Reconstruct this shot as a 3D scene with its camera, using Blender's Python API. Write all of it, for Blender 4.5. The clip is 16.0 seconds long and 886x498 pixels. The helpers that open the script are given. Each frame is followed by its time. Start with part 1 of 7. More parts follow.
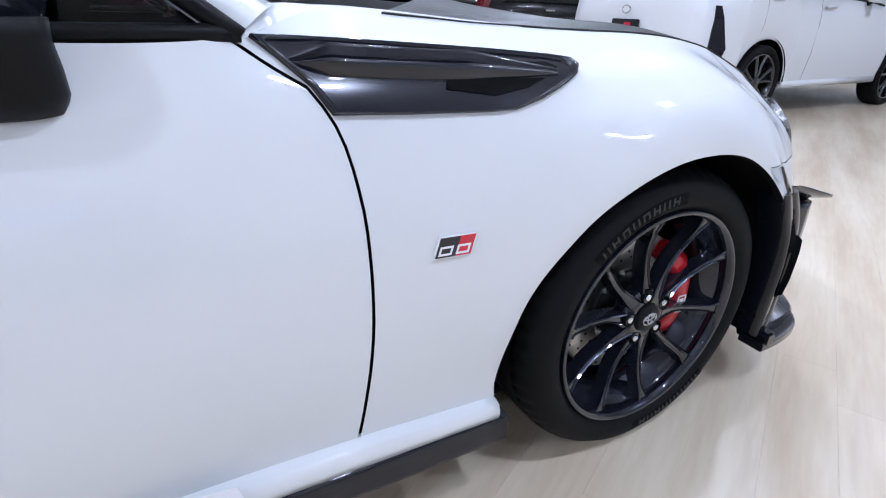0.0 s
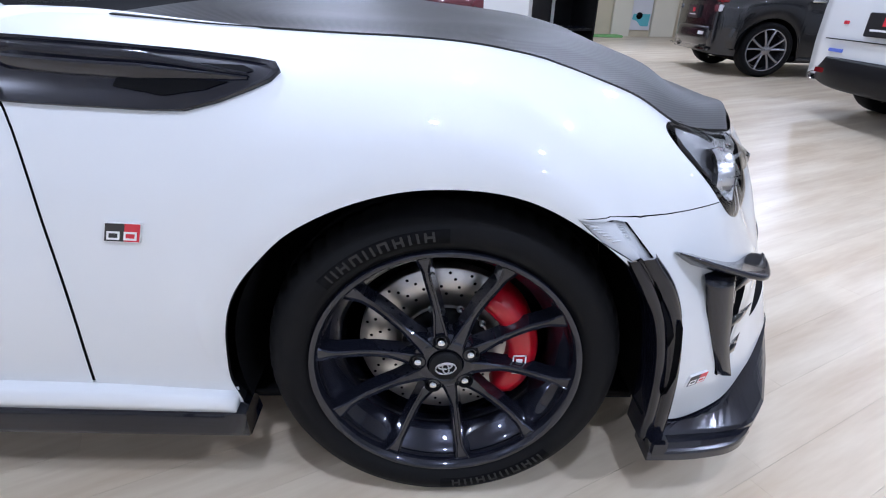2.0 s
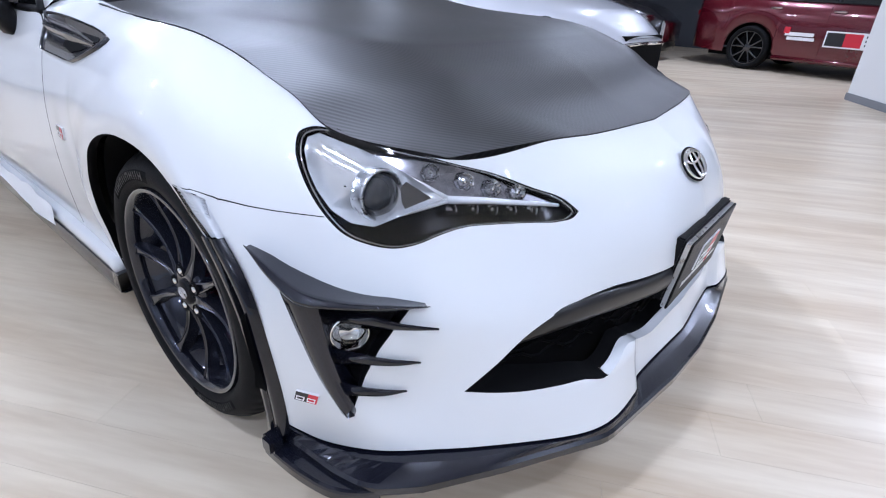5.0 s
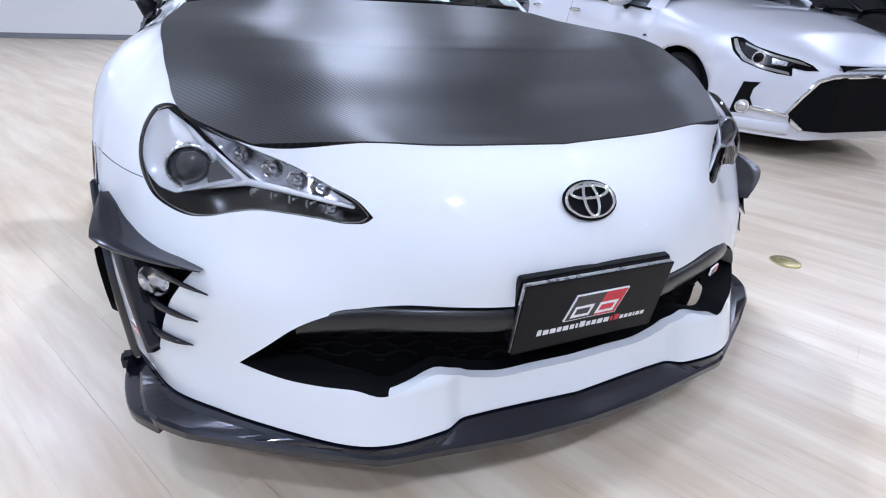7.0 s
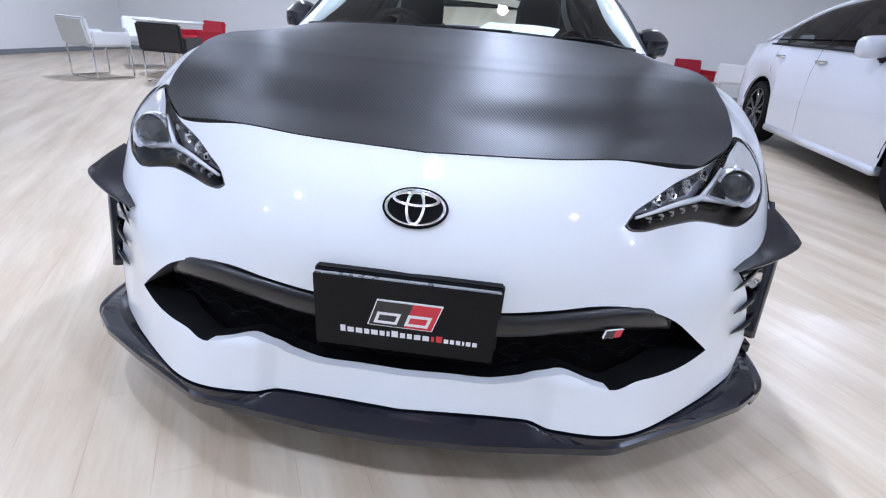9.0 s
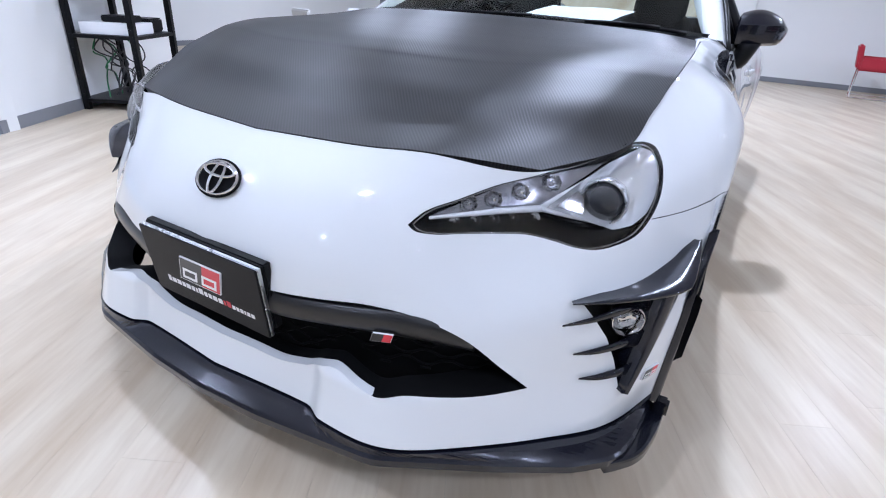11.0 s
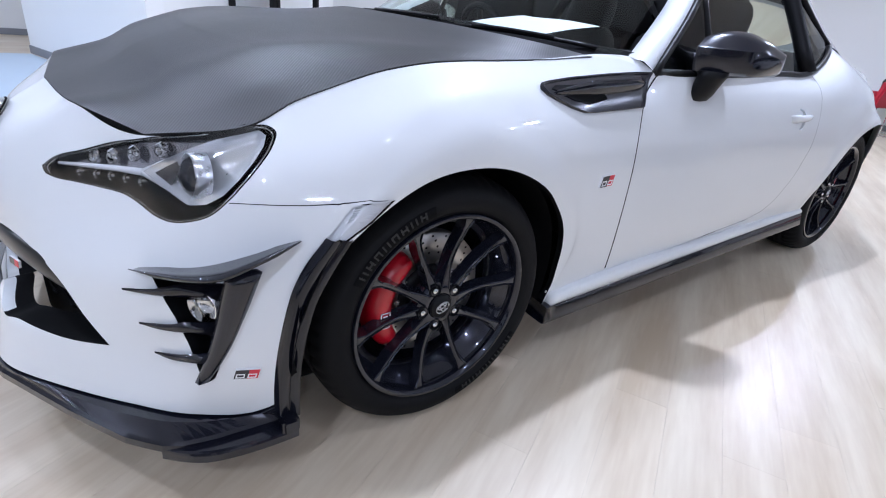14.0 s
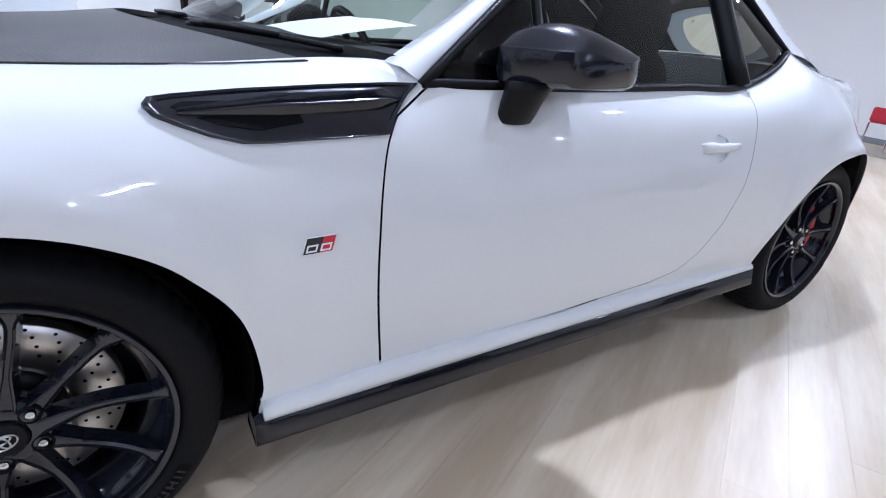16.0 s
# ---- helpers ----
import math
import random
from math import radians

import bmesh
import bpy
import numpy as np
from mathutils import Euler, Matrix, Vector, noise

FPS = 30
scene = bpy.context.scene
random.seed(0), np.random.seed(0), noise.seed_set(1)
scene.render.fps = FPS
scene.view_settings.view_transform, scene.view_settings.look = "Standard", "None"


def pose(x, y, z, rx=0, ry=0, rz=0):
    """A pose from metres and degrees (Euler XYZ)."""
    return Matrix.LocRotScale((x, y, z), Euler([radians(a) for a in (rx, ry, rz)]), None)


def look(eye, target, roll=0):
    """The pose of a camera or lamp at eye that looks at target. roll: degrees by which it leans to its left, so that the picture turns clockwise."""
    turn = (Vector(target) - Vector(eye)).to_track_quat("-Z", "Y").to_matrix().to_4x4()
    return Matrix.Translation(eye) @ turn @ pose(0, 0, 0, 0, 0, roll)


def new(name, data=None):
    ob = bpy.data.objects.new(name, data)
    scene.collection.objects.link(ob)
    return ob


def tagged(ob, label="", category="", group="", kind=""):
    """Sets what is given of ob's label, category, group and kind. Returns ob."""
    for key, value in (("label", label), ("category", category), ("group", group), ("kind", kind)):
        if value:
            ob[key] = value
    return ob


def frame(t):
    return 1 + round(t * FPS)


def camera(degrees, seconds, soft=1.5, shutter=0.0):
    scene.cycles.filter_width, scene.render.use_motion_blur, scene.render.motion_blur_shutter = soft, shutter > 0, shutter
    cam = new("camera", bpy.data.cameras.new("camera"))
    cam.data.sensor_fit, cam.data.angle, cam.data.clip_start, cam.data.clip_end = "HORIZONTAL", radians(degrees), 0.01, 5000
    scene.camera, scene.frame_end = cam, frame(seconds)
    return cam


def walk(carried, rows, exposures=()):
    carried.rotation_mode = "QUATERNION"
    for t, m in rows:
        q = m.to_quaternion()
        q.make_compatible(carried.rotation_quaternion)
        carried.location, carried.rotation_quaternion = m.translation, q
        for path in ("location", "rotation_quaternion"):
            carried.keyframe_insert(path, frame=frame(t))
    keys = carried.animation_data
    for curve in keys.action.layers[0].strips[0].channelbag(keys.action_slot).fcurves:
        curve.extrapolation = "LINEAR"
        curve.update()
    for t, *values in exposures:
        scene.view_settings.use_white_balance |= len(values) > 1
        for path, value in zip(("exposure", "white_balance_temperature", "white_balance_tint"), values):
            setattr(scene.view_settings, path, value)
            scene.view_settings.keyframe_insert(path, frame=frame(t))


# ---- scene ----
cam = camera(81.33, 16.0, soft=1.1)
PATH = [
    (0, pose(-1.4612, 0.8473, 0.9187, 64.875, -1.688, -118.549)),
    (0.5, pose(-1.5283, 0.6615, 0.9261, 62.991, -1.775, -111.398)),
    (1, pose(-1.5594, 0.4550, 0.9223, 62.413, -1.787, -105.312)),
    (1.5, pose(-1.5746, 0.2623, 0.9362, 61.923, -1.042, -98.430)),
    (2, pose(-1.6123, 0.0313, 0.9540, 63.292, -1.254, -90.972)),
    (2.5, pose(-1.6342, -0.1664, 0.9615, 63.282, -1.555, -82.954)),
    (3, pose(-1.5895, -0.3600, 0.9614, 62.748, -1.221, -76.325)),
    (3.5, pose(-1.5402, -0.5552, 0.9701, 62.201, -0.988, -70.168)),
    (4, pose(-1.4957, -0.7695, 0.9783, 63.228, -1.553, -62.459)),
    (4.5, pose(-1.4167, -0.9379, 0.9674, 63.863, -2.232, -56.164)),
    (5, pose(-1.2625, -1.0942, 0.9712, 63.425, -2.128, -49.624)),
    (5.2, pose(-1.2092, -1.1464, 0.9665, 63.764, -2.078, -47.297)),
    (7.5, pose(-0.4723, -1.6708, 0.9861, 64.363, -3.685, -15.492)),
    (8, pose(-0.2766, -1.7603, 0.9791, 65.574, -4.573, -7.578)),
    (8.5, pose(-0.0732, -1.7627, 0.9683, 66.006, -4.555, -0.262)),
    (8.7, pose(-0.0002, -1.7531, 0.9603, 66.381, -4.511, 1.922)),
    (10.8, pose(0.8404, -1.4833, 0.9781, 65.070, -3.288, 28.752)),
    (11, pose(0.8914, -1.4510, 0.9955, 63.901, -3.232, 30.249)),
    (11.5, pose(1.0694, -1.3708, 0.9963, 63.832, -3.324, 35.162)),
    (12, pose(1.2145, -1.2941, 0.9888, 63.691, -4.010, 39.591)),
    (12.5, pose(1.3503, -1.1543, 0.9798, 63.574, -4.553, 43.665)),
    (13, pose(1.4622, -1.0104, 0.9958, 63.616, -5.173, 46.699)),
    (13.5, pose(1.6069, -0.8494, 0.9927, 64.581, -5.139, 50.985)),
    (14, pose(1.6922, -0.6877, 0.9989, 64.464, -6.223, 54.186)),
    (14.5, pose(1.7019, -0.4643, 0.9894, 64.872, -5.964, 56.110)),
    (15, pose(1.7012, -0.2626, 0.9925, 65.047, -5.292, 56.694)),
    (15.5, pose(1.6987, -0.0124, 0.9830, 65.707, -4.967, 58.025)),
    (16, pose(1.7185, 0.2253, 0.9972, 66.287, -5.274, 59.161)),
]
walk(cam, PATH)

# ---- world and light ----
world = bpy.data.worlds.new("showroom_air")
scene.world = world
world.use_nodes = True
world.node_tree.nodes["Background"].inputs[0].default_value = (0.9, 0.95, 1.0, 1)
world.node_tree.nodes["Background"].inputs[1].default_value = 0.25


def downlight(place, power, size=0.16, colour=(0.77, 0.88, 1.20)):
    data = bpy.data.lights.new("downlight", "AREA")
    data.shape, data.size, data.energy, data.color = "DISK", size, power, colour
    ob = new("downlight", data)
    ob.matrix_world = look(place, (place[0], place[1], 0))
    return ob


ROOM_X0, ROOM_X1, ROOM_Y0, ROOM_Y1, ROOM_H = -7.6, 12.4, -9.5, 9.2, 3.1
for lx, ly, watts in ((-2.05, 0.0, 31), (2.0, -0.4, 9), (0.34, 1.46, 74), (-0.1, -0.4, 16), (-0.2, -2.4, 34), (-2.5, -2.2, 46), (2.5, -2.2, 34), (-2.4, 3.4, 52), (2.6, 4.4, 40), (0.2, 6.0, 88), (-4.8, 5.6, 86), (5.6, -2.6, 44),
                      (5.6, 1.4, 44), (8.6, -3.0, 82), (8.0, 1.2, 64), (3.6, -6.2, 44), (7.2, -6.0, 68), (5.4, 5.6, 56), (-5.2, -3.2, 72), (-0.5, -6.0, 56)):
    downlight((lx, ly, ROOM_H - 0.04), watts, 0.13)


# ---- materials ----
def rgb(c):
    return (*c, 1) if len(c) == 3 else c


def material(name, base, rough=0.5, metal=0.0, coat=0.0, spread=0.06, scale=6.0, bump=0.0, bump_scale=200.0, coat_rough=0.03):
    m = bpy.data.materials.new(name)
    m.use_nodes = True
    nt = m.node_tree
    b = nt.nodes["Principled BSDF"]
    b.inputs["Roughness"].default_value, b.inputs["Metallic"].default_value = rough, metal
    b.inputs["Coat Weight"].default_value, b.inputs["Coat Roughness"].default_value = coat, coat_rough
    co = nt.nodes.new("ShaderNodeTexCoord")
    if spread > 0:
        n = nt.nodes.new("ShaderNodeTexNoise")
        n.inputs["Scale"].default_value, n.inputs["Detail"].default_value = scale, 6
        r = nt.nodes.new("ShaderNodeMapRange")
        r.inputs["To Min"].default_value, r.inputs["To Max"].default_value = 1 - spread, 1 + spread
        x = nt.nodes.new("ShaderNodeMix")
        x.data_type, x.blend_type = "RGBA", "MULTIPLY"
        x.inputs[0].default_value = 1
        x.inputs[6].default_value = rgb(base)
        nt.links.new(co.outputs["Object"], n.inputs["Vector"])
        nt.links.new(n.outputs[0], r.inputs["Value"])
        nt.links.new(r.outputs[0], x.inputs[7])
        nt.links.new(x.outputs[2], b.inputs["Base Color"])
        q = nt.nodes.new("ShaderNodeMapRange")
        q.inputs["To Min"].default_value, q.inputs["To Max"].default_value = max(rough - 0.05, 0.02), rough + 0.05
        nt.links.new(n.outputs[0], q.inputs["Value"])
        nt.links.new(q.outputs[0], b.inputs["Roughness"])
    else:
        b.inputs["Base Color"].default_value = rgb(base)
    if bump > 0:
        n2 = nt.nodes.new("ShaderNodeTexNoise")
        n2.inputs["Scale"].default_value, n2.inputs["Detail"].default_value = bump_scale, 4
        bp = nt.nodes.new("ShaderNodeBump")
        bp.inputs["Strength"].default_value, bp.inputs["Distance"].default_value = bump, 0.002
        nt.links.new(co.outputs["Object"], n2.inputs["Vector"])
        nt.links.new(n2.outputs[0], bp.inputs["Height"])
        nt.links.new(bp.outputs[0], b.inputs["Normal"])
    return m


def glass_material(name, tint=(1, 1, 1), rough=0.0, ior=1.45, clear=0.85):
    """Thin clear cover: mostly see-through, with a mirror-like gloss on top."""
    m = bpy.data.materials.new(name)
    m.use_nodes = True
    nt = m.node_tree
    out = nt.nodes["Material Output"]
    nt.nodes.remove(nt.nodes["Principled BSDF"])
    tr = nt.nodes.new("ShaderNodeBsdfTransparent")
    tr.inputs[0].default_value = rgb(tuple(clear * c for c in tint))
    gl = nt.nodes.new("ShaderNodeBsdfGlossy")
    gl.inputs["Roughness"].default_value = rough
    fr = nt.nodes.new("ShaderNodeFresnel")
    fr.inputs["IOR"].default_value = ior
    mx = nt.nodes.new("ShaderNodeMixShader")
    nt.links.new(fr.outputs[0], mx.inputs[0])
    nt.links.new(tr.outputs[0], mx.inputs[1])
    nt.links.new(gl.outputs[0], mx.inputs[2])
    nt.links.new(mx.outputs[0], out.inputs[0])
    return m


WHITE_PAINT = material("pearl_white_paint", (0.705, 0.72, 0.72), 0.45, 0.0, 1.0, 0.0)
GLOSS_BLACK = material("gloss_black_flake", (0.005, 0.0055, 0.010), 0.20, 0.0, 0.75, 0.5, 1400.0)
SATIN_BLACK = material("satin_black_plastic", (0.007, 0.007, 0.0078), 0.40, 0.0, 0.0, 0.12, 40.0, 0.12, 900.0)
MATT_BLACK = material("matt_black_plastic", (0.0035, 0.0035, 0.004), 0.8, 0.0, 0.0, 0.15, 30.0)
FLAKE_BLACK = material("black_metal_flake", (0.0075, 0.0085, 0.016), 0.22, 0.30, 0.6, 0.5, 1400.0)
BAR_BLACK = material("semi_gloss_black_bar", (0.008, 0.008, 0.009), 0.32, 0.0, 0.2, 0.1, 60.0)
RUBBER = material("tyre_rubber", (0.0075, 0.0075, 0.008), 0.62, 0.0, 0.0, 0.2, 25.0, 0.2, 500.0)
for dull in (MATT_BLACK, RUBBER):
    dull.node_tree.nodes["Principled BSDF"].inputs["Specular IOR Level"].default_value = 0.10
TYRE_MARK = material("tyre_marking_rubber", (0.0085, 0.0085, 0.009), 0.5, 0.0, 0.0, 0.1, 60.0)
LAMP_BLACK = material("glossy_black_lamp_plastic", (0.0028, 0.0028, 0.0032), 0.16, 0.0, 0.0, 0.05, 60.0)
BRIGHT_SMOKE = material("bright_smoked_reflector", (0.50, 0.50, 0.54), 0.16, 0.85, 0.0, 0.45, 70.0)
LAMP_SMOKE = material("dark_smoked_reflector", (0.075, 0.075, 0.08), 0.14, 1.0, 0.0, 0.25, 90.0)
WHITE_PLASTIC = material("pale_clear_plastic", (0.72, 0.73, 0.74), 0.3, 0.0, 0.5, 0.04, 60.0)
RIM_METAL = material("gunmetal_rim_paint", (0.012, 0.0135, 0.022), 0.24, 0.45, 1.0, 0.25, 900.0, coat_rough=0.02)
CHROME = material("chrome", (0.86, 0.87, 0.88), 0.07, 1.0, 0.0, 0.02, 20.0)
LAMP_SILVER = material("bright_lamp_reflector", (0.93, 0.94, 0.95), 0.06, 0.66, 0.0, 0.05, 30.0)
DARK_CHROME = material("smoked_chrome", (0.24, 0.24, 0.25), 0.12, 1.0, 0.0, 0.25, 90.0)
SILVER = material("satin_silver", (0.62, 0.63, 0.65), 0.28, 1.0, 0.0, 0.05, 60.0)
DISC_IRON = material("brake_disc_iron", (0.60, 0.57, 0.54), 0.36, 1.0, 0.0, 0.12, 90.0)
RED_PAINT = material("caliper_red_paint", (0.42, 0.002, 0.012), 0.30, 0.0, 0.18, 0.05, 40.0)
RED_MARK = material("red_marking", (0.62, 0.02, 0.04), 0.4, 0.0, 0.3, 0.03, 60.0)
BLACK_MARK = material("black_marking", (0.014, 0.014, 0.016), 0.35, 0.0, 0.3, 0.05, 60.0)
WHITE_MARK = material("white_marking", (0.8, 0.8, 0.8), 0.4, 0.0, 0.2, 0.03, 60.0)
CLEAR_LENS = glass_material("clear_lens", (1, 1, 1), 0.0, 1.36, 0.94)
WINDOW_GLASS = glass_material("window_glass", (0.82, 0.93, 0.86), 0.0, 1.5, 0.9)
DARK_GLASS = glass_material("dark_window_glass", (0.5, 0.55, 0.55), 0.0, 1.5, 0.45)
DARK_BULB = material("dark_projector_glass", (0.03, 0.032, 0.036), 0.05, 0.0, 1.0, 0.02, 30.0)
FABRIC = material("dark_fabric", (0.012, 0.012, 0.013), 0.9, 0.0, 0.0, 0.2, 80.0, 0.06, 500.0)
PAPER = material("white_paper", (0.82, 0.83, 0.84), 0.7, 0.0, 0.0, 0.02, 10.0)
CEILING_PAINT = material("pale_grey_ceiling_paint", (0.55, 0.56, 0.58), 0.7, 0.0, 0.0, 0.04, 2.0)
WALL_PAINT = material("white_wall_paint", (0.80, 0.81, 0.80), 0.55, 0.0, 0.0, 0.02, 1.5, 0.05, 300.0)
GREY_TRIM = material("grey_skirting", (0.22, 0.23, 0.25), 0.5, 0.0, 0.0, 0.05, 8.0)
for dull in (SATIN_BLACK, GLOSS_BLACK, RIM_METAL, LAMP_BLACK):
    dull.node_tree.nodes["Principled BSDF"].inputs["Specular IOR Level"].default_value = 0.15
WHITE_PAINT.node_tree.nodes["Principled BSDF"].inputs["Specular IOR Level"].default_value = 0.25


# ---- mesh helpers ----
def part(name, bm, mat, parent=None, label="", smooth=True):
    me = bpy.data.meshes.new(name)
    bm.to_mesh(me)
    bm.free()
    return mesh_object(name, me, mat, parent, label, smooth)


def mesh_object(name, me, mat, parent=None, label="", smooth=True):
    if mat is not None:
        me.materials.append(mat)
    if smooth:
        me.polygons.foreach_set("use_smooth", [True] * len(me.polygons))
    ob = new(name, me)
    if parent is not None:
        ob.parent = parent
    if label:
        ob["label"] = label
    return ob


def thing(name, label, category, group="", kind="", place=None):
    ob = new(name)
    ob.empty_display_size = 0.1
    if place is not None:
        ob.matrix_world = place
    return tagged(ob, label, category, group, kind)


def box(bm, lo, hi, m=None, bevel=0.0):
    """Adds a box between two corners, with bevelled edges."""
    got = bmesh.ops.create_cube(bm, size=1)["verts"]
    for v in got:
        v.co = Vector([lo[i] + (v.co[i] + 0.5) * (hi[i] - lo[i]) for i in range(3)])
    if bevel:
        edges = list({e for v in got for e in v.link_edges})
        made = bmesh.ops.bevel(bm, geom=edges, offset=bevel, segments=2, affect="EDGES")
        got = list({v for f in made["faces"] for v in f.verts} | {v for v in got if v.is_valid})
    if m is not None:
        for v in got:
            v.co = m @ v.co
    return got


def tube(bm, pts, radius, sides=8, close=False, taper=None):
    """A round bar along a line of points."""
    pts = [Vector(p) for p in pts]
    rings = []
    n = len(pts)
    for i, p in enumerate(pts):
        d = (pts[(i + 1) % n] - pts[i - 1]) if close or 0 < i < n - 1 else (pts[1] - pts[0] if i == 0 else pts[-1] - pts[-2])
        q = d.to_track_quat("Z", "Y")
        r = radius if taper is None else radius * taper[i]
        rings.append([bm.verts.new(p + q @ Vector((r * math.cos(a), r * math.sin(a), 0))) for a in (2 * math.pi * k / sides for k in range(sides))])
    for i in range(n if close else n - 1):
        a, b = rings[i], rings[(i + 1) % n]
        off = 0
        if close and i == n - 1:
            off = min(range(sides), key=lambda o: (a[0].co - b[o].co).length)
        for k in range(sides):
            bm.faces.new((a[k], a[(k + 1) % sides], b[(k + 1 + off) % sides], b[(k + off) % sides]))
    if not close:
        bm.faces.new(list(reversed(rings[0])))
        bm.faces.new(rings[-1])


def lathe(bm, profile, sides=48, axis="X", flip=False):
    """Turns a line of (radius, along) points round an axis."""
    rings = []
    for r, h in profile:
        ring = []
        for k in range(sides):
            a = 2 * math.pi * k / sides
            c, s = r * math.cos(a), r * math.sin(a)
            ring.append(bm.verts.new({"X": (h, c, s), "Y": (c, h, s), "Z": (c, s, h)}[axis]))
        rings.append(ring)
    for a, b in zip(rings, rings[1:]):
        for k in range(sides):
            f = (a[k], a[(k + 1) % sides], b[(k + 1) % sides], b[k])
            bm.faces.new(f if not flip else f[::-1])
    return rings


def prism(bm, outline, m, depth, bevel=0.0):
    """A flat outline in the local xy plane, made solid along local z."""
    lo = [bm.verts.new(m @ Vector((x, y, 0))) for x, y in outline]
    hi = [bm.verts.new(m @ Vector((x, y, depth))) for x, y in outline]
    n = len(outline)
    bm.faces.new(lo[::-1])
    top = bm.faces.new(hi)
    for i in range(n):
        bm.faces.new((lo[i], lo[(i + 1) % n], hi[(i + 1) % n], hi[i]))
    if bevel:
        bmesh.ops.bevel(bm, geom=list(top.edges), offset=bevel, segments=2, affect="EDGES")


def sheet(bm, rows, close=False):
    """Quads through a net of points."""
    vs = [[bm.verts.new(p) for p in row] for row in rows]
    for a, b in zip(vs, vs[1:]):
        n = len(a)
        for k in range(n if close else n - 1):
            bm.faces.new((a[k], a[(k + 1) % n], b[(k + 1) % n], b[k]))
    return vs


def hermite(knots, P, t):
    """Smooth curve through P (n x k) at the knots, at the parameters t."""
    knots, P, t = np.asarray(knots, float), np.asarray(P, float), np.atleast_1d(t).astype(float)
    d = np.diff(P, axis=0) / np.diff(knots)[:, None]
    h = np.diff(knots)[:, None]
    m = np.empty_like(P)
    m[0], m[-1] = d[0], d[-1]
    m[1:-1] = (d[:-1] * h[1:] + d[1:] * h[:-1]) / (h[1:] + h[:-1])
    i = np.clip(np.searchsorted(knots, t, side="right") - 1, 0, len(knots) - 2)
    w = (knots[i + 1] - knots[i])
    s = ((t - knots[i]) / w)[:, None]
    w = w[:, None]
    return (2 * s**3 - 3 * s**2 + 1) * P[i] + (s**3 - 2 * s**2 + s) * w * m[i] + (-2 * s**3 + 3 * s**2) * P[i + 1] + (s**3 - s**2) * w * m[i + 1]


def smooth_line(pts, n):
    """n points evenly along the smooth curve through pts."""
    P = np.array(pts, float)
    k = np.concatenate([[0], np.cumsum(np.linalg.norm(np.diff(P, axis=0), axis=1))])
    return hermite(k, P, np.linspace(0, k[-1], n))


# ---- the white sports coupe: outer skin ----
# Six lines run round half of the car, from the middle of the nose to the middle of the tail: the lower edge (which climbs over
# the wheels), three along the side, the shoulder, and the edge of bonnet, windows and boot lid.
LOWER_EDGE = [(0, -.874, .215), (.25, -.858, .215), (.43, -.853, .210), (.59, -.775, .210), (.72, -.665, .210), (.81, -.565, .208), (.862, -.45, .208),
              (.890, -.411, .247), (.898, -.373, .47), (.903, -.281, .573), (.905, -.123, .676), (.906, .03, .696), (.904, .193, .652), (.897, .283, .588),
              (.882, .370, .46), (.865, .396, .32), (.852, .390, .225), (.850, .52, .230), (.847, .74, .238), (.847, 1.1, .248), (.85, 1.6, .262), (.858, 1.95, .272),
              (.865, 2.10, .27), (.905, 2.13, .45), (.917, 2.28, .625), (.917, 2.48, .695), (.893, 2.66, .662), (.858, 2.79, .50), (.82, 2.85, .28), (.64, 3.13, .25), (0, 3.24, .25)]
LOW_LINE = [(0, -.850, .28), (.25, -.842, .28), (.43, -.825, .30), (.62, -.722, .31), (.755, -.60, .31), (.832, -.530, .31), (.873, -.45, .31),
            (.893, -.405, .33), (.900, -.36, .50), (.904, -.27, .595), (.906, -.12, .69), (.907, .03, .71), (.905, .193, .668), (.900, .283, .61),
            (.889, .380, .50), (.880, .415, .40), (.868, .432, .335), (.866, .53, .34), (.865, .74, .35), (.868, 1.1, .36), (.875, 1.6, .37), (.885, 1.95, .38),
            (.892, 2.09, .40), (.912, 2.13, .52), (.92, 2.28, .65), (.916, 2.48, .715), (.886, 2.65, .682), (.838, 2.82, .54), (.785, 2.96, .37), (.65, 3.17, .36), (0, 3.29, .36)]
MID_LINE = [(0, -.860, .46), (.25, -.842, .46), (.44, -.778, .46), (.60, -.690, .46), (.73, -.605, .46), (.825, -.515, .46), (.875, -.42, .46),
            (.893, -.385, .45), (.899, -.33, .555), (.903, -.25, .63), (.904, -.11, .715), (.904, .03, .735), (.902, .19, .70), (.898, .285, .66),
            (.893, .37, .60), (.889, .41, .56), (.886, .46, .54), (.880, .55, .54), (.876, .74, .54), (.878, 1.1, .54), (.885, 1.6, .55), (.90, 1.95, .56),
            (.908, 2.08, .57), (.916, 2.14, .62), (.916, 2.28, .70), (.894, 2.48, .75), (.836, 2.70, .72), (.792, 2.88, .61), (.735, 3.02, .55), (.62, 3.18, .55), (0, 3.31, .55)]
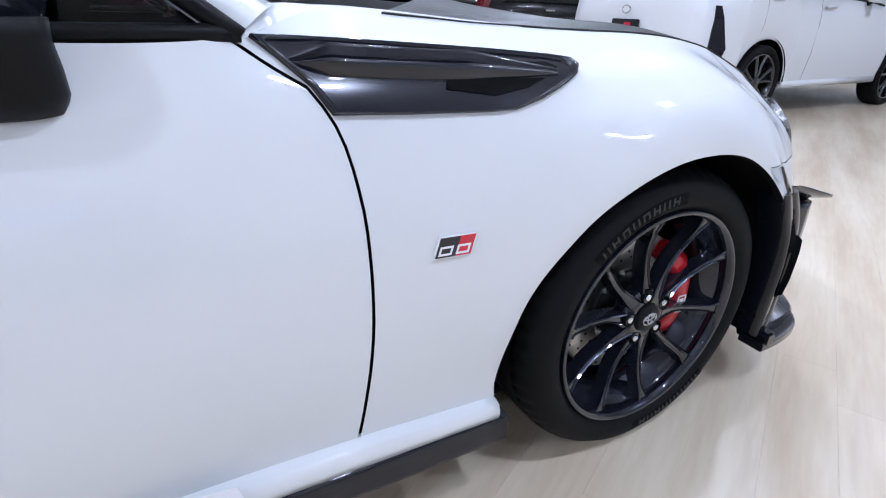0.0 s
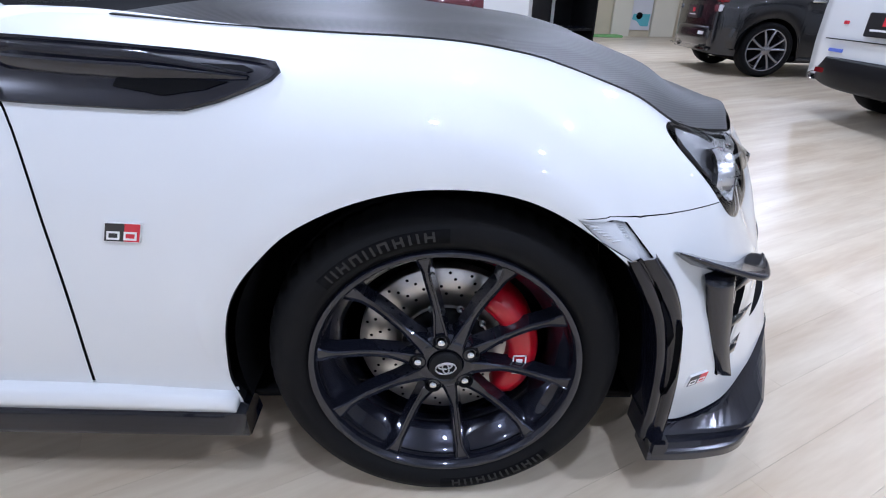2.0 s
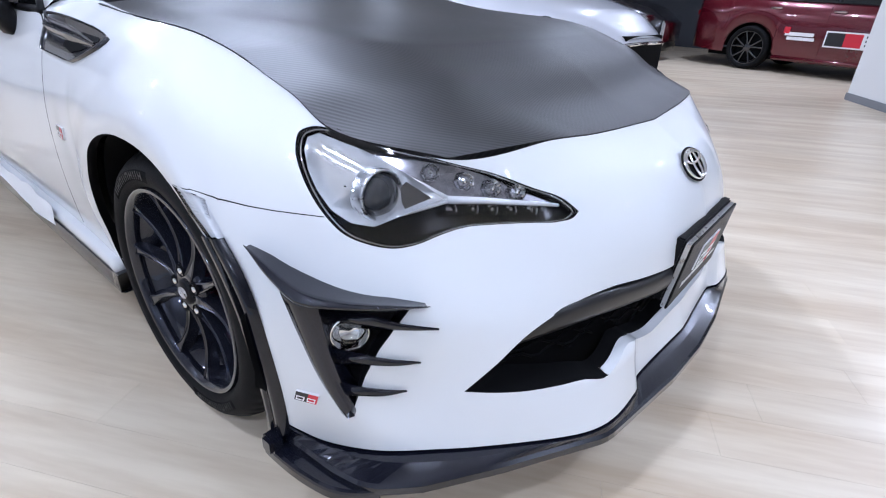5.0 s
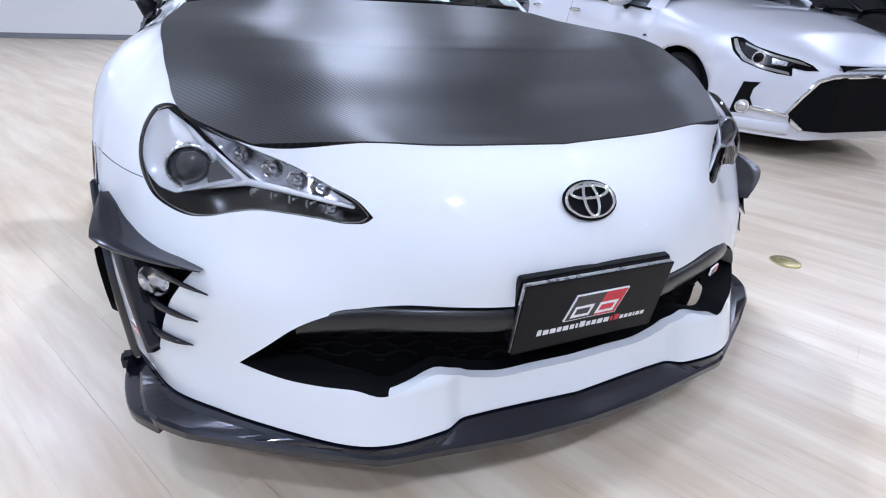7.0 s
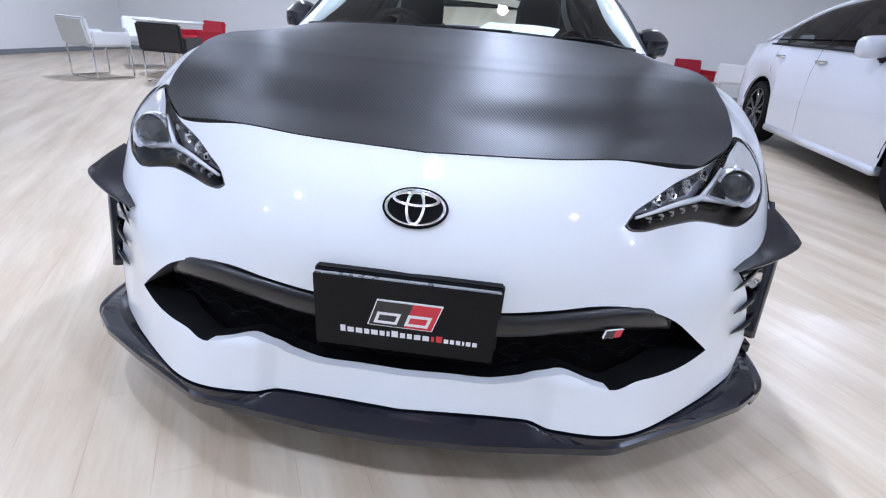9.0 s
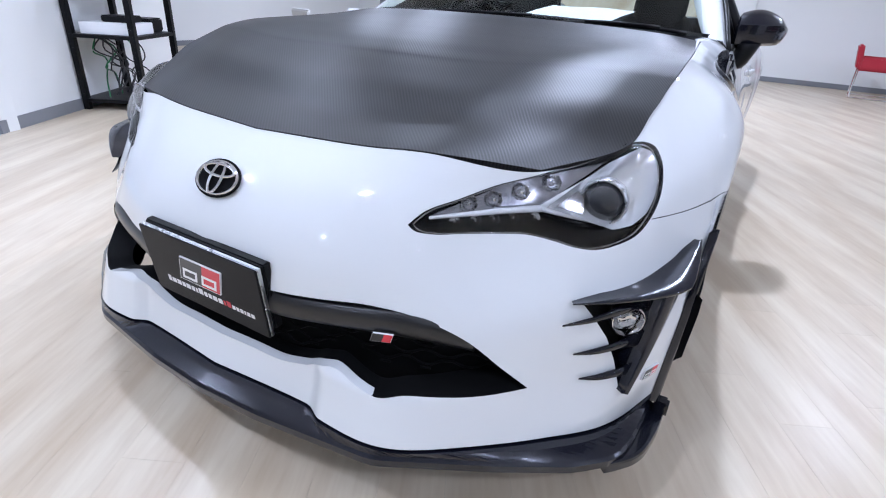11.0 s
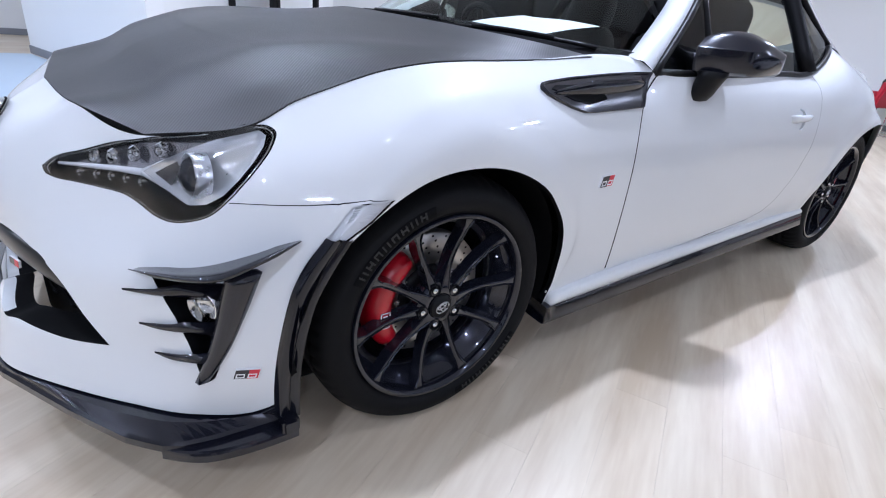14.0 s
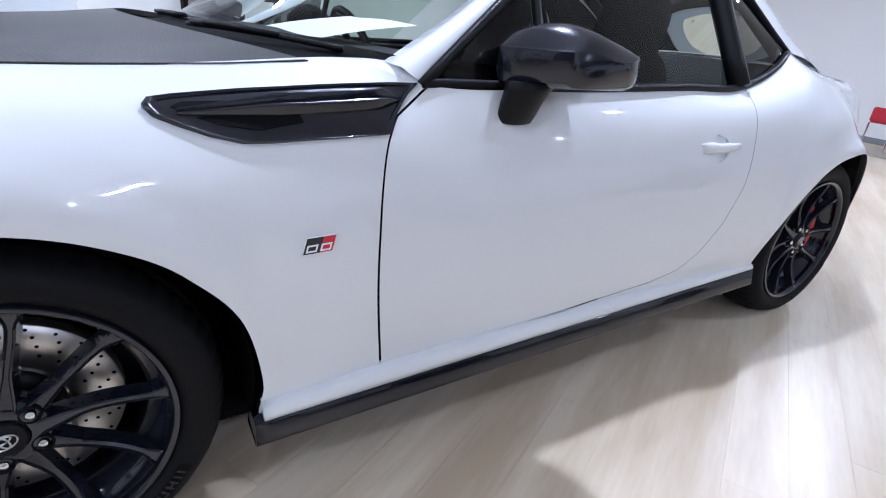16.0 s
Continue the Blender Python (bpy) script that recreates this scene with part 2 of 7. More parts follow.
HIGH_LINE = [(0, -.848, .54), (.25, -.824, .54), (.43, -.752, .545), (.59, -.635, .56), (.72, -.562, .562), (.81, -.485, .565), (.868, -.385, .57),
             (.887, -.335, .57), (.892, -.29, .61), (.896, -.22, .675), (.893, -.10, .75), (.891, .03, .775), (.889, .185, .75), (.886, .285, .73),
             (.881, .37, .71), (.877, .42, .70), (.873, .50, .69), (.868, .57, .69), (.862, .74, .69), (.866, 1.1, .70), (.872, 1.6, .71), (.885, 1.95, .73),
             (.893, 2.08, .74), (.897, 2.15, .76), (.895, 2.28, .80), (.856, 2.48, .83), (.768, 2.7, .82), (.722, 2.88, .76), (.69, 3.02, .74), (.58, 3.16, .74), (0, 3.29, .74)]
SHOULDER = [(0, -.797, .635), (.25, -.768, .637), (.42, -.705, .640), (.59, -.590, .645), (.725, -.505, .655), (.803, -.440, .66), (.845, -.34, .68),
            (.858, -.30, .69), (.866, -.25, .715), (.868, -.18, .755), (.857, -.08, .805), (.848, .04, .825), (.842, .18, .820), (.835, .28, .818),
            (.829, .38, .818), (.826, .44, .820), (.823, .52, .820), (.822, .60, .820), (.827, .745, .805), (.83, 1.1, .81), (.83, 1.6, .83), (.835, 1.92, .85),
            (.84, 2.08, .87), (.835, 2.17, .89), (.818, 2.29, .905), (.770, 2.48, .91), (.702, 2.7, .905), (.675, 2.88, .895), (.64, 3.02, .88), (.54, 3.14, .87), (0, 3.26, .88)]
TOP_EDGE = [(0, -.688, .718), (.27, -.664, .724), (.40, -.643, .731), (.600, -.556, .715), (.713, -.393, .759), (.727, -.31, .805), (.737, -.23, .832),
            (.740, -.18, .848), (.743, -.14, .860), (.744, -.09, .870), (.743, -.02, .880), (.740, .07, .886), (.733, .19, .889), (.726, .30, .893),
            (.720, .40, .897), (.716, .47, .902), (.714, .54, .907), (.725, .63, .910), (.785, .745, .882), (.79, 1.12, .880), (.778, 1.6, .890), (.765, 1.9, .897),
            (.735, 2.08, .94), (.70, 2.2, .98), (.66, 2.3, 1.01), (.62, 2.48, .99), (.60, 2.70, .95), (.58, 2.9, .93), (.57, 3.05, .92), (.50, 3.15, .92), (0, 3.24, .93)]
LINES = np.array([LOWER_EDGE, LOW_LINE, MID_LINE, HIGH_LINE, SHOULDER, TOP_EDGE], float)
U_KNOTS = np.concatenate([[0], np.cumsum(np.linalg.norm(np.diff(LINES[1:], axis=1), axis=2).mean(axis=0))])
U_END, V_SPAN = U_KNOTS[-1], 0.62


def ramp(a, b, x):
    k = np.clip((x - a) / (b - a), 0, 1)
    return k * k * (3 - 2 * k)


def skin(u, v):
    """Points of the skin; u runs round the car, v from the lower edge (0) to the top edge (V_SPAN)."""
    u, v = np.atleast_1d(u).astype(float), np.atleast_1d(v).astype(float) / V_SPAN
    P = np.stack([hermite(U_KNOTS, L, u) for L in LINES], axis=1)
    h = np.maximum(np.linalg.norm(np.diff(P, axis=1), axis=2), 1e-5)
    k = np.concatenate([np.zeros((len(u), 1)), np.cumsum(h, axis=1)], axis=1)
    d = np.diff(P, axis=1) / h[..., None]
    m = np.empty_like(P)
    m[:, 0], m[:, -1] = d[:, 0], d[:, -1]
    m[:, 1:-1] = (d[:, :-1] * h[:, 1:, None] + d[:, 1:] * h[:, :-1, None]) / (h[:, 1:] + h[:, :-1])[..., None]
    t = np.clip(v, 0, 1) * k[:, -1]
    i = np.clip((k <= t[:, None]).sum(axis=1) - 1, 0, 4)
    r = np.arange(len(u))
    w = h[r, i]
    s = ((t - k[r, i]) / w)[:, None]
    w = w[:, None]
    Q = (2 * s**3 - 3 * s**2 + 1) * P[r, i] + (s**3 - 2 * s**2 + s) * w * m[r, i] + (-2 * s**3 + 3 * s**2) * P[r, i + 1] + (s**3 - s**2) * w * m[r, i + 1]
    x, y, z = Q[:, 0], Q[:, 1], Q[:, 2]
    # the flared rims of the wheel arches, and the two folded pads of the chin below the grille
    flare = sum(1 - ramp(.405, .475, np.hypot(y - wy, z - .33)) for wy in (0, 2.49)) * ramp(.34, .44, z)
    pad = ramp(.268, .312, x) * (1 - ramp(.44, .66, x)) * (1 - ramp(.305, .345, z)) * (y < 0)
    Q[:, 0] += .005 * flare + .004 * pad
    Q[:, 1] -= .018 * pad
    return Q


def skin_normal(u, v):
    u, v = np.atleast_1d(u).astype(float), np.atleast_1d(v).astype(float)
    e = 0.004
    du = skin(np.clip(u + e, 0, U_END), v) - skin(np.clip(u - e, 0, U_END), v)
    dv = skin(u, np.clip(v + e, 0, V_SPAN)) - skin(u, np.clip(v - e, 0, V_SPAN))
    n = np.cross(du, dv)
    n /= np.linalg.norm(n, axis=1)[:, None] + 1e-12
    n[u < 1e-6, 0] = 0
    return n


GU, GV = np.meshgrid(np.linspace(0, U_END, 700), np.linspace(0, V_SPAN, 90), indexing="ij")
GRID_POINTS = skin(GU.ravel(), GV.ravel())


def on_skin(points, weights=(1, 1, 1)):
    """The (u, v) at which the skin comes nearest to the points; a zero weight leaves that direction out."""
    w = np.array(weights, float)
    out = []
    for p in points:
        k = int(np.argmin((((GRID_POINTS - np.array(p)) * w) ** 2).sum(axis=1)))
        u, v = GU.ravel()[k], GV.ravel()[k]
        span_u, span_v = U_END / 700, V_SPAN / 90
        for _ in range(3):
            a, b = np.meshgrid(np.linspace(-1, 1, 9) * span_u + u, np.linspace(-1, 1, 9) * span_v + v)
            a, b = np.clip(a.ravel(), 0, U_END), np.clip(b.ravel(), 0, V_SPAN)
            j = int(np.argmin((((skin(a, b) - np.array(p)) * w) ** 2).sum(axis=1)))
            u, v, span_u, span_v = a[j], b[j], span_u / 4, span_v / 4
        out.append((u, v))
    return np.array(out)


def inside(poly, pts):
    x, y = pts[:, 0], pts[:, 1]
    r = np.zeros(len(pts), bool)
    for (x0, y0), (x1, y1) in zip(poly, np.roll(poly, -1, axis=0)):
        c = (y0 > y) != (y1 > y)
        with np.errstate(divide="ignore", invalid="ignore"):
            r ^= c & (x < (x1 - x0) * (y - y0) / (y1 - y0) + x0)
    return r


def dense(poly, step=0.012, closed=True):
    out = []
    n = len(poly)
    for i in range(n if closed else n - 1):
        a, b = np.array(poly[i]), np.array(poly[(i + 1) % n])
        k = max(1, int(np.linalg.norm(b - a) / step))
        out += [a + (b - a) * j / k for j in range(k)]
    if not closed:
        out.append(np.array(poly[-1]))
    return np.array(out)


def strip(line, half):
    """A narrow band round an open line."""
    line = dense(line, 0.02, False)
    d = np.gradient(line, axis=0)
    n = np.stack([-d[:, 1], d[:, 0]], axis=1)
    n /= np.linalg.norm(n, axis=1)[:, None]
    return np.concatenate([line + n * half, (line - n * half)[::-1]])


def edge_distance(pts, poly):
    best = np.full(len(pts), 9.0)
    for a, b in zip(poly, np.roll(poly, -1, axis=0)):
        ab = b - a
        t = np.clip(((pts - a) @ ab) / (ab @ ab + 1e-15), 0, 1)
        best = np.minimum(best, np.linalg.norm(pts - a - t[:, None] * ab, axis=1))
    return best


def cut_skin(regions, nu=440, nv=44):
    """Splits the skin along the outlines of the regions: {name: net of (u, v) points and triangles}, 'rest' for what is left."""
    from mathutils.geometry import delaunay_2d_cdt
    gu, gv = np.meshgrid(np.linspace(0, U_END, nu), np.linspace(0, V_SPAN, nv), indexing="ij")
    g = np.stack([gu.ravel(), gv.ravel()], axis=1)
    border = (g[:, 0] < 1e-9) | (g[:, 0] > U_END - 1e-9) | (g[:, 1] < 1e-9) | (g[:, 1] > V_SPAN - 1e-9)
    keep = np.ones(len(g), bool)
    for poly in regions.values():
        lo, hi = poly.min(axis=0) - 0.02, poly.max(axis=0) + 0.02
        near = np.where(((g > lo) & (g < hi)).all(axis=1))[0]
        if len(near):
            keep[near[(edge_distance(g[near], poly) < 0.005) & ~border[near]]] = False
    verts = [Vector(p) for p in g[keep]]
    edges = []
    for poly in regions.values():
        first = len(verts)
        verts += [Vector(p) for p in poly]
        edges += [(first + i, first + (i + 1) % len(poly)) for i in range(len(poly))]
    vo, _, fo, _, _, _ = delaunay_2d_cdt(verts, edges, [], 0, 1e-7)
    uv = np.array([(p.x, p.y) for p in vo])
    tri = np.array(fo)
    mid = uv[tri].mean(axis=1)
    owner = np.full(len(tri), -1)
    for i, poly in reversed(list(enumerate(regions.values()))):
        owner[inside(poly, mid)] = i
    nets = {}
    for i, name in [(-1, "rest"), *enumerate(regions)]:
        t = tri[owner == i]
        used, back = np.unique(t, return_inverse=True)
        nets[name] = (uv[used], back.reshape(-1, 3))
    return nets


def net_mesh(name, net, mirror="left", lift=0.0, dome=0.0, reach=0.05, border=None):
    """A mesh of a piece of the skin on the left (x > 0), right or both sides, lifted along its normals; dome bulges it away from its border."""
    uv, tri = net
    inner = (uv[:, 0] > 0) & (uv[:, 0] < U_END)
    P, N = skin(np.clip(uv[:, 0], 0, U_END), uv[:, 1]), skin_normal(np.clip(uv[:, 0], 0, U_END), uv[:, 1])
    if dome:
        ring = skin(np.clip(border[:, 0], 0, U_END), border[:, 1])
        q = np.clip(edge_distance(P, ring) / reach, 0, 1)[:, None]
        P = P + N * dome * q * (2 - q)
    P = P + N * lift
    flip = np.array([-1, 1, 1])
    if mirror == "left":
        V, F, M = P, tri, N
    elif mirror == "right":
        V, F, M = P * flip, tri[:, ::-1], N * flip
    else:
        mid = np.abs(P[:, 0]) < 1e-6
        index = np.where(mid, np.arange(len(P)), len(P) + np.cumsum(~mid) - 1)
        V, M = np.concatenate([P, (P * flip)[~mid]]), np.concatenate([N, (N * flip)[~mid]])
        F = np.concatenate([tri, index[tri][:, ::-1]])
    me = bpy.data.meshes.new(name)
    me.from_pydata(V.tolist(), [], F.tolist())
    me.polygons.foreach_set("use_smooth", [True] * len(F))
    if not dome:
        me.normals_split_custom_set_from_vertices(M.tolist())
    return me


def ring_wall(poly, depth, sides=("left", "right"), lift=0.0, lean=0.0):
    """The inward-turned edge round an opening of the skin: rows of points for sheet()."""
    u, v = np.clip(poly[:, 0], 0, U_END), np.clip(poly[:, 1], 0, V_SPAN)
    P, N = skin(u, v), skin_normal(u, v)
    c = P.mean(axis=0)
    Q = P - N * depth
    Q = Q + (c - Q) * lean
    return P + N * lift, Q




def both_sides(bm):
    """Adds the mirror image across the car's middle."""
    old = list(bm.faces)
    made = bmesh.ops.duplicate(bm, geom=list(bm.verts) + list(bm.edges) + old)
    vs = [g for g in made["geom"] if isinstance(g, bmesh.types.BMVert)]
    fs = [g for g in made["geom"] if isinstance(g, bmesh.types.BMFace)]
    for v in vs:
        v.co.x = -v.co.x
    bmesh.ops.reverse_faces(bm, faces=fs)


def other_side(bm):
    for v in bm.verts:
        v.co.x = -v.co.x
    bmesh.ops.reverse_faces(bm, faces=list(bm.faces))


# ---- openings and joints of the skin ----
HEADLIGHT = [(.415, -.720, .615), (.432, -.701, .636), (.482, -.656, .662), (.537, -.609, .689), (.590, -.566, .707), (.641, -.511, .725), (.676, -.458, .739),
             (.710, -.401, .754), (.739, -.369, .760), (.759, -.362, .755), (.778, -.374, .733), (.794, -.404, .704), (.799, -.434, .673), (.795, -.464, .641),
             (.781, -.491, .613), (.754, -.521, .595), (.722, -.548, .586), (.690, -.566, .588), (.648, -.582, .597), (.604, -.601, .604), (.556, -.631, .604),
             (.502, -.671, .603), (.454, -.704, .601), (.426, -.718, .606)]
FOG_VENT = [(.730, -.592, .491), (.790, -.530, .497), (.855, -.448, .500), (.854, -.469, .451), (.846, -.504, .356), (.838, -.522, .301), (.831, -.533, .291),
            (.820, -.544, .305), (.802, -.555, .369), (.781, -.570, .423), (.756, -.583, .461)]
GRILLE_HALF = [(0.000, -0.859, 0.467), (0.188, -0.852, 0.460), (0.290, -0.830, 0.466), (0.378, -0.800, 0.470), (0.483, -0.761, 0.454), (0.569, -0.727, 0.414), (0.628, -0.702, 0.365), (0.673, -0.675, 0.323), (0.589, -0.743, 0.311), (0.525, -0.781, 0.308), (0.471, -0.805, 0.302), (0.430, -0.822, 0.298), (0.390, -0.830, 0.302), (0.326, -0.834, 0.322), (0.252, -0.839, 0.298), (0.191, -0.844, 0.285), (0.093, -0.848, 0.280), (0.000, -0.849, 0.282)]
MARKER = [(.888, -.268, .640), (.905, -.189, .652), (.905, -.234, .612), (.903, -.287, .580), (.889, -.322, .580)]
VENT = [(.813, .254, .840), (.801, .262, .848), (.790, .295, .852), (.778, .40, .860), (.767, .579, .871), (.784, .736, .881), (.792, .711, .860), (.816, .676, .826),
        (.834, .656, .794), (.840, .555, .790), (.846, .434, .787), (.848, .389, .788), (.843, .340, .800), (.834, .298, .815), (.826, .266, .828)]
DOOR = [(.787, .760, .880), (.816, .680, .826), (.834, .658, .790), (.860, .634, .69), (.873, .628, .60), (.875, .628, .50), (.862, .643, .345), (.852, .655, .262),
        (.86, .841, .277), (.86, 1.207, .300), (.866, 1.548, .327), (.875, 1.66, .352), (.885, 1.73, .405), (.892, 1.80, .50), (.890, 1.85, .62), (.868, 1.87, .77),
        (.841, 1.88, .834), (.771, 1.905, .893), (.779, 1.6, .890), (.790, 1.12, .880)]
DOOR = DOOR[:1] + [tuple(p) for p in smooth_line(DOOR[1:8], 22)] + DOOR[8:]
BOWL = [(.859, 1.688, .778), (.866, 1.668, .745), (.876, 1.680, .708), (.879, 1.707, .698), (.875, 1.738, .716), (.866, 1.735, .760)]
half = on_skin(GRILLE_HALF)
half[0, 0] = half[-1, 0] = 0
half[-1, 1] = half[-2, 1] = half[-3, 1]
OUT = {
    "fog": on_skin(dense(FOG_VENT, 0.012)),
    "lamp": on_skin(smooth_line(HEADLIGHT + HEADLIGHT[:1], 150)[:-1]),
    "marker": on_skin(dense(MARKER, 0.010)),
    "vent": on_skin(dense(VENT, 0.012), (.15, 1, 1)),
    "bowl": on_skin(smooth_line(BOWL + BOWL[:1], 40)[:-1]),
    "door": on_skin(dense(DOOR, 0.018)),
    "grille": dense(np.vstack([smooth_line(half[:8], 40)[:-1], smooth_line(half[7:15], 40)[:-1], smooth_line(half[14:], 24)])),
}
OUT["door"][:, 1] = np.minimum(OUT["door"][:, 1], V_SPAN - 0.002)
door_line = on_skin(DOOR[:33])
door_gap = on_skin(dense(DOOR[:33], 0.018, False))
SEAM = [(.797, -.463, .640), (.816, -.433, .641), (.841, -.390, .642), (.861, -.345, .643), (.876, -.297, .645), (.886, -.262, .648), (.905, -.193, .653)]
seam = on_skin(dense(SEAM, 0.012, False))
REGIONS = {"door_gap": strip(door_gap[:int(len(door_gap) * .56)], 0.0022), "door_gap_rear": strip(door_gap[int(len(door_gap) * .56) - 1:], 0.0009), "bumper_gap": strip(seam, 0.0008), **OUT}
# the bumper ends at the joint below the lamp; the fender at the door
u_lamp = on_skin([(.605, -.555, .711)])[0]
REGIONS["bumper"] = dense(np.vstack([(0, 0), (on_skin([(.890, -.411, .247)])[0][0], 0), on_skin([(.903, -.281, .573)])[0] * (1, 0), seam[::-1] - (0, 0.0), on_skin([(.72, -.50, .66)]), (u_lamp[0], V_SPAN), (0, V_SPAN)]), 0.02)
REGIONS["fender"] = dense(np.vstack([(u_lamp[0], -0.01), (on_skin([(.855, .655, .262)])[0][0], -0.01), *door_line[22:0:-1], (on_skin([(.73, .66, .905)])[0][0], V_SPAN + .01), (u_lamp[0], V_SPAN + .01)]), 0.02)
for key in REGIONS:
    REGIONS[key] = np.clip(REGIONS[key], (0, 0), (U_END, V_SPAN))
NETS = cut_skin(REGIONS)

car = thing("sports_coupe", "pearl white two-door sports coupe with matt carbon bonnet on wooden floor", "car")
mesh_object("front_bumper", net_mesh("front_bumper", NETS["bumper"], "both"), WHITE_PAINT, car)
for side in ("left", "right"):
    mesh_object("front_fender", net_mesh("front_fender", NETS["fender"], side), WHITE_PAINT, car)
    door = mesh_object("door", net_mesh("door", NETS["door"], side), WHITE_PAINT, car)
mesh_object("rear_body", net_mesh("rear_body", NETS["rest"], "both"), WHITE_PAINT, car)

# dark shell behind the joints, and the turned-in lower edges
bm = bmesh.new()
us, vs = np.linspace(0.95, U_END, 150), np.linspace(0.05, V_SPAN - 0.02, 14)
grid = [[skin(u, v)[0] - 0.012 * skin_normal(u, v)[0] for v in vs] for u in us]
sheet(bm, grid)
both_sides(bm)
part("inner_shell", bm, MATT_BLACK, car)
bm = bmesh.new()
us = np.linspace(0, U_KNOTS[25], 300)
low = skin(us, us * 0)
nrm = skin_normal(us, us * 0)
turn = np.stack([low, low - nrm * 0.012 * np.array([1, 1, 0]) + np.array([0, 0, -0.004]), low - nrm * 0.022 * np.array([1, 1, 0]) + np.array([0, 0, 0.004])], axis=1)
sheet(bm, turn.tolist())
both_sides(bm)
part("lower_lip", bm, MATT_BLACK, car)


# ---- bonnet ----
def carbon_material():
    m = material("matt_carbon_weave", (0.018, 0.019, 0.022), 0.47, 0.0, 0.0, 0.02, 3.0)
    nt = m.node_tree
    b = nt.nodes["Principled BSDF"]
    co = nt.nodes.new("ShaderNodeTexCoord")
    waves = []
    for turn in (-42, 48):
        mp = nt.nodes.new("ShaderNodeMapping")
        mp.inputs["Rotation"].default_value = (0, 0, radians(turn))
        w = nt.nodes.new("ShaderNodeTexWave")
        w.inputs["Scale"].default_value = 50
        w.inputs["Distortion"].default_value = 0.0
        nt.links.new(co.outputs["Object"], mp.inputs["Vector"])
        nt.links.new(mp.outputs[0], w.inputs["Vector"])
        waves.append(w)
    bp = nt.nodes.new("ShaderNodeBump")
    bp.inputs["Strength"].default_value, bp.inputs["Distance"].default_value = 0.15, 0.0012
    nt.links.new(waves[0].outputs["Fac"], bp.inputs["Height"])
    nt.links.new(bp.outputs[0], b.inputs["Normal"])
    ramp = nt.nodes.new("ShaderNodeMapRange")
    ramp.inputs["To Min"].default_value, ramp.inputs["To Max"].default_value = 0.008, 0.026
    nt.links.new(waves[0].outputs["Fac"], ramp.inputs["Value"])
    b.inputs["Specular IOR Level"].default_value = 0.62
    b.inputs["Anisotropic"].default_value = 0.70
    along = nt.nodes.new("ShaderNodeCombineXYZ")
    along.inputs[1].default_value = 1.0
    nt.links.new(along.outputs[0], b.inputs["Tangent"])
    cmb = nt.nodes.new("ShaderNodeCombineColor")
    for k in range(3):
        nt.links.new(ramp.outputs[0], cmb.inputs[k])
    nt.links.new(cmb.outputs[0], b.inputs["Base Color"])
    return m


CARBON = carbon_material()
HOOD_REAR = [(-.706, .545, .909), (-.61, .450, .926), (-.434, .345, .940), (-.2, .275, .948), (0, .255, .950), (.2, .275, .948), (.434, .345, .940), (.61, .450, .926), (.706, .545, .909)]


def hood_point(a, b):
    """a across (-1 to 1), b from the nose to the windscreen (0 to 1)."""
    def front(a):
        p = hermite(U_KNOTS[:4], LINES[5][:4], np.abs(a) * U_KNOTS[3])
        p[:, 0] *= np.sign(a)
        return p
    rear_knots = np.linspace(-1, 1, 9)
    rear = lambda a: hermite(rear_knots, np.array(HOOD_REAR, float), a)
    def side(b, s):
        p = hermite(U_KNOTS[3:17], LINES[5][3:17], U_KNOTS[3] + b * (U_KNOTS[16] - U_KNOTS[3]))
        lap = 0.010 * np.sin(np.pi * np.clip(b / 0.30, 0, 1))[:, None]
        p = p + lap * np.array([0.55, -0.45, -0.55])
        p[:, 0] *= s
        return p
    one = np.ones_like(a)
    F, R, Lf, Rt = front(a), rear(a), side(b, -1), side(b, 1)
    A, B = ((a + 1) / 2)[:, None], b[:, None]
    c00, c10, c01, c11 = front(-one), front(one), rear(-one), rear(one)
    P = (1 - B) * F + B * R + (1 - A) * Lf + A * Rt - ((1 - A) * (1 - B) * c00 + A * (1 - B) * c10 + (1 - A) * B * c01 + A * B * c11)
    swell = hermite(np.array([0, .2, .5, 1.0]), np.array([[0], [-.010], [-.019], [0]]), np.clip(b, 0, 1))[:, 0]
    crown = swell * (1 - a**4)
    # outer facets fold down along the lamps and fenders
    edge = 0.84 + 0.06 * b
    m = np.abs(a)
    ridge = np.where(m < edge, 1, (1 - m) / (1 - edge)) * 0.007 * np.sin(np.pi * np.clip(b, 0, 1) ** .75) ** 1.1 * np.clip(1.15 - b, 0, 1)
    # a soft rib runs from each lamp to the foot of the windscreen pillar, with a hollow inside it
    rib = np.abs(a) - (.46 + .42 * b)
    rib = (.0035 * np.exp(-(rib / .13) ** 2) - .0035 * np.exp(-((rib + .28) / .20) ** 2)) * np.sin(np.pi * np.clip(b, 0, 1)) ** .7
    P[:, 2] += crown + ridge + rib
    return P


na, nb = 121, 90
aa = np.linspace(-1, 1, na)
rows = []
for b in np.linspace(0, 1, nb):
    rows.append(hood_point(aa, np.full(na, b)) + np.array([0, 0, 0.003]))
rows = np.array(rows)
bm = bmesh.new()
vs = sheet(bm, rows.tolist())
loop = [vs[0][k] for k in range(na)] + [vs[r][-1] for r in range(1, nb)] + [vs[-1][k] for k in range(na - 2, -1, -1)] + [vs[r][0] for r in range(nb - 2, 0, -1)]
low = [bm.verts.new(v.co + Vector((0, 0, -0.016)) + (Vector((0, 0.1, v.co.z)) - v.co).normalized() * 0.006) for v in loop]
for i in range(len(loop)):
    j = (i + 1) % len(loop)
    bm.faces.new((loop[j], loop[i], low[i], low[j]))
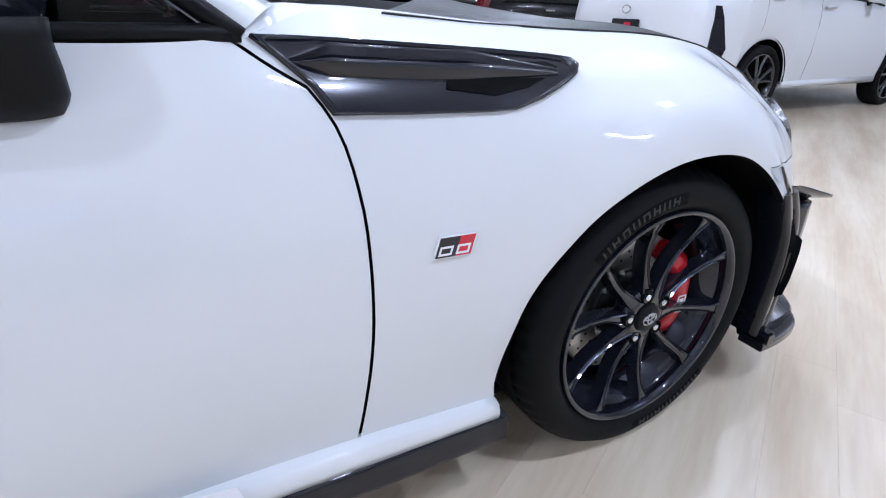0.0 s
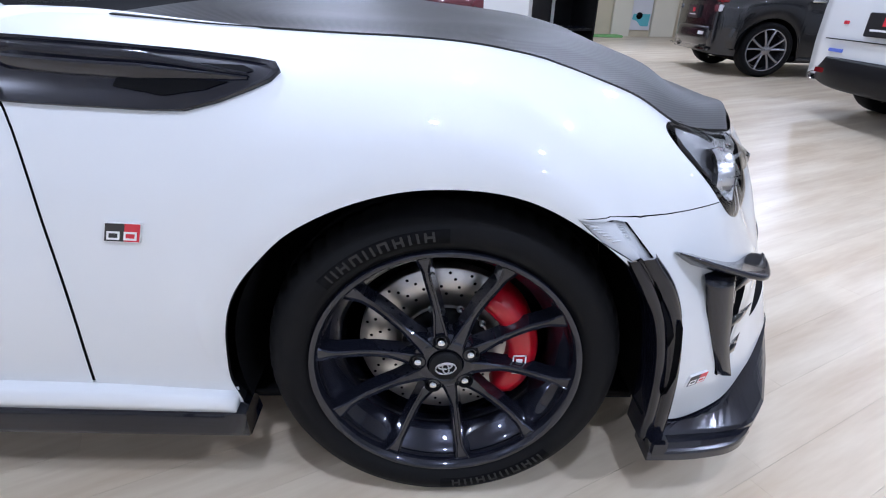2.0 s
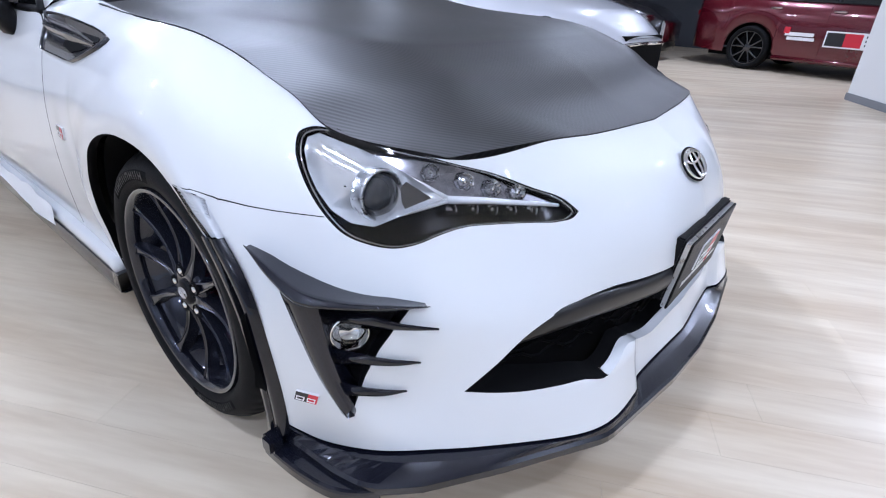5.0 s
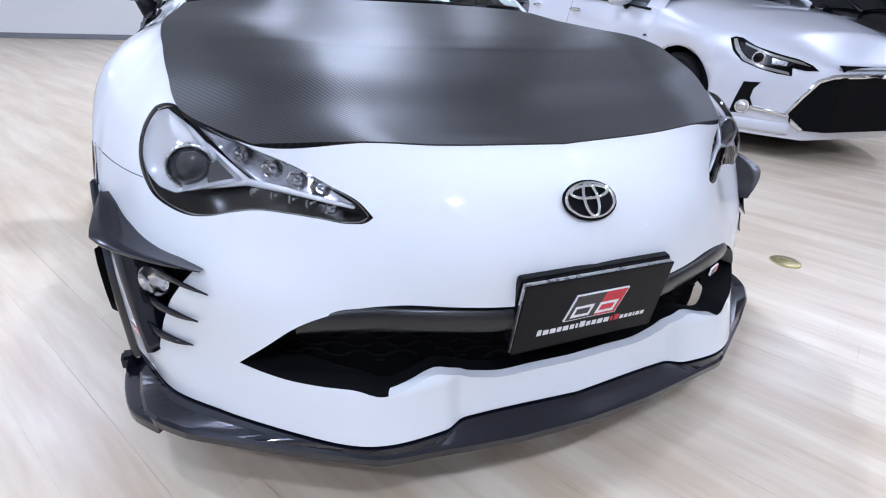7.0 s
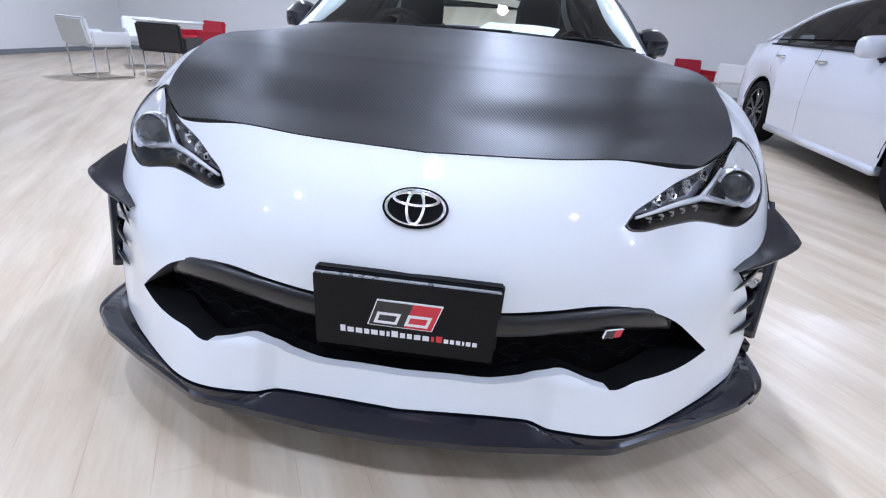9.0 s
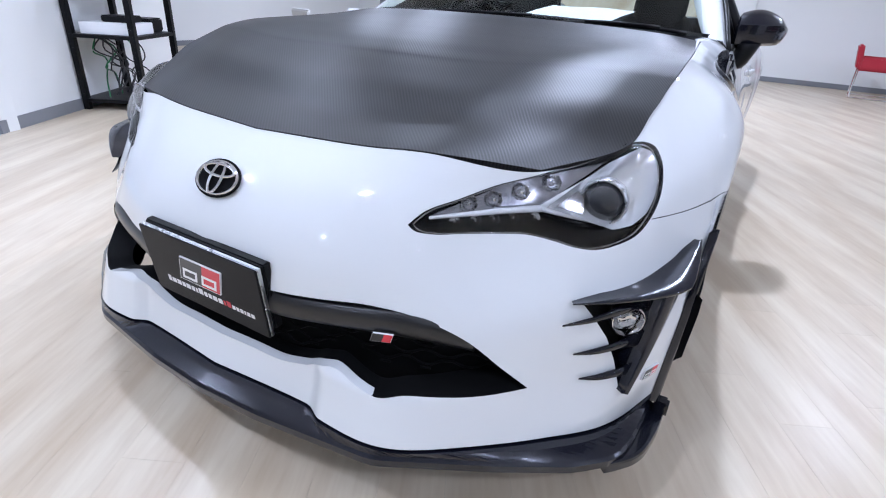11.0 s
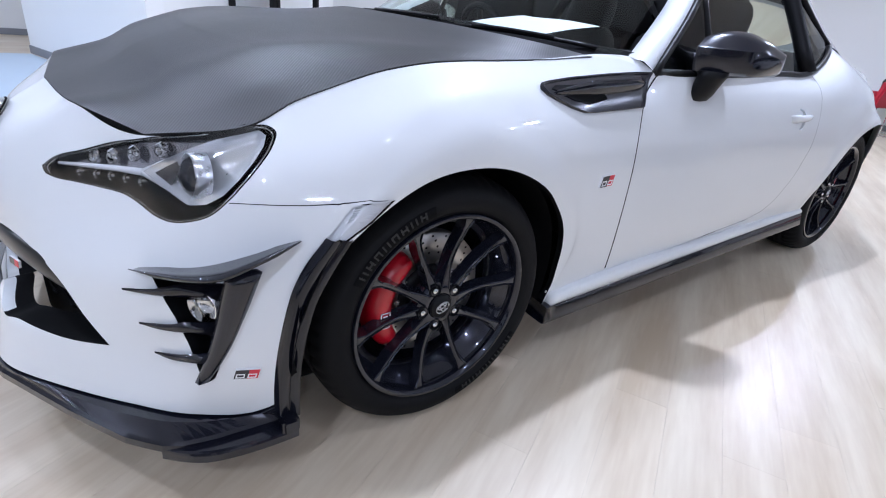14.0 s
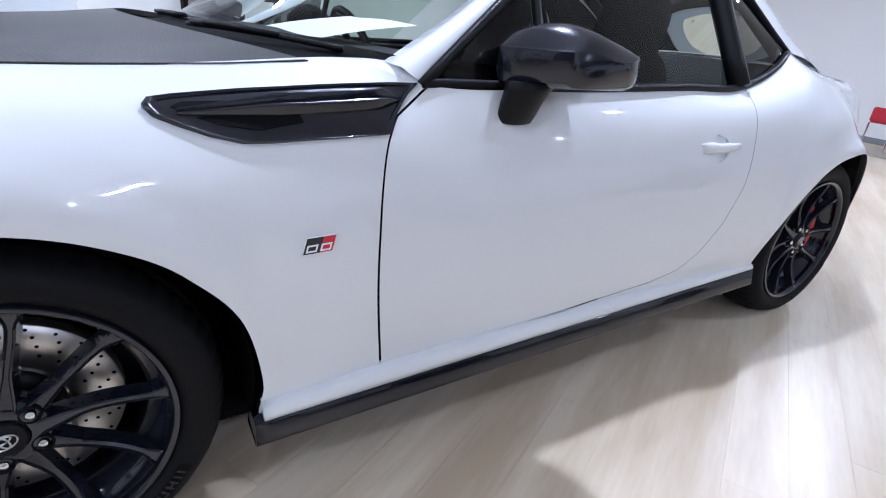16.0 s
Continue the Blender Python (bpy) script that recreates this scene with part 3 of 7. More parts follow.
hood = part("bonnet", bm, CARBON, car, "matt black carbon-weave bonnet")
mod = hood.modifiers.new("edge", "EDGE_SPLIT")
mod.split_angle = radians(40)

# black sheet on the skin: the shade of the gap between bonnet and lamp
def gap_shade_sheet(bm):
    lamp_top = on_skin(smooth_line([(.598, -.558, .706), (.606, -.550, .711), (.641, -.511, .725), (.676, -.458, .739), (.710, -.401, .754)], 16))
    rows = []
    for i, (u, v) in enumerate(lamp_top):
        high = (V_SPAN - v) * min(1, .1 + i / 5)
        rows.append([skin(u, v + high * t)[0] + skin_normal(u, v + high * t)[0] * .0025 for t in (0, .33, .66, 1)])
    sheet(bm, [[tuple(p) for p in r] for r in rows])
for s in (1, -1):
    bm = bmesh.new()
    gap_shade_sheet(bm)
    bmesh.ops.recalc_face_normals(bm, faces=bm.faces)
    if s < 0:
        other_side(bm)
    part("bonnet_gap", bm, MATT_BLACK, car, "black sheet standing in for shade in the bonnet gap")

# ---- splitter, skirts ----
SPLIT_OUT = [(0, -.926), (.17, -.918), (.44, -.882), (.462, -.874), (.66, -.763), (.787, -.684), (.822, -.652), (.850, -.624), (.866, -.592), (.877, -.54), (.886, -.43), (.888, -.40)]
so = np.array(SPLIT_OUT)
reach = np.concatenate([[0], np.cumsum(np.linalg.norm(np.diff(so, axis=0), axis=1))])
so = np.array([(np.interp(q, reach, so[:, 0]), np.interp(q, reach, so[:, 1]), 0) for q in np.linspace(0, reach[-1], 60)])
ui = np.linspace(0, on_skin([(.882, -.42, .23)])[0][0], 60)
si = skin(ui, ui * 0)
bm = bmesh.new()
rows = []
for k in range(60):
    o, i = so[k], si[k]
    d = so[min(k + 2, 59)] - so[max(k - 2, 0)]
    n = np.array([d[1], -d[0], 0]) / (np.linalg.norm(d[:2]) + 1e-9)
    if k == 0:
        n = np.array([0, -1.0, 0])
    zt = 0.183 + 0.006 * (k / 59) ** 2
    rows.append([i - n * 0.03 + [0, 0, -.004], i + n * 0.004 + [0, 0, -0.006], (o[0] * .35 + i[0] * .65, o[1] * .35 + i[1] * .65, 0.203), (o[0] - n[0] * .006, o[1] - n[1] * .006, zt + .006), (o[0], o[1], zt), (o[0], o[1], zt - .016), (o[0] - n[0] * .01, o[1] - n[1] * .01, zt - .022), (i[0] - n[0] * .05, i[1] - n[1] * .05, .150)])
sheet(bm, [[tuple(p) for p in r] for r in rows])
both_sides(bm)
bmesh.ops.remove_doubles(bm, verts=bm.verts, dist=0.0005)
part("front_splitter", bm, FLAKE_BLACK, car, "gloss black front lip splitter", False)

bm = bmesh.new()
rows = []
for y in np.linspace(.372, 2.12, 40):
    t = (y - .372) / 1.75
    z0, x0 = .183 + .044 * t, .884 + .010 * t
    u = np.interp(y, LINES[0][16:23, 1], U_KNOTS[16:23])
    p = skin(u, 0)[0]
    zt = .2365 + .0257 * (y - .367)
    rows.append([(p[0] - .03, y, zt + .004), (.881, y, zt), (.884, y, zt - .003), (x0, y, z0 + .006), (x0 + .001, y, z0), (x0 - .01, y, z0 - .006), (.80, y, z0 - .004)])
sheet(bm, rows)
bm.faces.new([v for v in bm.verts if abs(v.co.y - .372) < 1e-6])
skirt = part("side_skirt", bm, GLOSS_BLACK, car, "gloss black side skirt")
bm = bmesh.new()
sheet(bm, rows)
bm.faces.new([v for v in bm.verts if abs(v.co.y - .372) < 1e-6])
other_side(bm)
part("side_skirt", bm, GLOSS_BLACK, car, "gloss black side skirt")

# white sill strip between the doors and the skirts
def sill_strip(bm):
    rows = []
    for y in np.linspace(.391, 2.12, 50):
        zt = .2365 + .0257 * (y - .367) - .004
        zs = np.interp(y, (.37, .62, .83, 2.12), (.268, .2825, .288, .30))
        rows.append([(.85, y, zs + .004), (.872, y, zs), (.8785, y, zs - .004), (.8825, y, zs * .45 + zt * .55), (.8795, y, zt), (.85, y, zt)])
    vs = sheet(bm, rows)
    bm.faces.new(vs[0])
for s in (1, -1):
    bm = bmesh.new()
    sill_strip(bm)
    bmesh.ops.recalc_face_normals(bm, faces=bm.faces)
    if s < 0:
        other_side(bm)
    part("sill_strip", bm, WHITE_PAINT, car, "white sill strip above the skirt")

bm = bmesh.new()
box(bm, (-.74, -.42, .150), (.74, 3.1, .17))
part("underbody", bm, MATT_BLACK, car)


# ---- wheels ----
RIM_R, TYRE_R = .238, .330


def build_wheel(parent, m, lettering=True):
    bm = bmesh.new()
    lathe(bm, [(.2475, .016), (.2505, .010), (.248, -.006), (.236, -.018), (.230, -.010), (.2335, .004), (.2375, .013), (.2425, .018), (.2475, .016)][::-1], 96)
    wheel = part("wheel", bm, RIM_METAL, parent, "dark gunmetal ten-spoke alloy wheel with black tyre")
    wheel.matrix_local = m
    bm = bmesh.new()
    lathe(bm, [(.232, -.010), (.226, -.024), (.214, -.032), (.211, -.05), (.203, -.056), (.200, -.12), (.225, -.19)], 96)
    part("rim_barrel", bm, RIM_METAL, wheel, "dark gloss inner rim barrel")
    # tyre
    bm = bmesh.new()
    prof = [(.240, -.010), (.250, .008), (.258, .016), (.266, .0215), (.285, .0225), (.303, .015), (.316, .0), (.324, -.014), (.3285, -.030), (.330, -.046), (.322, -.047), (.322, -.054), (.330, -.055),
            (.331, -.095), (.323, -.096), (.323, -.104), (.331, -.105), (.330, -.150), (.322, -.151), (.322, -.158), (.330, -.159), (.3285, -.176), (.322, -.192), (.30, -.215), (.26, -.222), (.232, -.205)]
    rings = lathe(bm, prof, 216, flip=False)
    for i in (7, 8, 9):
        for k in range(0, 216, 4):
            v = rings[i][k]
            v.co.y, v.co.z = v.co.y * .981, v.co.z * .981
    bmesh.ops.recalc_face_normals(bm, faces=bm.faces)
    tyre = part("tyre", bm, RUBBER, wheel, "black rubber tyre")
    if lettering:
        for base in (33, 212):
            bm = bmesh.new()
            sheet(bm, [[(.0229 - (.0045 if q in (0, 3) else 0), -rr * math.sin(a), rr * math.cos(a)) for q, rr in enumerate((.267, .268, .290, .291))] for a in np.radians(np.linspace(base + 5, base - 43, 20))])
            band = part("sidewall_band", bm, MATT_BLACK, tyre, "dull black band on the sidewall")
            for j in range(8):
                bm = bmesh.new()
                turn = Matrix.Rotation(radians(base - j * 5.2), 4, "X") @ Matrix.Translation((.0220, 0, .2790))
                box(bm, (0, -.0085, -.0085), (.0018, -.0045, .0085), turn)
                box(bm, (0, .0045, -.0085), (.0018, .0085, .0085), turn)
                if j % 3:
                    box(bm, (0, -.0045, -.002 if j % 2 else .0045), (.0018, .0045, .002 if j % 2 else .0085), turn)
                part("letter_block", bm, TYRE_MARK, band, "", False)
    # ten straight spokes, dished towards the hub
    for k in range(10):
        bm = bmesh.new()
        rows = []
        for j in range(23):
            t = j / 22
            r = .046 + (.237 - .046) * t
            ang = radians(90 + 36 * k) + .014 * math.sin(2 * math.pi * t) * (1 if k % 2 else -1)
            half_w = .0080 + .0075 * max(0, .32 - t) / .32 + .009 * max(0, t - .84) / .16
            x = -.006 - .013 * math.sin(math.pi * min(t * 1.05, 1)) + .013 * t ** 1.5
            c, sn = math.cos(ang), math.sin(ang)
            P = lambda w, d: (x + d, r * c - w * sn, r * sn + w * c)
            rows.append([P(-half_w - .0045, -.030), P(-half_w - .001, -.012), P(-half_w + .0008, -.002), P(-half_w + .0035, .0), P(-half_w + .0055, -.0035), P(half_w - .0055, -.0035), P(half_w - .0035, .0), P(half_w - .0008, -.002), P(half_w + .001, -.012), P(half_w + .0045, -.030)])
        sheet(bm, rows)
        part("spoke", bm, RIM_METAL, wheel, "", False)
    bm = bmesh.new()
    lathe(bm, [(.066, -.05), (.066, -.022), (.060, -.014), (.052, -.010), (.036, -.006), (.033, -.010), (.0001, -.010)], 40)
    hub = part("hub", bm, RIM_METAL, wheel)
    bm = bmesh.new()
    lathe(bm, [(.031, -.011), (.031, -.004), (.028, -.001), (.0001, .0005)], 36)
    cap = part("hub_cap", bm, SATIN_BLACK, wheel, "black centre cap with a silver oval mark")
    bm = bmesh.new()
    for rx, rz, cz in ((.019, .0125, 0), (.006, .012, 0), (.0125, .0055, .0045)):
        tube(bm, [(.0018, rx * math.cos(a), cz + rz * math.sin(a)) for a in np.linspace(0, 2 * math.pi, 20, endpoint=False)], .0016, 5, True)
    part("cap_emblem", bm, SILVER, cap, "silver oval emblem")
    for k in range(5):
        a = radians(90 + 72 * k)
        bm = bmesh.new()
        lathe(bm, [(.0082, -.014), (.0082, -.001), (.006, .003), (.0001, .004)], 12)
        nut = part("lug_nut", bm, CHROME, wheel, "bright steel lug nut")
        nut.matrix_local = Matrix.Translation((-.006, .052 * math.cos(a), .052 * math.sin(a)))
        bm = bmesh.new()
        lathe(bm, [(.0165, -.004), (.0155, .0005), (.0135, -.001), (.0130, -.009), (.006, -.009)], 18)
        bore = part("lug_bore", bm, MATT_BLACK, wheel, "dark lug bore")
        bore.matrix_local = Matrix.Translation((-.0055, .052 * math.cos(a), .052 * math.sin(a)))
    return wheel


def build_brake(parent, x, y, s, front=True):
    """s: 1 left, -1 right."""
    bm = bmesh.new()
    lathe(bm, [(.168, -.030), (.168, -.006), (.166, -.003), (.088, -.003), (.086, -.008), (.080, .006), (.060, .010), (.0001, .010)], 64)
    bmesh.ops.recalc_face_normals(bm, faces=bm.faces)
    place = Matrix.Translation((s * (x - .075), y, .33)) @ Matrix.Rotation(0 if s > 0 else math.pi, 4, "Z")
    disc = part("brake_disc", bm, DISC_IRON, parent, "drilled bare iron brake disc")
    disc.matrix_local = place
    bm = bmesh.new()
    for k in range(24):
        for j, r in enumerate((.113, .129, .145, .158)):
            a = 2 * math.pi * (k + .28 * j) / 24
            mm = Matrix.Translation((-.0026, r * math.cos(a), r * math.sin(a)))
            got = bmesh.ops.create_circle(bm, cap_ends=True, radius=.0033, segments=8, matrix=mm @ Matrix.Rotation(math.pi / 2, 4, "Y"))
    tagged(part("drill_holes", bm, MATT_BLACK, disc), kind="stuff")
    bm = bmesh.new()
    lathe(bm, [(.084, .0005), (.081, .009), (.062, .013), (.0001, .013)], 48)
    part("disc_bell", bm, SATIN_BLACK, disc, "black disc bell")
    for k in range(10):
        bm = bmesh.new()
        lathe(bm, [(.0065, .0), (.0065, .005), (.004, .0055), (.0035, .003), (.0001, .003)], 10)
        part("disc_bolt", bm, SILVER, disc, "steel disc bolt").matrix_local = Matrix.Translation((.004, .088 * math.cos(.63 * k), .088 * math.sin(.63 * k)))
    bm = bmesh.new()
    c0 = math.pi if s > 0 else 0
    rows = []
    for j in range(19):
        a = c0 + radians(-50 + 100 * j / 18) + radians(9 if front else 171) * (-1 if s > 0 else 1)
        e = math.sin(math.pi * j / 18) ** .35
        ri, ro = .122, .122 + .058 * (0.65 + .35 * e)
        d = .030 * (0.5 + .5 * e)
        P = lambda r, h: (h, r * math.cos(a), r * math.sin(a))
        rows.append([P(ri, -.02), P(ri, d * .75), P(ri + .012, d), P(ri + .030, d * 1.02), P(ro - .02, d), P(ro - .006, d * .7), P(ro, d * .2), P(ro, -.045)])
    vs = sheet(bm, rows)
    bm.faces.new(vs[0])
    bm.faces.new(vs[-1][::-1])
    bmesh.ops.recalc_face_normals(bm, faces=bm.faces)
    cal = part("brake_caliper", bm, RED_PAINT, parent, "glossy red brake caliper")
    cal.matrix_local = place @ Matrix.Translation((.013, 0, 0))
    bm = bmesh.new()
    a = c0 + radians((-4) * (1 if s < 0 else -1))
    for y0, z0, y1, z1 in ((-.013, -.022, .013, -.0195), (-.013, .0195, .013, .022), (-.013, -.022, -.0105, .022), (.0105, -.022, .013, .022), (-.006, -.013, .006, -.003), (-.006, .003, .006, .013)):
        bm = bmesh.new()
        box(bm, (0, y0, z0), (.0015, y1, z1), Matrix.Translation((.031, .142 * math.cos(a), .142 * math.sin(a) - .006)))
        part("caliper_mark", bm, WHITE_MARK, cal, "white marking")
    return disc


WHEELS = ((.861, 0), (.848, 2.497))
for x, y in WHEELS:
    for s in (1, -1):
        turn = Matrix.Rotation(0 if s > 0 else math.pi, 4, "Z")
        build_wheel(car, Matrix.Translation((s * x, y, .33)) @ turn @ Matrix.Rotation(radians(24 if s > 0 else 10), 4, "X"))
        build_brake(car, x, y, s, y < 1)
        bm = bmesh.new()
        rows = []
        outer, a0 = (.885, -14) if y < 1 else (.85, 48)
        arc = np.linspace(radians(a0), radians(194), 40)
        for h in (.50, .70, outer):
            rows.append([(min(h, np.interp(math.degrees(a), [-14, 0, 40, 70], [.838, .842, .866, .885])) * s, y + .385 * math.cos(a), .33 + .372 * math.sin(a)) for a in arc])
        sheet(bm, rows)
        bm.faces.new([bm.verts.new((.50 * s, y + .385 * math.cos(a), .33 + .372 * math.sin(a))) for a in np.linspace(radians(-14), radians(194), 30)])
        part("wheel_arch_liner", bm, MATT_BLACK, car)


# ---- details of the coupe ----
def side_part(name, make, mat, parent, label="", smooth=True, sides=(1, -1)):
    """Builds a part on the left of the car and its mirror image on the right."""
    out = []
    for s in sides:
        bm = bmesh.new()
        make(bm)
        bmesh.ops.recalc_face_normals(bm, faces=bm.faces)
        if s < 0:
            other_side(bm)
        out.append(part(name, bm, mat, parent, label, smooth))
    return out


def patch(points, lift, step=0.012):
    """A net over an outline that lies on the skin."""
    from mathutils.geometry import delaunay_2d_cdt
    poly = dense(on_skin(dense(points, 0.02)), step)
    lo, hi = poly.min(axis=0), poly.max(axis=0)
    gu, gv = np.meshgrid(np.arange(lo[0], hi[0], step), np.arange(lo[1], hi[1], step))
    g = np.stack([gu.ravel(), gv.ravel()], axis=1)
    g = g[inside(poly, g)]
    if len(g):
        g = g[edge_distance(g, poly) > step * .4]
    verts = [Vector(p) for p in poly] + [Vector(p) for p in g]
    vo, _, fo, _, _, _ = delaunay_2d_cdt(verts, [(i, (i + 1) % len(poly)) for i in range(len(poly))], [], 1, 1e-7)
    return np.array([(p.x, p.y) for p in vo]), np.array(fo)


def patch_parts(name, points, lift, mat, parents, label="", step=0.012):
    net = patch(points, lift, step)
    return [mesh_object(name, net_mesh(name, net, side, lift), mat, par, label) for side, par in zip(("left", "right"), parents)]


def wall_parts(name, poly, depth, mat, parents, label="", lean=0.0, lift=0.0):
    a, b = ring_wall(poly, depth, lift=lift, lean=lean)
    def make(bm):
        sheet(bm, [a.tolist(), b.tolist()], close=True)
    out = []
    for s, par in zip((1, -1), parents):
        bm = bmesh.new()
        make(bm)
        if s < 0:
            other_side(bm)
        out.append(part(name, bm, mat, par, label))
    return out


# head lamps
lamps = []
for side in ("left", "right"):
    lens = mesh_object("headlight", net_mesh("headlight", NETS["lamp"], side, 0.001, .024, .075, OUT["lamp"]), CLEAR_LENS, car, "clear headlight with chrome reflector and round projector")
    lens.visible_shadow = False
    lamps.append(lens)
for side, par in zip(("left", "right"), lamps):
    mesh_object("lamp_housing", net_mesh("lamp_housing", NETS["lamp"], side, -0.040), LAMP_BLACK, par, "black lamp housing")
wall_parts("lamp_rim", OUT["lamp"], 0.042, LAMP_BLACK, lamps, "black lamp rim", lean=0.03)
edge_uv = OUT["lamp"]
EP, EN = skin(edge_uv[:, 0], edge_uv[:, 1]), skin_normal(edge_uv[:, 0], edge_uv[:, 1])
def lamp_frame(bm):
    c = EP.mean(axis=0)
    rows = [(EP - EN * .001), (EP - EN * .003 + (c - EP) * .014), (EP - EN * .012 + (c - EP) * .022)]
    sheet(bm, [r.tolist() for r in rows], close=True)
for s, par in zip((1, -1), lamps):
    bm = bmesh.new()
    lamp_frame(bm)
    if s < 0:
        other_side(bm)
    part("lamp_bezel", bm, LAMP_BLACK, par, "dark bezel")
REFLECTOR = [(.615, -.572, .651), (.628, -.560, .664), (.668, -.500, .705), (.695, -.448, .730), (.736, -.378, .752), (.757, -.372, .747), (.772, -.382, .730), (.786, -.408, .703), (.790, -.436, .673), (.785, -.464, .645), (.768, -.492, .625), (.739, -.518, .617), (.712, -.532, .625), (.665, -.553, .638)]
PROJECTOR = (.709, -.507, .665)
REFLECTOR = [tuple(q) for q in (lambda c: c + .945 * (np.array(REFLECTOR) - c))(np.mean(REFLECTOR, axis=0))]
bowl_net, bowl_edge = patch(REFLECTOR, 0), dense(on_skin(dense(REFLECTOR, 0.02)), .012)
for side, par in zip(("left", "right"), lamps):
    mesh_object("reflector", net_mesh("reflector", bowl_net, side, 0.002, -.022, .045, bowl_edge), LAMP_SILVER, par, "bright silver reflector bowl")
patch_parts("inner_reflector", [(.450, -.694, .638), (.486, -.657, .657), (.540, -.609, .685), (.600, -.557, .706), (.655, -.492, .728), (.690, -.432, .742), (.700, -.425, .736), (.668, -.496, .706), (.640, -.545, .678), (.612, -.576, .655), (.56, -.615, .647), (.50, -.658, .639)], -0.024, BRIGHT_SMOKE, lamps, "silvery inner reflector")
patch_parts("dark_wedge", [(.630, -.561, .653), (.648, -.540, .672), (.664, -.522, .688), (.676, -.516, .672), (.683, -.527, .650), (.684, -.540, .640), (.660, -.551, .645)], -0.006, DARK_CHROME, lamps, "smoked wedge beside the projector")
patch_parts("dark_slot", [(.742, -.458, .684), (.752, -.446, .684), (.757, -.452, .666), (.746, -.466, .666)], -0.020, LAMP_BLACK, lamps, "small dark box")
patch_parts("lower_reflector", [(.47, -.690, .626), (.54, -.636, .634), (.61, -.585, .642), (.622, -.580, .628), (.54, -.640, .618), (.47, -.694, .612)], -0.020, LAMP_BLACK, lamps, "dark lower lamp panel")
def rim_line(bm):
    c = EP.mean(axis=0)
    tube(bm, (EP - EN * .004 + (c - EP) * .034).tolist(), .0018, 6, True)
for s, par in zip((1, -1), lamps):
    bm = bmesh.new()
    rim_line(bm)
    if s < 0:
        other_side(bm)
    part("rim_line", bm, CHROME, par, "thin chrome line")
for s, par in zip((1, -1), lamps):
    bm = bmesh.new()
    way = Vector((.08, -.985, .11)).normalized()
    m = Matrix.Translation(Vector(PROJECTOR) - way * .018) @ way.to_track_quat("Z", "Y").to_matrix().to_4x4()
    lathe(bm, [(.045, -.01), (.045, .016), (.043, .020), (.0395, .019), (.0385, .004)], 40, "Z")
    for v in bm.verts:
        v.co = m @ v.co
    bmesh.ops.recalc_face_normals(bm, faces=bm.faces)
    if s < 0:
        other_side(bm)
    part("projector_ring", bm, SILVER, par, "bright silver projector ring")
    bm = bmesh.new()
    lathe(bm, [(.039, .004), (.037, .015), (.028, .026), (.014, .033), (.0001, .035)], 32, "Z")
    for v in bm.verts:
        v.co = m @ v.co
    bmesh.ops.recalc_face_normals(bm, faces=bm.faces)
    if s < 0:
        other_side(bm)
    part("projector_lens", bm, DARK_BULB, par, "dark glass projector lens")
    bm = bmesh.new()
    bar = on_skin([(.446, -.697, .630), (.50, -.656, .637), (.56, -.612, .645), (.615, -.572, .651)])
    P, N = skin(bar[:, 0], bar[:, 1]), skin_normal(bar[:, 0], bar[:, 1])
    tube(bm, (P - N * .006).tolist(), .0062, 8, taper=[.5, .75, 1, 1.2])
    tube(bm, [Vector(p) for p in (skin(*on_skin([q])[0])[0] - .006 * skin_normal(*on_skin([q])[0])[0] for q in ((.615, -.572, .651), (.645, -.538, .678), (.678, -.490, .706)))], .0058, 8, taper=[1.1, .8, .5])
    tube(bm, [Vector(p) for p in (skin(*on_skin([q])[0])[0] - .006 * skin_normal(*on_skin([q])[0])[0] for q in ((.615, -.572, .651), (.665, -.550, .642), (.715, -.527, .633)))], .0058, 8, taper=[1.1, .8, .5])
    if s < 0:
        other_side(bm)
    part("light_guide", bm, WHITE_PLASTIC, par, "pale silver light guide bar")
    for q in ((.502, -.645, .656), (.540, -.617, .664), (.581, -.585, .678), (.627, -.542, .696), (.488, -.672, .625), (.520, -.647, .627), (.548, -.625, .629), (.577, -.604, .632), (.610, -.582, .635)):
        k = on_skin([q])[0]
        p, n = Vector(skin(*k)[0]), Vector(skin_normal(*k)[0])
        bm = bmesh.new()
        big = q[2] > .65
        lathe(bm, [(.0150, .0), (.0138, -.0015), (.0085, -.012), (.0055, -.013), (.0050, -.004), (.003, .001), (.0001, .002)], 7 if big else 12, "Z")
        mm = Matrix.Translation(p - n * (.012 if big else .016)) @ n.to_track_quat("Z", "Y").to_matrix().to_4x4() @ Matrix.Diagonal((1.12 if big else .72, 1.12 if big else .72, 1, 1))
        for v in bm.verts:
            v.co = mm @ v.co
        if s < 0:
            other_side(bm)
        part("led_cup", bm, CHROME, par, "small bright lamp cup", not big)

# side markers
marks = [mesh_object("side_marker", net_mesh("side_marker", NETS["marker"], side, 0.002), CLEAR_LENS, car, "clear side marker lamp") for side in ("left", "right")]
for mk in marks:
    mk.visible_shadow = False
patch_parts("marker_reflector", MARKER, -0.006, WHITE_PLASTIC, marks, "ribbed pale reflector")
def marker_ribs(bm):
    for k in range(7):
        a = np.array([(.889, -.262 - .002 * k, .637 - .0045 * k), (.904, -.20 - .008 * k, .644 - .005 * k)])
        uv = on_skin(a)
        P, N = skin(uv[:, 0], uv[:, 1]), skin_normal(uv[:, 0], uv[:, 1])
        tube(bm, (P - N * .004).tolist(), .0016, 5)
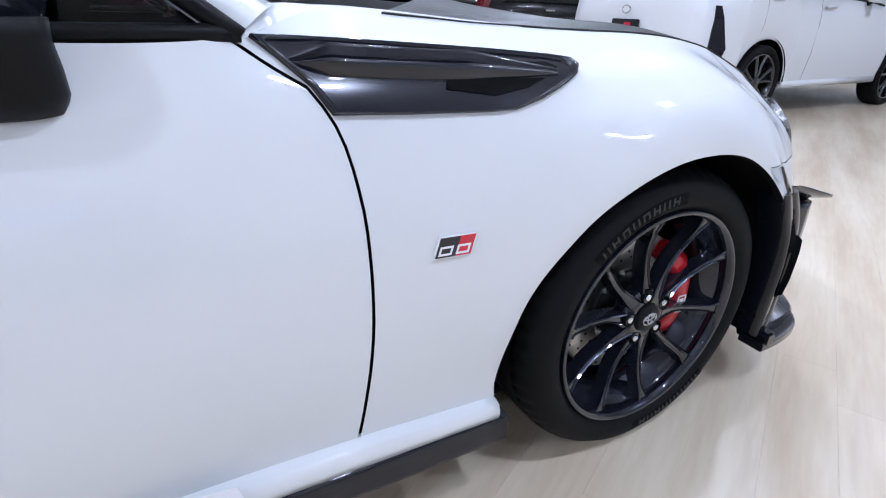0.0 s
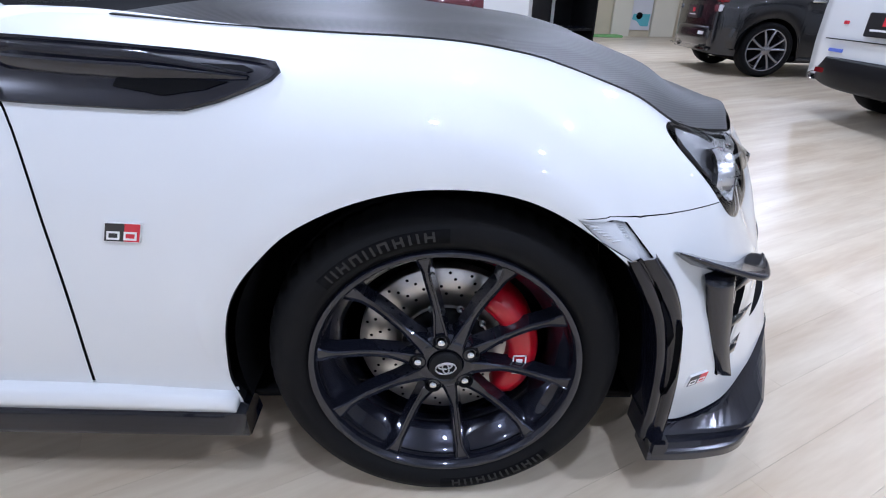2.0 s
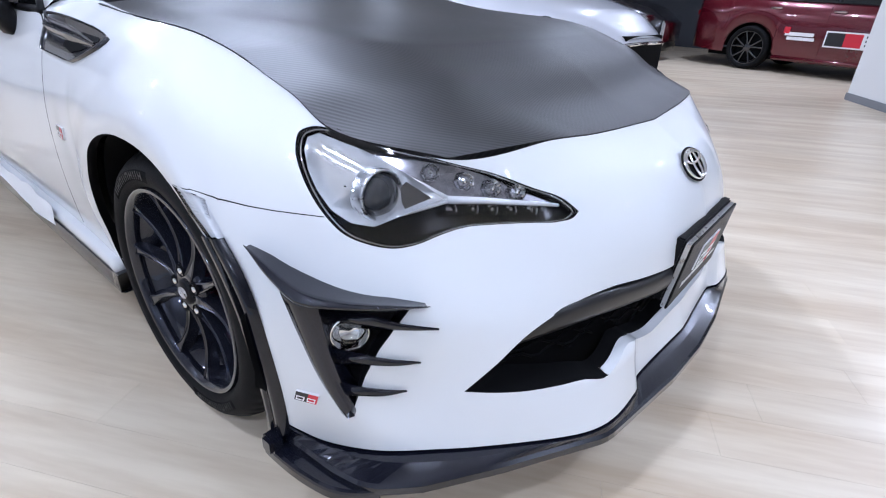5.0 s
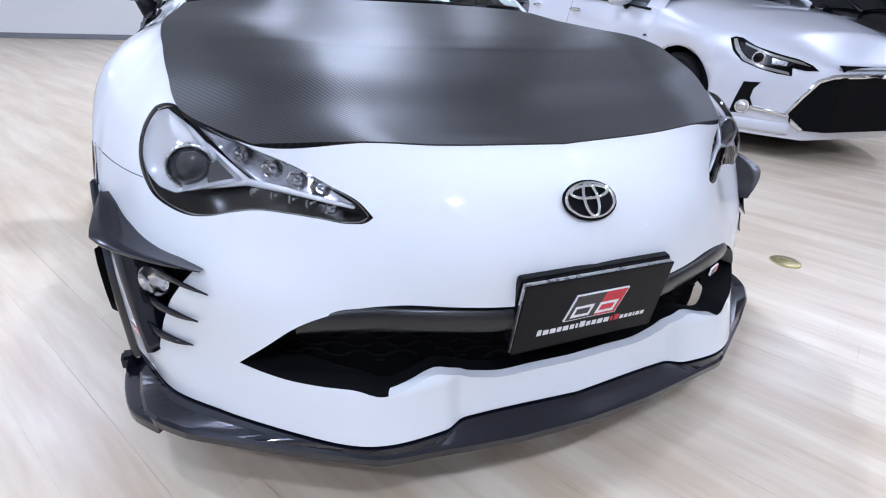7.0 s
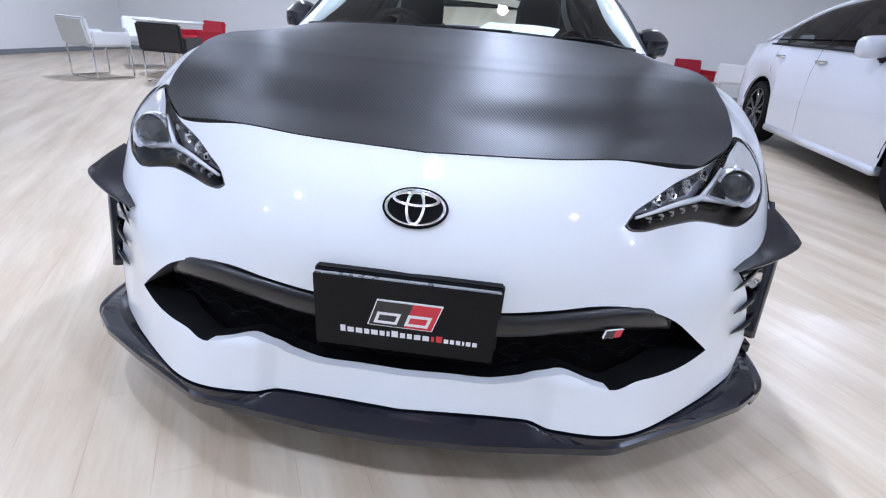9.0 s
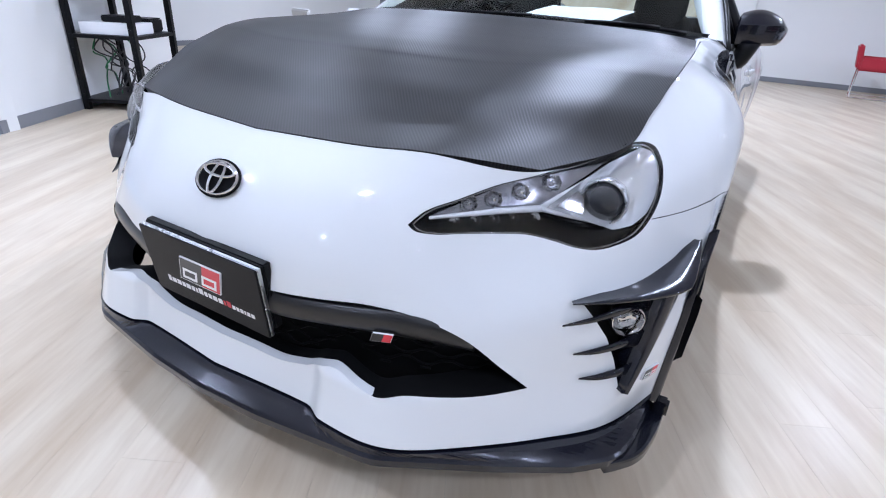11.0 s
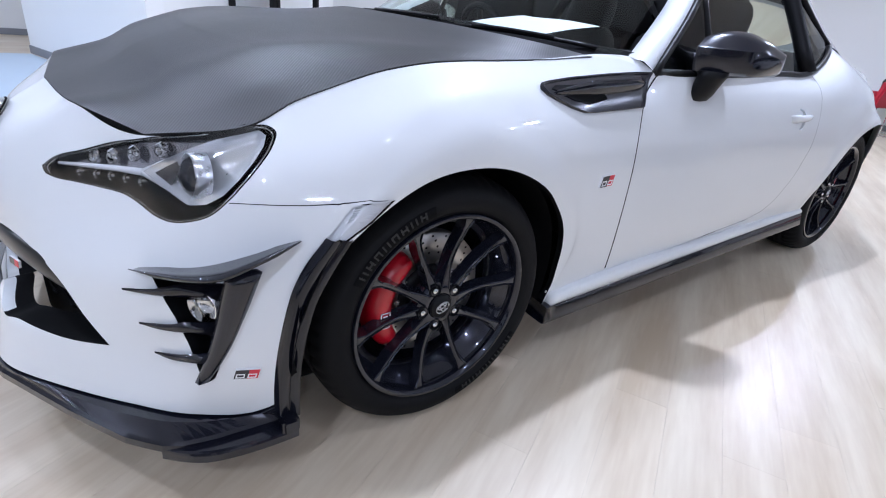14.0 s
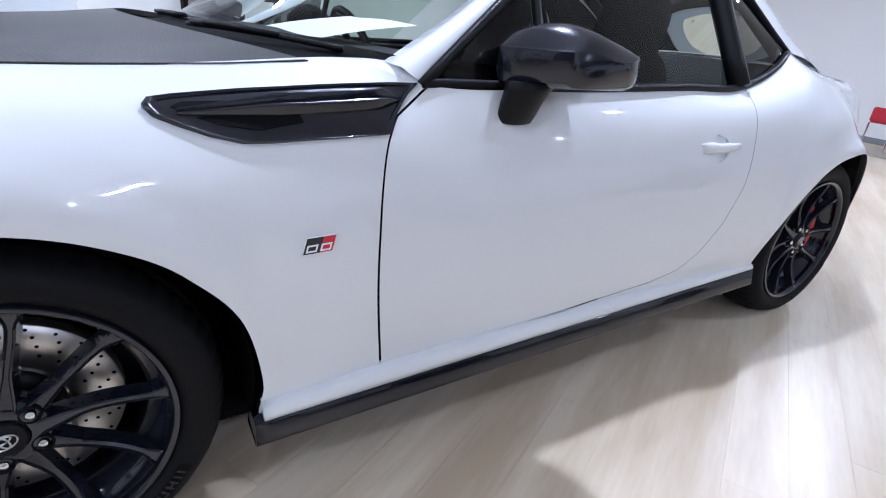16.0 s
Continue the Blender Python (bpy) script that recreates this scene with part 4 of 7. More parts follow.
for s, par in zip((1, -1), marks):
    bm = bmesh.new()
    marker_ribs(bm)
    if s < 0:
        other_side(bm)
    part("marker_ribs", bm, WHITE_PLASTIC, par)

# vent trims behind the front wheels
vents = [mesh_object("fender_vent", net_mesh("fender_vent", NETS["vent"], side, 0.003), FLAKE_BLACK, car, "gloss black fender vent trim with two slots") for side in ("left", "right")]
vp = OUT["vent"]
VP, VN = skin(vp[:, 0], vp[:, 1]), skin_normal(vp[:, 0], vp[:, 1])
for s, par in zip((1, -1), vents):
    bm = bmesh.new()
    c = VP.mean(axis=0)
    sheet(bm, [r.tolist() for r in (VP - VN * .001, VP + VN * .008, VP + VN * .009 + (c - VP) * .03, VP + VN * .001 + (c - VP) * .07)], close=True)
    if s < 0:
        other_side(bm)
    part("vent_rim", bm, FLAKE_BLACK, par)
    bm = bmesh.new()
    uv = on_skin(smooth_line([(.822, .300, .832), (.815, .40, .836), (.809, .52, .841), (.803, .62, .846), (.796, .70, .852)], 24))
    P, N = skin(uv[:, 0], uv[:, 1]), skin_normal(uv[:, 0], uv[:, 1])
    up = np.array([0, 0, 1.0])
    rows = []
    for i in range(24):
        w = 1.5 * (.30 + .70 * min(1, i / 9))
        if i > 20:
            w *= 1 - .28 * (i - 20)
        rows.append([P[i] + up * .018 * w, P[i] + N[i] * .009 * w + up * .014 * w, P[i] + N[i] * .011 * w + up * .010 * w, P[i] + N[i] * .005 * w + up * .004 * w, P[i] + N[i] * .006 * w, P[i] + N[i] * .019 * w - up * .004 * w, P[i] + N[i] * .020 * w - up * .008 * w, P[i] + N[i] * .010 * w - up * .016 * w, P[i] - up * .020 * w])
    sheet(bm, [[tuple(p) for p in r] for r in rows])
    bmesh.ops.recalc_face_normals(bm, faces=bm.faces)
    if s < 0:
        other_side(bm)
    part("vent_blade", bm, FLAKE_BLACK, par)
# lifted black patches stand in for the shade inside the two slots
patch_parts("vent_slot", [(.815, .292, .842), (.805, .31, .847), (.800, .43, .852), (.808, .435, .845), (.816, .36, .841), (.819, .31, .838)], 0.0045, MATT_BLACK, vents, "matt black patch for the shaded vent slot", .008)
patch_parts("vent_slot", [(.826, .325, .826), (.823, .39, .828), (.822, .49, .830), (.829, .495, .818), (.836, .42, .806), (.832, .36, .814)], 0.0045, MATT_BLACK, vents, "matt black patch for the shaded vent slot", .008)

# fog lamp pockets, canards and fins
pockets = [mesh_object("fog_pocket", net_mesh("fog_pocket", NETS["fog"], side, -0.055), SATIN_BLACK, car, "black fog lamp pocket with fins and canard") for side in ("left", "right")]
wall_parts("pocket_wall", OUT["fog"], 0.056, SATIN_BLACK, pockets)
IN_LINE = smooth_line([(.722, -.618, .500), (.79, -.545, .512), (.855, -.455, .548), (.884, -.372, .582)], 16)
TIP_LINE = smooth_line([(.716, -.625, .504), (.80, -.582, .520), (.872, -.535, .538), (.893, -.515, .545), (.897, -.46, .560), (.888, -.366, .588)], 16)
def canard(bm):
    rows = []
    for i in range(16):
        a, b = np.array(IN_LINE[i]), np.array(TIP_LINE[i])
        m = a * .5 + b * .5
        k = min(1, (i + .2) / 3, (15 - i + .3) / 2)
        rows.append([a + np.array([-.012, .01, .006 * k]), m + [0, 0, .004 * k], b + [0, 0, .003 * k], b + [.0015, -.0015, 0], b + [0, 0, -.005 * k], m + [0, 0, -.009 * k], a + np.array([-.012, .01, -.014 * k])])
    sheet(bm, [[tuple(p) for p in r] for r in rows])
def strut(bm):
    rows = []
    A = smooth_line([(.865, -.470, .530), (.858, -.492, .45), (.848, -.515, .37), (.834, -.545, .300)], 14)
    for i, p in enumerate(A):
        w = .031 * (1 - .55 * i / 13)
        t = np.array([.58, .81, 0])
        o = np.array([.75, -.66, 0])
        rows.append([p + t * w - o * .02, p + t * w * .9 + o * .001, p + o * .012, p - t * w * .8 + o * .004, p - t * w - o * .06])
    vs = sheet(bm, [[tuple(q) for q in r] for r in rows])
    bm.faces.new(vs[-1])
    bm.faces.new(vs[0][::-1])
def fin(tip, base_a, base_b, thick):
    def make(bm):
        t, a, b = (np.array(q) for q in (tip, base_a, base_b))
        rows = []
        for i in range(8):
            k = i / 7
            o, n = a + (t - a) * k ** .9, b + (t - b) * k
            sag = np.array([0, 0, -.006 * math.sin(math.pi * k)])
            h = np.array([0, 0, thick * 1.2 * (1 - .88 * k)])
            rows.append([o + sag + h, n + sag + h * .8, n + sag - h * .3, o + sag - h])
        vs = sheet(bm, [[tuple(q) for q in r] for r in rows], close=True)
        bm.faces.new(vs[0][::-1])
        bm.faces.new(vs[-1])
    return make
for kind_name, make, mat, label in (("canard", canard, FLAKE_BLACK, "gloss black canard wing"), ("strut", strut, FLAKE_BLACK, "gloss black strut"),
                                    ("fin", fin((.709, -.640, .462), (.850, -.478, .487), (.790, -.560, .480), .015), GLOSS_BLACK, "pointed black fin"),
                                    ("fin", fin((.735, -.624, .398), (.848, -.495, .412), (.805, -.562, .408), .015), GLOSS_BLACK, "pointed black fin"),
                                    ("fin", fin((.752, -.608, .336), (.842, -.515, .346), (.815, -.562, .344), .014), GLOSS_BLACK, "pointed black fin")):
    for ob, par in zip(side_part(kind_name, make, mat, None, label), pockets):
        ob.parent = par
for s, par in zip((1, -1), pockets):
    bm = bmesh.new()
    way = Vector((.55, -.83, .05)).normalized()
    mm = Matrix.Translation((.806, -.524, .447)) @ way.to_track_quat("Z", "Y").to_matrix().to_4x4()
    lathe(bm, [(.034, -.03), (.034, .004), (.031, .005), (.025, -.014), (.010, -.022), (.0001, -.02)], 28, "Z")
    for v in bm.verts:
        v.co = mm @ v.co
    if s < 0:
        other_side(bm)
    part("fog_lamp", bm, CHROME, par, "round fog lamp with chrome bowl")
    bm = bmesh.new()
    lathe(bm, [(.0315, .005), (.022, .010), (.0001, .012)], 24, "Z")
    for v in bm.verts:
        v.co = mm @ v.co
    if s < 0:
        other_side(bm)
    part("fog_lens", bm, CLEAR_LENS, par, "clear fog lamp lens")

# black lip on the front edge of the wheel arch, and the splitter's end plates
LIP_OUT = smooth_line([(0, -.318, .590), (0, -.358, .538), (0, -.381, .493), (0, -.396, .441), (0, -.407, .387), (0, -.415, .329), (0, -.419, .273), (0, -.420, .206)], 26)
LIP_IN = smooth_line([(0, -.277, .584), (0, -.317, .520), (0, -.343, .471), (0, -.359, .418), (0, -.371, .349), (0, -.377, .274), (0, -.378, .225), (0, -.377, .192)], 26)
def arch_lip(bm):
    rows = []
    depth = [max(skin(*on_skin([(.895, p[1], max(p[2], .24))])[0])[0][0] for p in pair) for pair in zip(LIP_OUT, LIP_IN)]
    depth = np.convolve(np.pad(depth, 4, mode="edge"), np.ones(9) / 9, "valid")
    for x, o, q in zip(depth, LIP_OUT, LIP_IN):
        at = lambda t, dx: (x + dx, o[1] + (q[1] - o[1]) * t, o[2] + (q[2] - o[2]) * t)
        rows.append([at(-.14, -.010), at(-.02, .003), at(.10, .007), at(.48, .007), at(.52, .003), at(.60, .003), at(.66, .008), at(.96, .008), at(1.06, .001), at(1.08, -.06)])
    sheet(bm, rows)
    bmesh.ops.recalc_face_normals(bm, faces=bm.faces)
side_part("arch_lip", arch_lip, GLOSS_BLACK, car, "gloss black wheel arch lip")
def end_blade(bm):
    line = smooth_line([(.842, -.630, 0), (.868, -.602, 0), (.893, -.562, 0), (.908, -.50, 0), (.914, -.42, 0), (.914, -.388, 0)], 26)
    rows = []
    for i, p in enumerate(line):
        k = min(1, i / 6)
        d = line[min(i + 1, 25)] - line[max(i - 1, 0)]
        n = np.array([d[1], -d[0], 0]) / np.linalg.norm(d[:2])
        rows.append([tuple(p + n * q + np.array([0, 0, z])) for q, z in ((-.06, .178), (-.004, .178), (.002 * k, .1765), (.004 * k, .172), (.004 * k, .156), (.001, .153), (-.06, .153))])
    vs = sheet(bm, rows)
    bm.faces.new(vs[-1])
    bm.faces.new(vs[0][::-1])
side_part("splitter_end_blade", end_blade, FLAKE_BLACK, car, "gloss black lower end blade of the splitter", False)
def bracket(bm):
    box(bm, (.892, -.422, .170), (.923, -.386, .208), None, .006)
side_part("splitter_bracket", bracket, GLOSS_BLACK, car, "gloss black splitter bracket", False)

# grille
g = OUT["grille"]
a, b = ring_wall(g, 0.050, lean=0.0)
cen = np.array([0, -.80, .37])
b = a + (cen - a) * np.array([.05, 0, .10]) * np.where(a[:, 2:3] > .37, 1, np.array([1, 0, 0])) + np.array([0, 1, 0]) * (.055 + .05 * ramp(.47, .66, a[:, :1]))
b[:, 0][a[:, 0] < 1e-6] = 0
bm = bmesh.new()
keep = next(i for i in range(5, len(a)) if a[i, 0] < 1e-4) + 1
a, b = a[:keep], b[:keep]
end = [k for k in range(int(np.argmax(a[:, 0])) + 1) if a[k, 0] > .575]
first, last = min(end), max(end)
shelf = next(k for k in range(last, keep) if a[k, 0] < .43)
for lo, hi, nm, mat, t0, t1 in ((0, first, "grille_surround", MATT_BLACK, 0, 1), (first, last, "grille_cheek", WHITE_PAINT, 0, 1), (last, shelf, "grille_surround", MATT_BLACK, 0, 1),
                                (shelf, keep - 1, "grille_shelf", WHITE_PAINT, 0, .4), (shelf, keep - 1, "grille_surround", MATT_BLACK, .4, 1)):
    p, q = a[lo:hi + 1], b[lo:hi + 1]
    p, q = p + (q - p) * t0, p + (q - p) * t1
    sheet(bm, [[tuple(v) for v in r] for r in (p, p + (q - p) * .15 + (p - cen) * np.array([.004, 0, .01]) * (1 - t0), q)])
    for s in (1, -1):
        half_part = bm.copy()
        if s < 0:
            other_side(half_part)
        part(nm, half_part, mat, car)
    bm.clear()
bm.free()
bm = bmesh.new()
def grille_back(x):
    return float(np.interp(abs(x), [0, .2, .38, .49, .57, .628, .665], [-.800, -.792, -.750, -.712, -.668, -.625, -.595]))
xs = np.linspace(-.655, .655, 60)
def grille_span(x):
    x = abs(x)
    return float(np.interp(x, [0, .44, .52, .59, .673], [.18, .18, .19, .22, .322])), float(np.interp(x, [0, .40, .49, .57, .628, .673], [.50, .485, .455, .415, .367, .325]))
sheet(bm, [[(x, grille_back(x) + .014, grille_span(x)[0] * (1 - t) + grille_span(x)[1] * t) for x in xs] for t in (0, .5, 1)])
grille = part("grille", bm, MATT_BLACK, car, "black honeycomb lower grille")
bm = bmesh.new()
cw, ch = .040, .022
for j in range(9):
    z = .285 + j * ch
    line = []
    for i in range(67):
        x = -.66 + i * cw / 2
        up_down = (1 if (i % 4 in (0, 1)) else -1) * (1 if j % 2 else -1)
        line.append((x, grille_back(x) - .004, z + up_down * ch * .27))
    run = []
    for p in line + [None]:
        if p is not None and abs(p[0]) < .635 and np.interp(abs(p[0]), [0, .19, .24, .308, .374, .47, .59], [.290, .294, .306, .329, .309, .311, .319]) < p[2] < grille_span(p[0])[1] - .006:
            run.append(p)
        else:
            if len(run) > 1:
                tube(bm, run, .0034, 4)
            run = []
tagged(part("grille_mesh", bm, MATT_BLACK, grille), kind="stuff")
bm = bmesh.new()
cl = smooth_line([(0, -.846, .430), (.2, -.838, .427), (.32, -.810, .433), (.44, -.772, .436), (.505, -.742, .427), (.550, -.716, .409), (.566, -.702, .394)], 40)
rows = []
for i, p in enumerate(cl):
    k = 1.04 - .62 * (max(0, i / 39 - .82) / .18) ** 2
    rows.append([tuple(p + np.array([0, -.014 * math.cos(t) * k - .002, .026 * math.sin(t) * k])) for t in np.linspace(-2.2, 2.2, 12)] + [tuple(p + np.array([0, .03, 0]))])
sheet(bm, rows, close=True)
both_sides(bm)
bmesh.ops.remove_doubles(bm, verts=bm.verts, dist=.0004)
bmesh.ops.recalc_face_normals(bm, faces=bm.faces)
part("grille_bar", bm, BAR_BLACK, grille, "satin black upper grille bar")


# badges: plain blocks in black, red and white
def badge(parent, m, w, h, name="badge", glyphs=True):
    """A slanted mark in local xy, facing local z."""
    k = h * .30
    def slab(pname, x0, x1, y0, y1, z0, z1, mat, par):
        bm = bmesh.new()
        s = lambda x, y: x + k * (y / h)
        prism(bm, [(s(x0, y0), y0), (s(x1, y0), y0), (s(x1, y1), y1), (s(x0, y1), y1)], m @ Matrix.Translation((0, 0, z0)), z1 - z0)
        return part(pname, bm, mat, par, "", False)
    base = slab(name, -w / 2, w / 2, -h / 2, h / 2, -.002, .0025, WHITE_MARK, parent)
    base["label"] = "white, black and red slanted badge"
    e = h * .035
    slab("black_field", -w / 2 + e, w * .06, -h / 2 + e, h / 2 - e, .0025, .0031, BLACK_MARK, base)
    slab("red_field", w * .06, w / 2 - e, -h / 2 + e, h / 2 - e, .0025, .0031, RED_MARK, base)
    if glyphs:
        y0, y1, b = -h * .38, h * .06, h * .10
        for x0 in (-w * .42, w * .05):
            x1 = x0 + w * .36
            for q in ((x0, x1, y1 - b, y1), (x0, x1, y0, y0 + b), (x0, x0 + b, y0 + b, y1 - b), (x1 - b, x1, y0 + b, y1 - b)):
                slab("mark_bar", *q, .0031, .0036, WHITE_MARK, base)
    return base


def on_body(p, ahead, s=1, lift=.002):
    """A frame on the skin: local z out, local x along 'ahead'."""
    k = on_skin([p])[0]
    q, n = Vector(skin(*k)[0]), Vector(skin_normal(*k)[0])
    if s < 0:
        q.x, n.x = -q.x, -n.x
    x = Vector(ahead)
    x = (x - n * x.dot(n)).normalized()
    y = n.cross(x)
    m = Matrix((x, y, n)).transposed().to_4x4()
    m.translation = q + n * lift
    return m


for s in (1, -1):
    badge(car, on_body((.881, .503, .610), (0, s, 0), s), .058, .032, "side_badge")
    badge(car, on_body((.866, -.470, .314), (-.5 * -s * s * 0 + .5 * s * s * 0 + (.45 if s > 0 else .45), .9 * s, 0), s), .046, .022, "corner_badge")
badge(grille, Matrix.Translation((.418, -.803, .414)) @ Matrix.Rotation(radians(-22), 4, "Z").inverted() @ Matrix.Rotation(math.pi / 2, 4, "X"), .040, .018, "grille_badge", False)

# nose emblem
m = on_body((0, -.797, .635), (1, 0, 0), 1, .0)
bm = bmesh.new()
prof = [(1.0, -.002), (.99, .006), (.94, .009), (.88, .006), (.87, .001)]
sheet(bm, [[m @ Vector((.060 * r * math.cos(t), .0385 * r * math.sin(t), h)) for t in np.linspace(0, 2 * math.pi, 48, endpoint=False)] for r, h in prof], close=True)
emblem = part("nose_emblem", bm, CHROME, car, "chrome oval nose emblem on black ground")
bm = bmesh.new()
bm.faces.new([bm.verts.new(m @ Vector((.058 * math.cos(t), .037 * math.sin(t), .002))) for t in np.linspace(0, 2 * math.pi, 48, endpoint=False)])
part("emblem_ground", bm, MATT_BLACK, emblem, "black ground")
bm = bmesh.new()
tube(bm, [m @ Vector((.0615 * math.cos(t), .040 * math.sin(t), .002)) for t in np.linspace(0, 2 * math.pi, 48, endpoint=False)], .0026, 6, True)
part("emblem_edge", bm, MATT_BLACK, emblem, "black outer edge")
for rx, ry, cy in ((.016, .0345, 0), (.043, .013, .016)):
    bm = bmesh.new()
    tube(bm, [m @ Vector((rx * math.cos(t), cy + ry * math.sin(t), .006)) for t in np.linspace(0, 2 * math.pi, 32, endpoint=False)], .0038, 6, True)
    part("emblem_ring", bm, CHROME, emblem)

# display plate
plate_m = Matrix.Translation((0.001, -.868, .431)) @ Matrix.Rotation(radians(90 + 7.0), 4, "X") @ Matrix.Rotation(radians(-0.6), 4, "Z")
bm = bmesh.new()
box(bm, (-.179, -.084, -.012), (.179, .084, -.002), plate_m, .002)
plate = part("display_plate", bm, SILVER, car, "black display plate with a slanted red and black mark", False)
bm = bmesh.new()
box(bm, (-.179, -.084, -.002), (.179, .084, .003), plate_m, .0015)
part("plate_face", bm, SATIN_BLACK, plate, "black plate face", False)
bm = bmesh.new()
box(bm, (-.180, -.070, -.034), (.184, .089, -.0125), plate_m, .004)
part("plate_bracket", bm, SATIN_BLACK, plate, "black plate bracket", False)
badge(plate, plate_m @ Matrix.Translation((0, .012, .004)), .128, .062, "plate_mark")
xx = -.128
for k, wd in enumerate((.010, .013, .013, .010, .013, .010, .006, .013, .010, .010, .013, .013, .006)):
    bm = bmesh.new()
    box(bm, (xx, -.046, .003), (xx + wd, -.034 if k not in (0, 7) else -.031, .0036), plate_m)
    part("writing_bar", bm, WHITE_MARK if k != 12 else RED_MARK, plate, "", False)
    xx += wd + .004
for k, wd in enumerate((.012, .009, .008, .009, .004, .009, .009)):
    bm = bmesh.new()
    box(bm, (xx, -.046, .003), (xx + wd, -.036 if k else -.031, .0036), plate_m)
    part("writing_bar", bm, WHITE_MARK if k else RED_MARK, plate, "", False)
    xx += wd + .0035

# door mirrors
def mirror_profile(t):
    """The shell cut across the car at t (0 at the door, 1 at the tip): ring of (y, z), with a crease where the cap meets the lower shell."""
    y0, y1 = .915 + .115 * t ** 1.4, 1.125 + .075 * t
    zb, zm, zt = .884 + .016 * t, .968 + .004 * t, 1.020 - .034 * (2 * t - .75) ** 2
    ring = [(y0 + .030, zb), (y0 + .008, zb + .010), (y0, zb + .034), (y0 + .002, zm - .004), (y0 + .008, zm)]
    ring += [(y0 + .008 + (y1 - y0 - .016) * k, zm + (zt - zm) * math.sin(math.pi * k ** .8) ** .8) for k in (.12, .28, .45, .62, .80, .93)]
    ring += [(y1 - .004, zm), (y1, zm - .012), (y1 + .004, zb + .03), (y1 - .004, zb + .008), (y1 - .025, zb)]
    return ring
def mirror_shell(bm):
    rows = []
    for i in range(22):
        t = i / 21
        e = (1 - (1 - min(1, t / .06)) ** 2) ** .5 * .18 + .82 if t < .06 else (1 - max(0, (t - .80) / .20) ** 2.6 * .75)
        ring = mirror_profile(t)
        yc, zc = sum(p[0] for p in ring) / len(ring), .952
        rows.append([(.786 + .172 * t, yc + (p[0] - yc) * e, zc + (p[1] - zc) * e) for p in ring])
    vs = sheet(bm, rows, close=True)
    bm.faces.new(vs[0][::-1])
    bm.faces.new(vs[-1])
def mirror_stalk(bm):
    P = [(.812, .968, .806), (.818, .966, .811), (.826, .964, .830), (.832, .966, .855), (.838, .972, .880), (.842, .978, .900)]
    rows = []
    for p, (wy, wx) in zip(P, ((.030, .014), (.042, .024), (.048, .030), (.050, .034), (.054, .038), (.062, .042))):
        rows.append([(p[0] + wx * math.cos(a), p[1] + wy * math.sin(a), p[2]) for a in np.linspace(0, 2 * math.pi, 20, endpoint=False)])
    vs = sheet(bm, rows, close=True)
    bm.faces.new(vs[0][::-1])
    bm.faces.new(vs[-1])
def mirror_glass(bm):
    bm.faces.new([bm.verts.new((.868 + .062 * math.cos(a), 1.172 + .022 * math.cos(a), .935 + .036 * math.sin(a))) for a in np.linspace(0, 2 * math.pi, 32, endpoint=False)])
shells = side_part("door_mirror", mirror_shell, FLAKE_BLACK, car, "gloss black door mirror")
for ob in shells:
    ob.modifiers.new("edge", "EDGE_SPLIT").split_angle = radians(38)
for nm, mk, mt, lb in (("mirror_stalk", mirror_stalk, SATIN_BLACK, "black mirror stalk"), ("mirror_glass", mirror_glass, CHROME, "mirror glass")):
    for ob, par in zip(side_part(nm, mk, mt, None, lb), shells):
        ob.parent = par

# door handles
def handle(bm):
    rows = []
    for i in range(13):
        t = i / 12
        y = 1.615 + .180 * t
        o = .022 * math.sin(math.pi * t) ** .5
        h = .014 * (.6 + .4 * math.sin(math.pi * t)) + .005 * (t < .3)
        x = .862 + .010 * t
        rows.append([(x + o * math.cos(a) * .5 + o * .55, y, .740 + .004 * t + h * math.sin(a)) for a in np.linspace(0, 2 * math.pi, 10, endpoint=False)])
    sheet(bm, rows, close=True)
side_part("door_handle", handle, WHITE_PAINT, car, "white door handle")
bowls = [mesh_object("handle_recess", net_mesh("handle_recess", NETS["bowl"], side, -0.009), WHITE_PAINT, car) for side in ("left", "right")]
wall_parts("recess_wall", OUT["bowl"], 0.0095, WHITE_PAINT, bowls, lean=0.0)

# ---- glasshouse ----
SCREEN_BASE = smooth_line([(-.735, .700, .915), (-.62, .600, .926), (-.434, .490, .936), (-.2, .415, .945), (0, .395, .948), (.2, .415, .945), (.434, .490, .936), (.62, .600, .926), (.735, .700, .915)], 41)
SCREEN_TOP = smooth_line([(-.585, 1.10, 1.165), (-.53, 1.06, 1.215), (-.36, 1.00, 1.260), (0, .965, 1.285), (.36, 1.00, 1.260), (.53, 1.06, 1.215), (.585, 1.10, 1.165)], 41)
def bowed(a, b, n, out):
    """Rows from line a to line b, bowed outwards."""
    rows = []
    for i in range(n):
        t = i / (n - 1)
        rows.append([tuple(p + (q - p) * t + np.array([0, 0, out * math.sin(math.pi * t)])) for p, q in zip(a, b)])
    return rows
bm = bmesh.new()
sheet(bm, bowed(SCREEN_BASE[1:-1], SCREEN_TOP[1:-1], 9, .018))
bmesh.ops.recalc_face_normals(bm, faces=bm.faces)
screen = part("windscreen", bm, WINDOW_GLASS, car, "clear curved windscreen")
screen.visible_shadow = False
PILLAR_IN = smooth_line([(.722, .690, .916), (.62, .958, 1.062), (.575, 1.09, 1.165), (.535, 1.30, 1.255), (.50, 1.60, 1.295), (.48, 1.95, 1.275)], 30)
PILLAR_OUT = smooth_line([(.785, .745, .884), (.722, .943, 1.034), (.662, 1.09, 1.135), (.605, 1.27, 1.218), (.565, 1.57, 1.262), (.545, 1.90, 1.245)], 30)
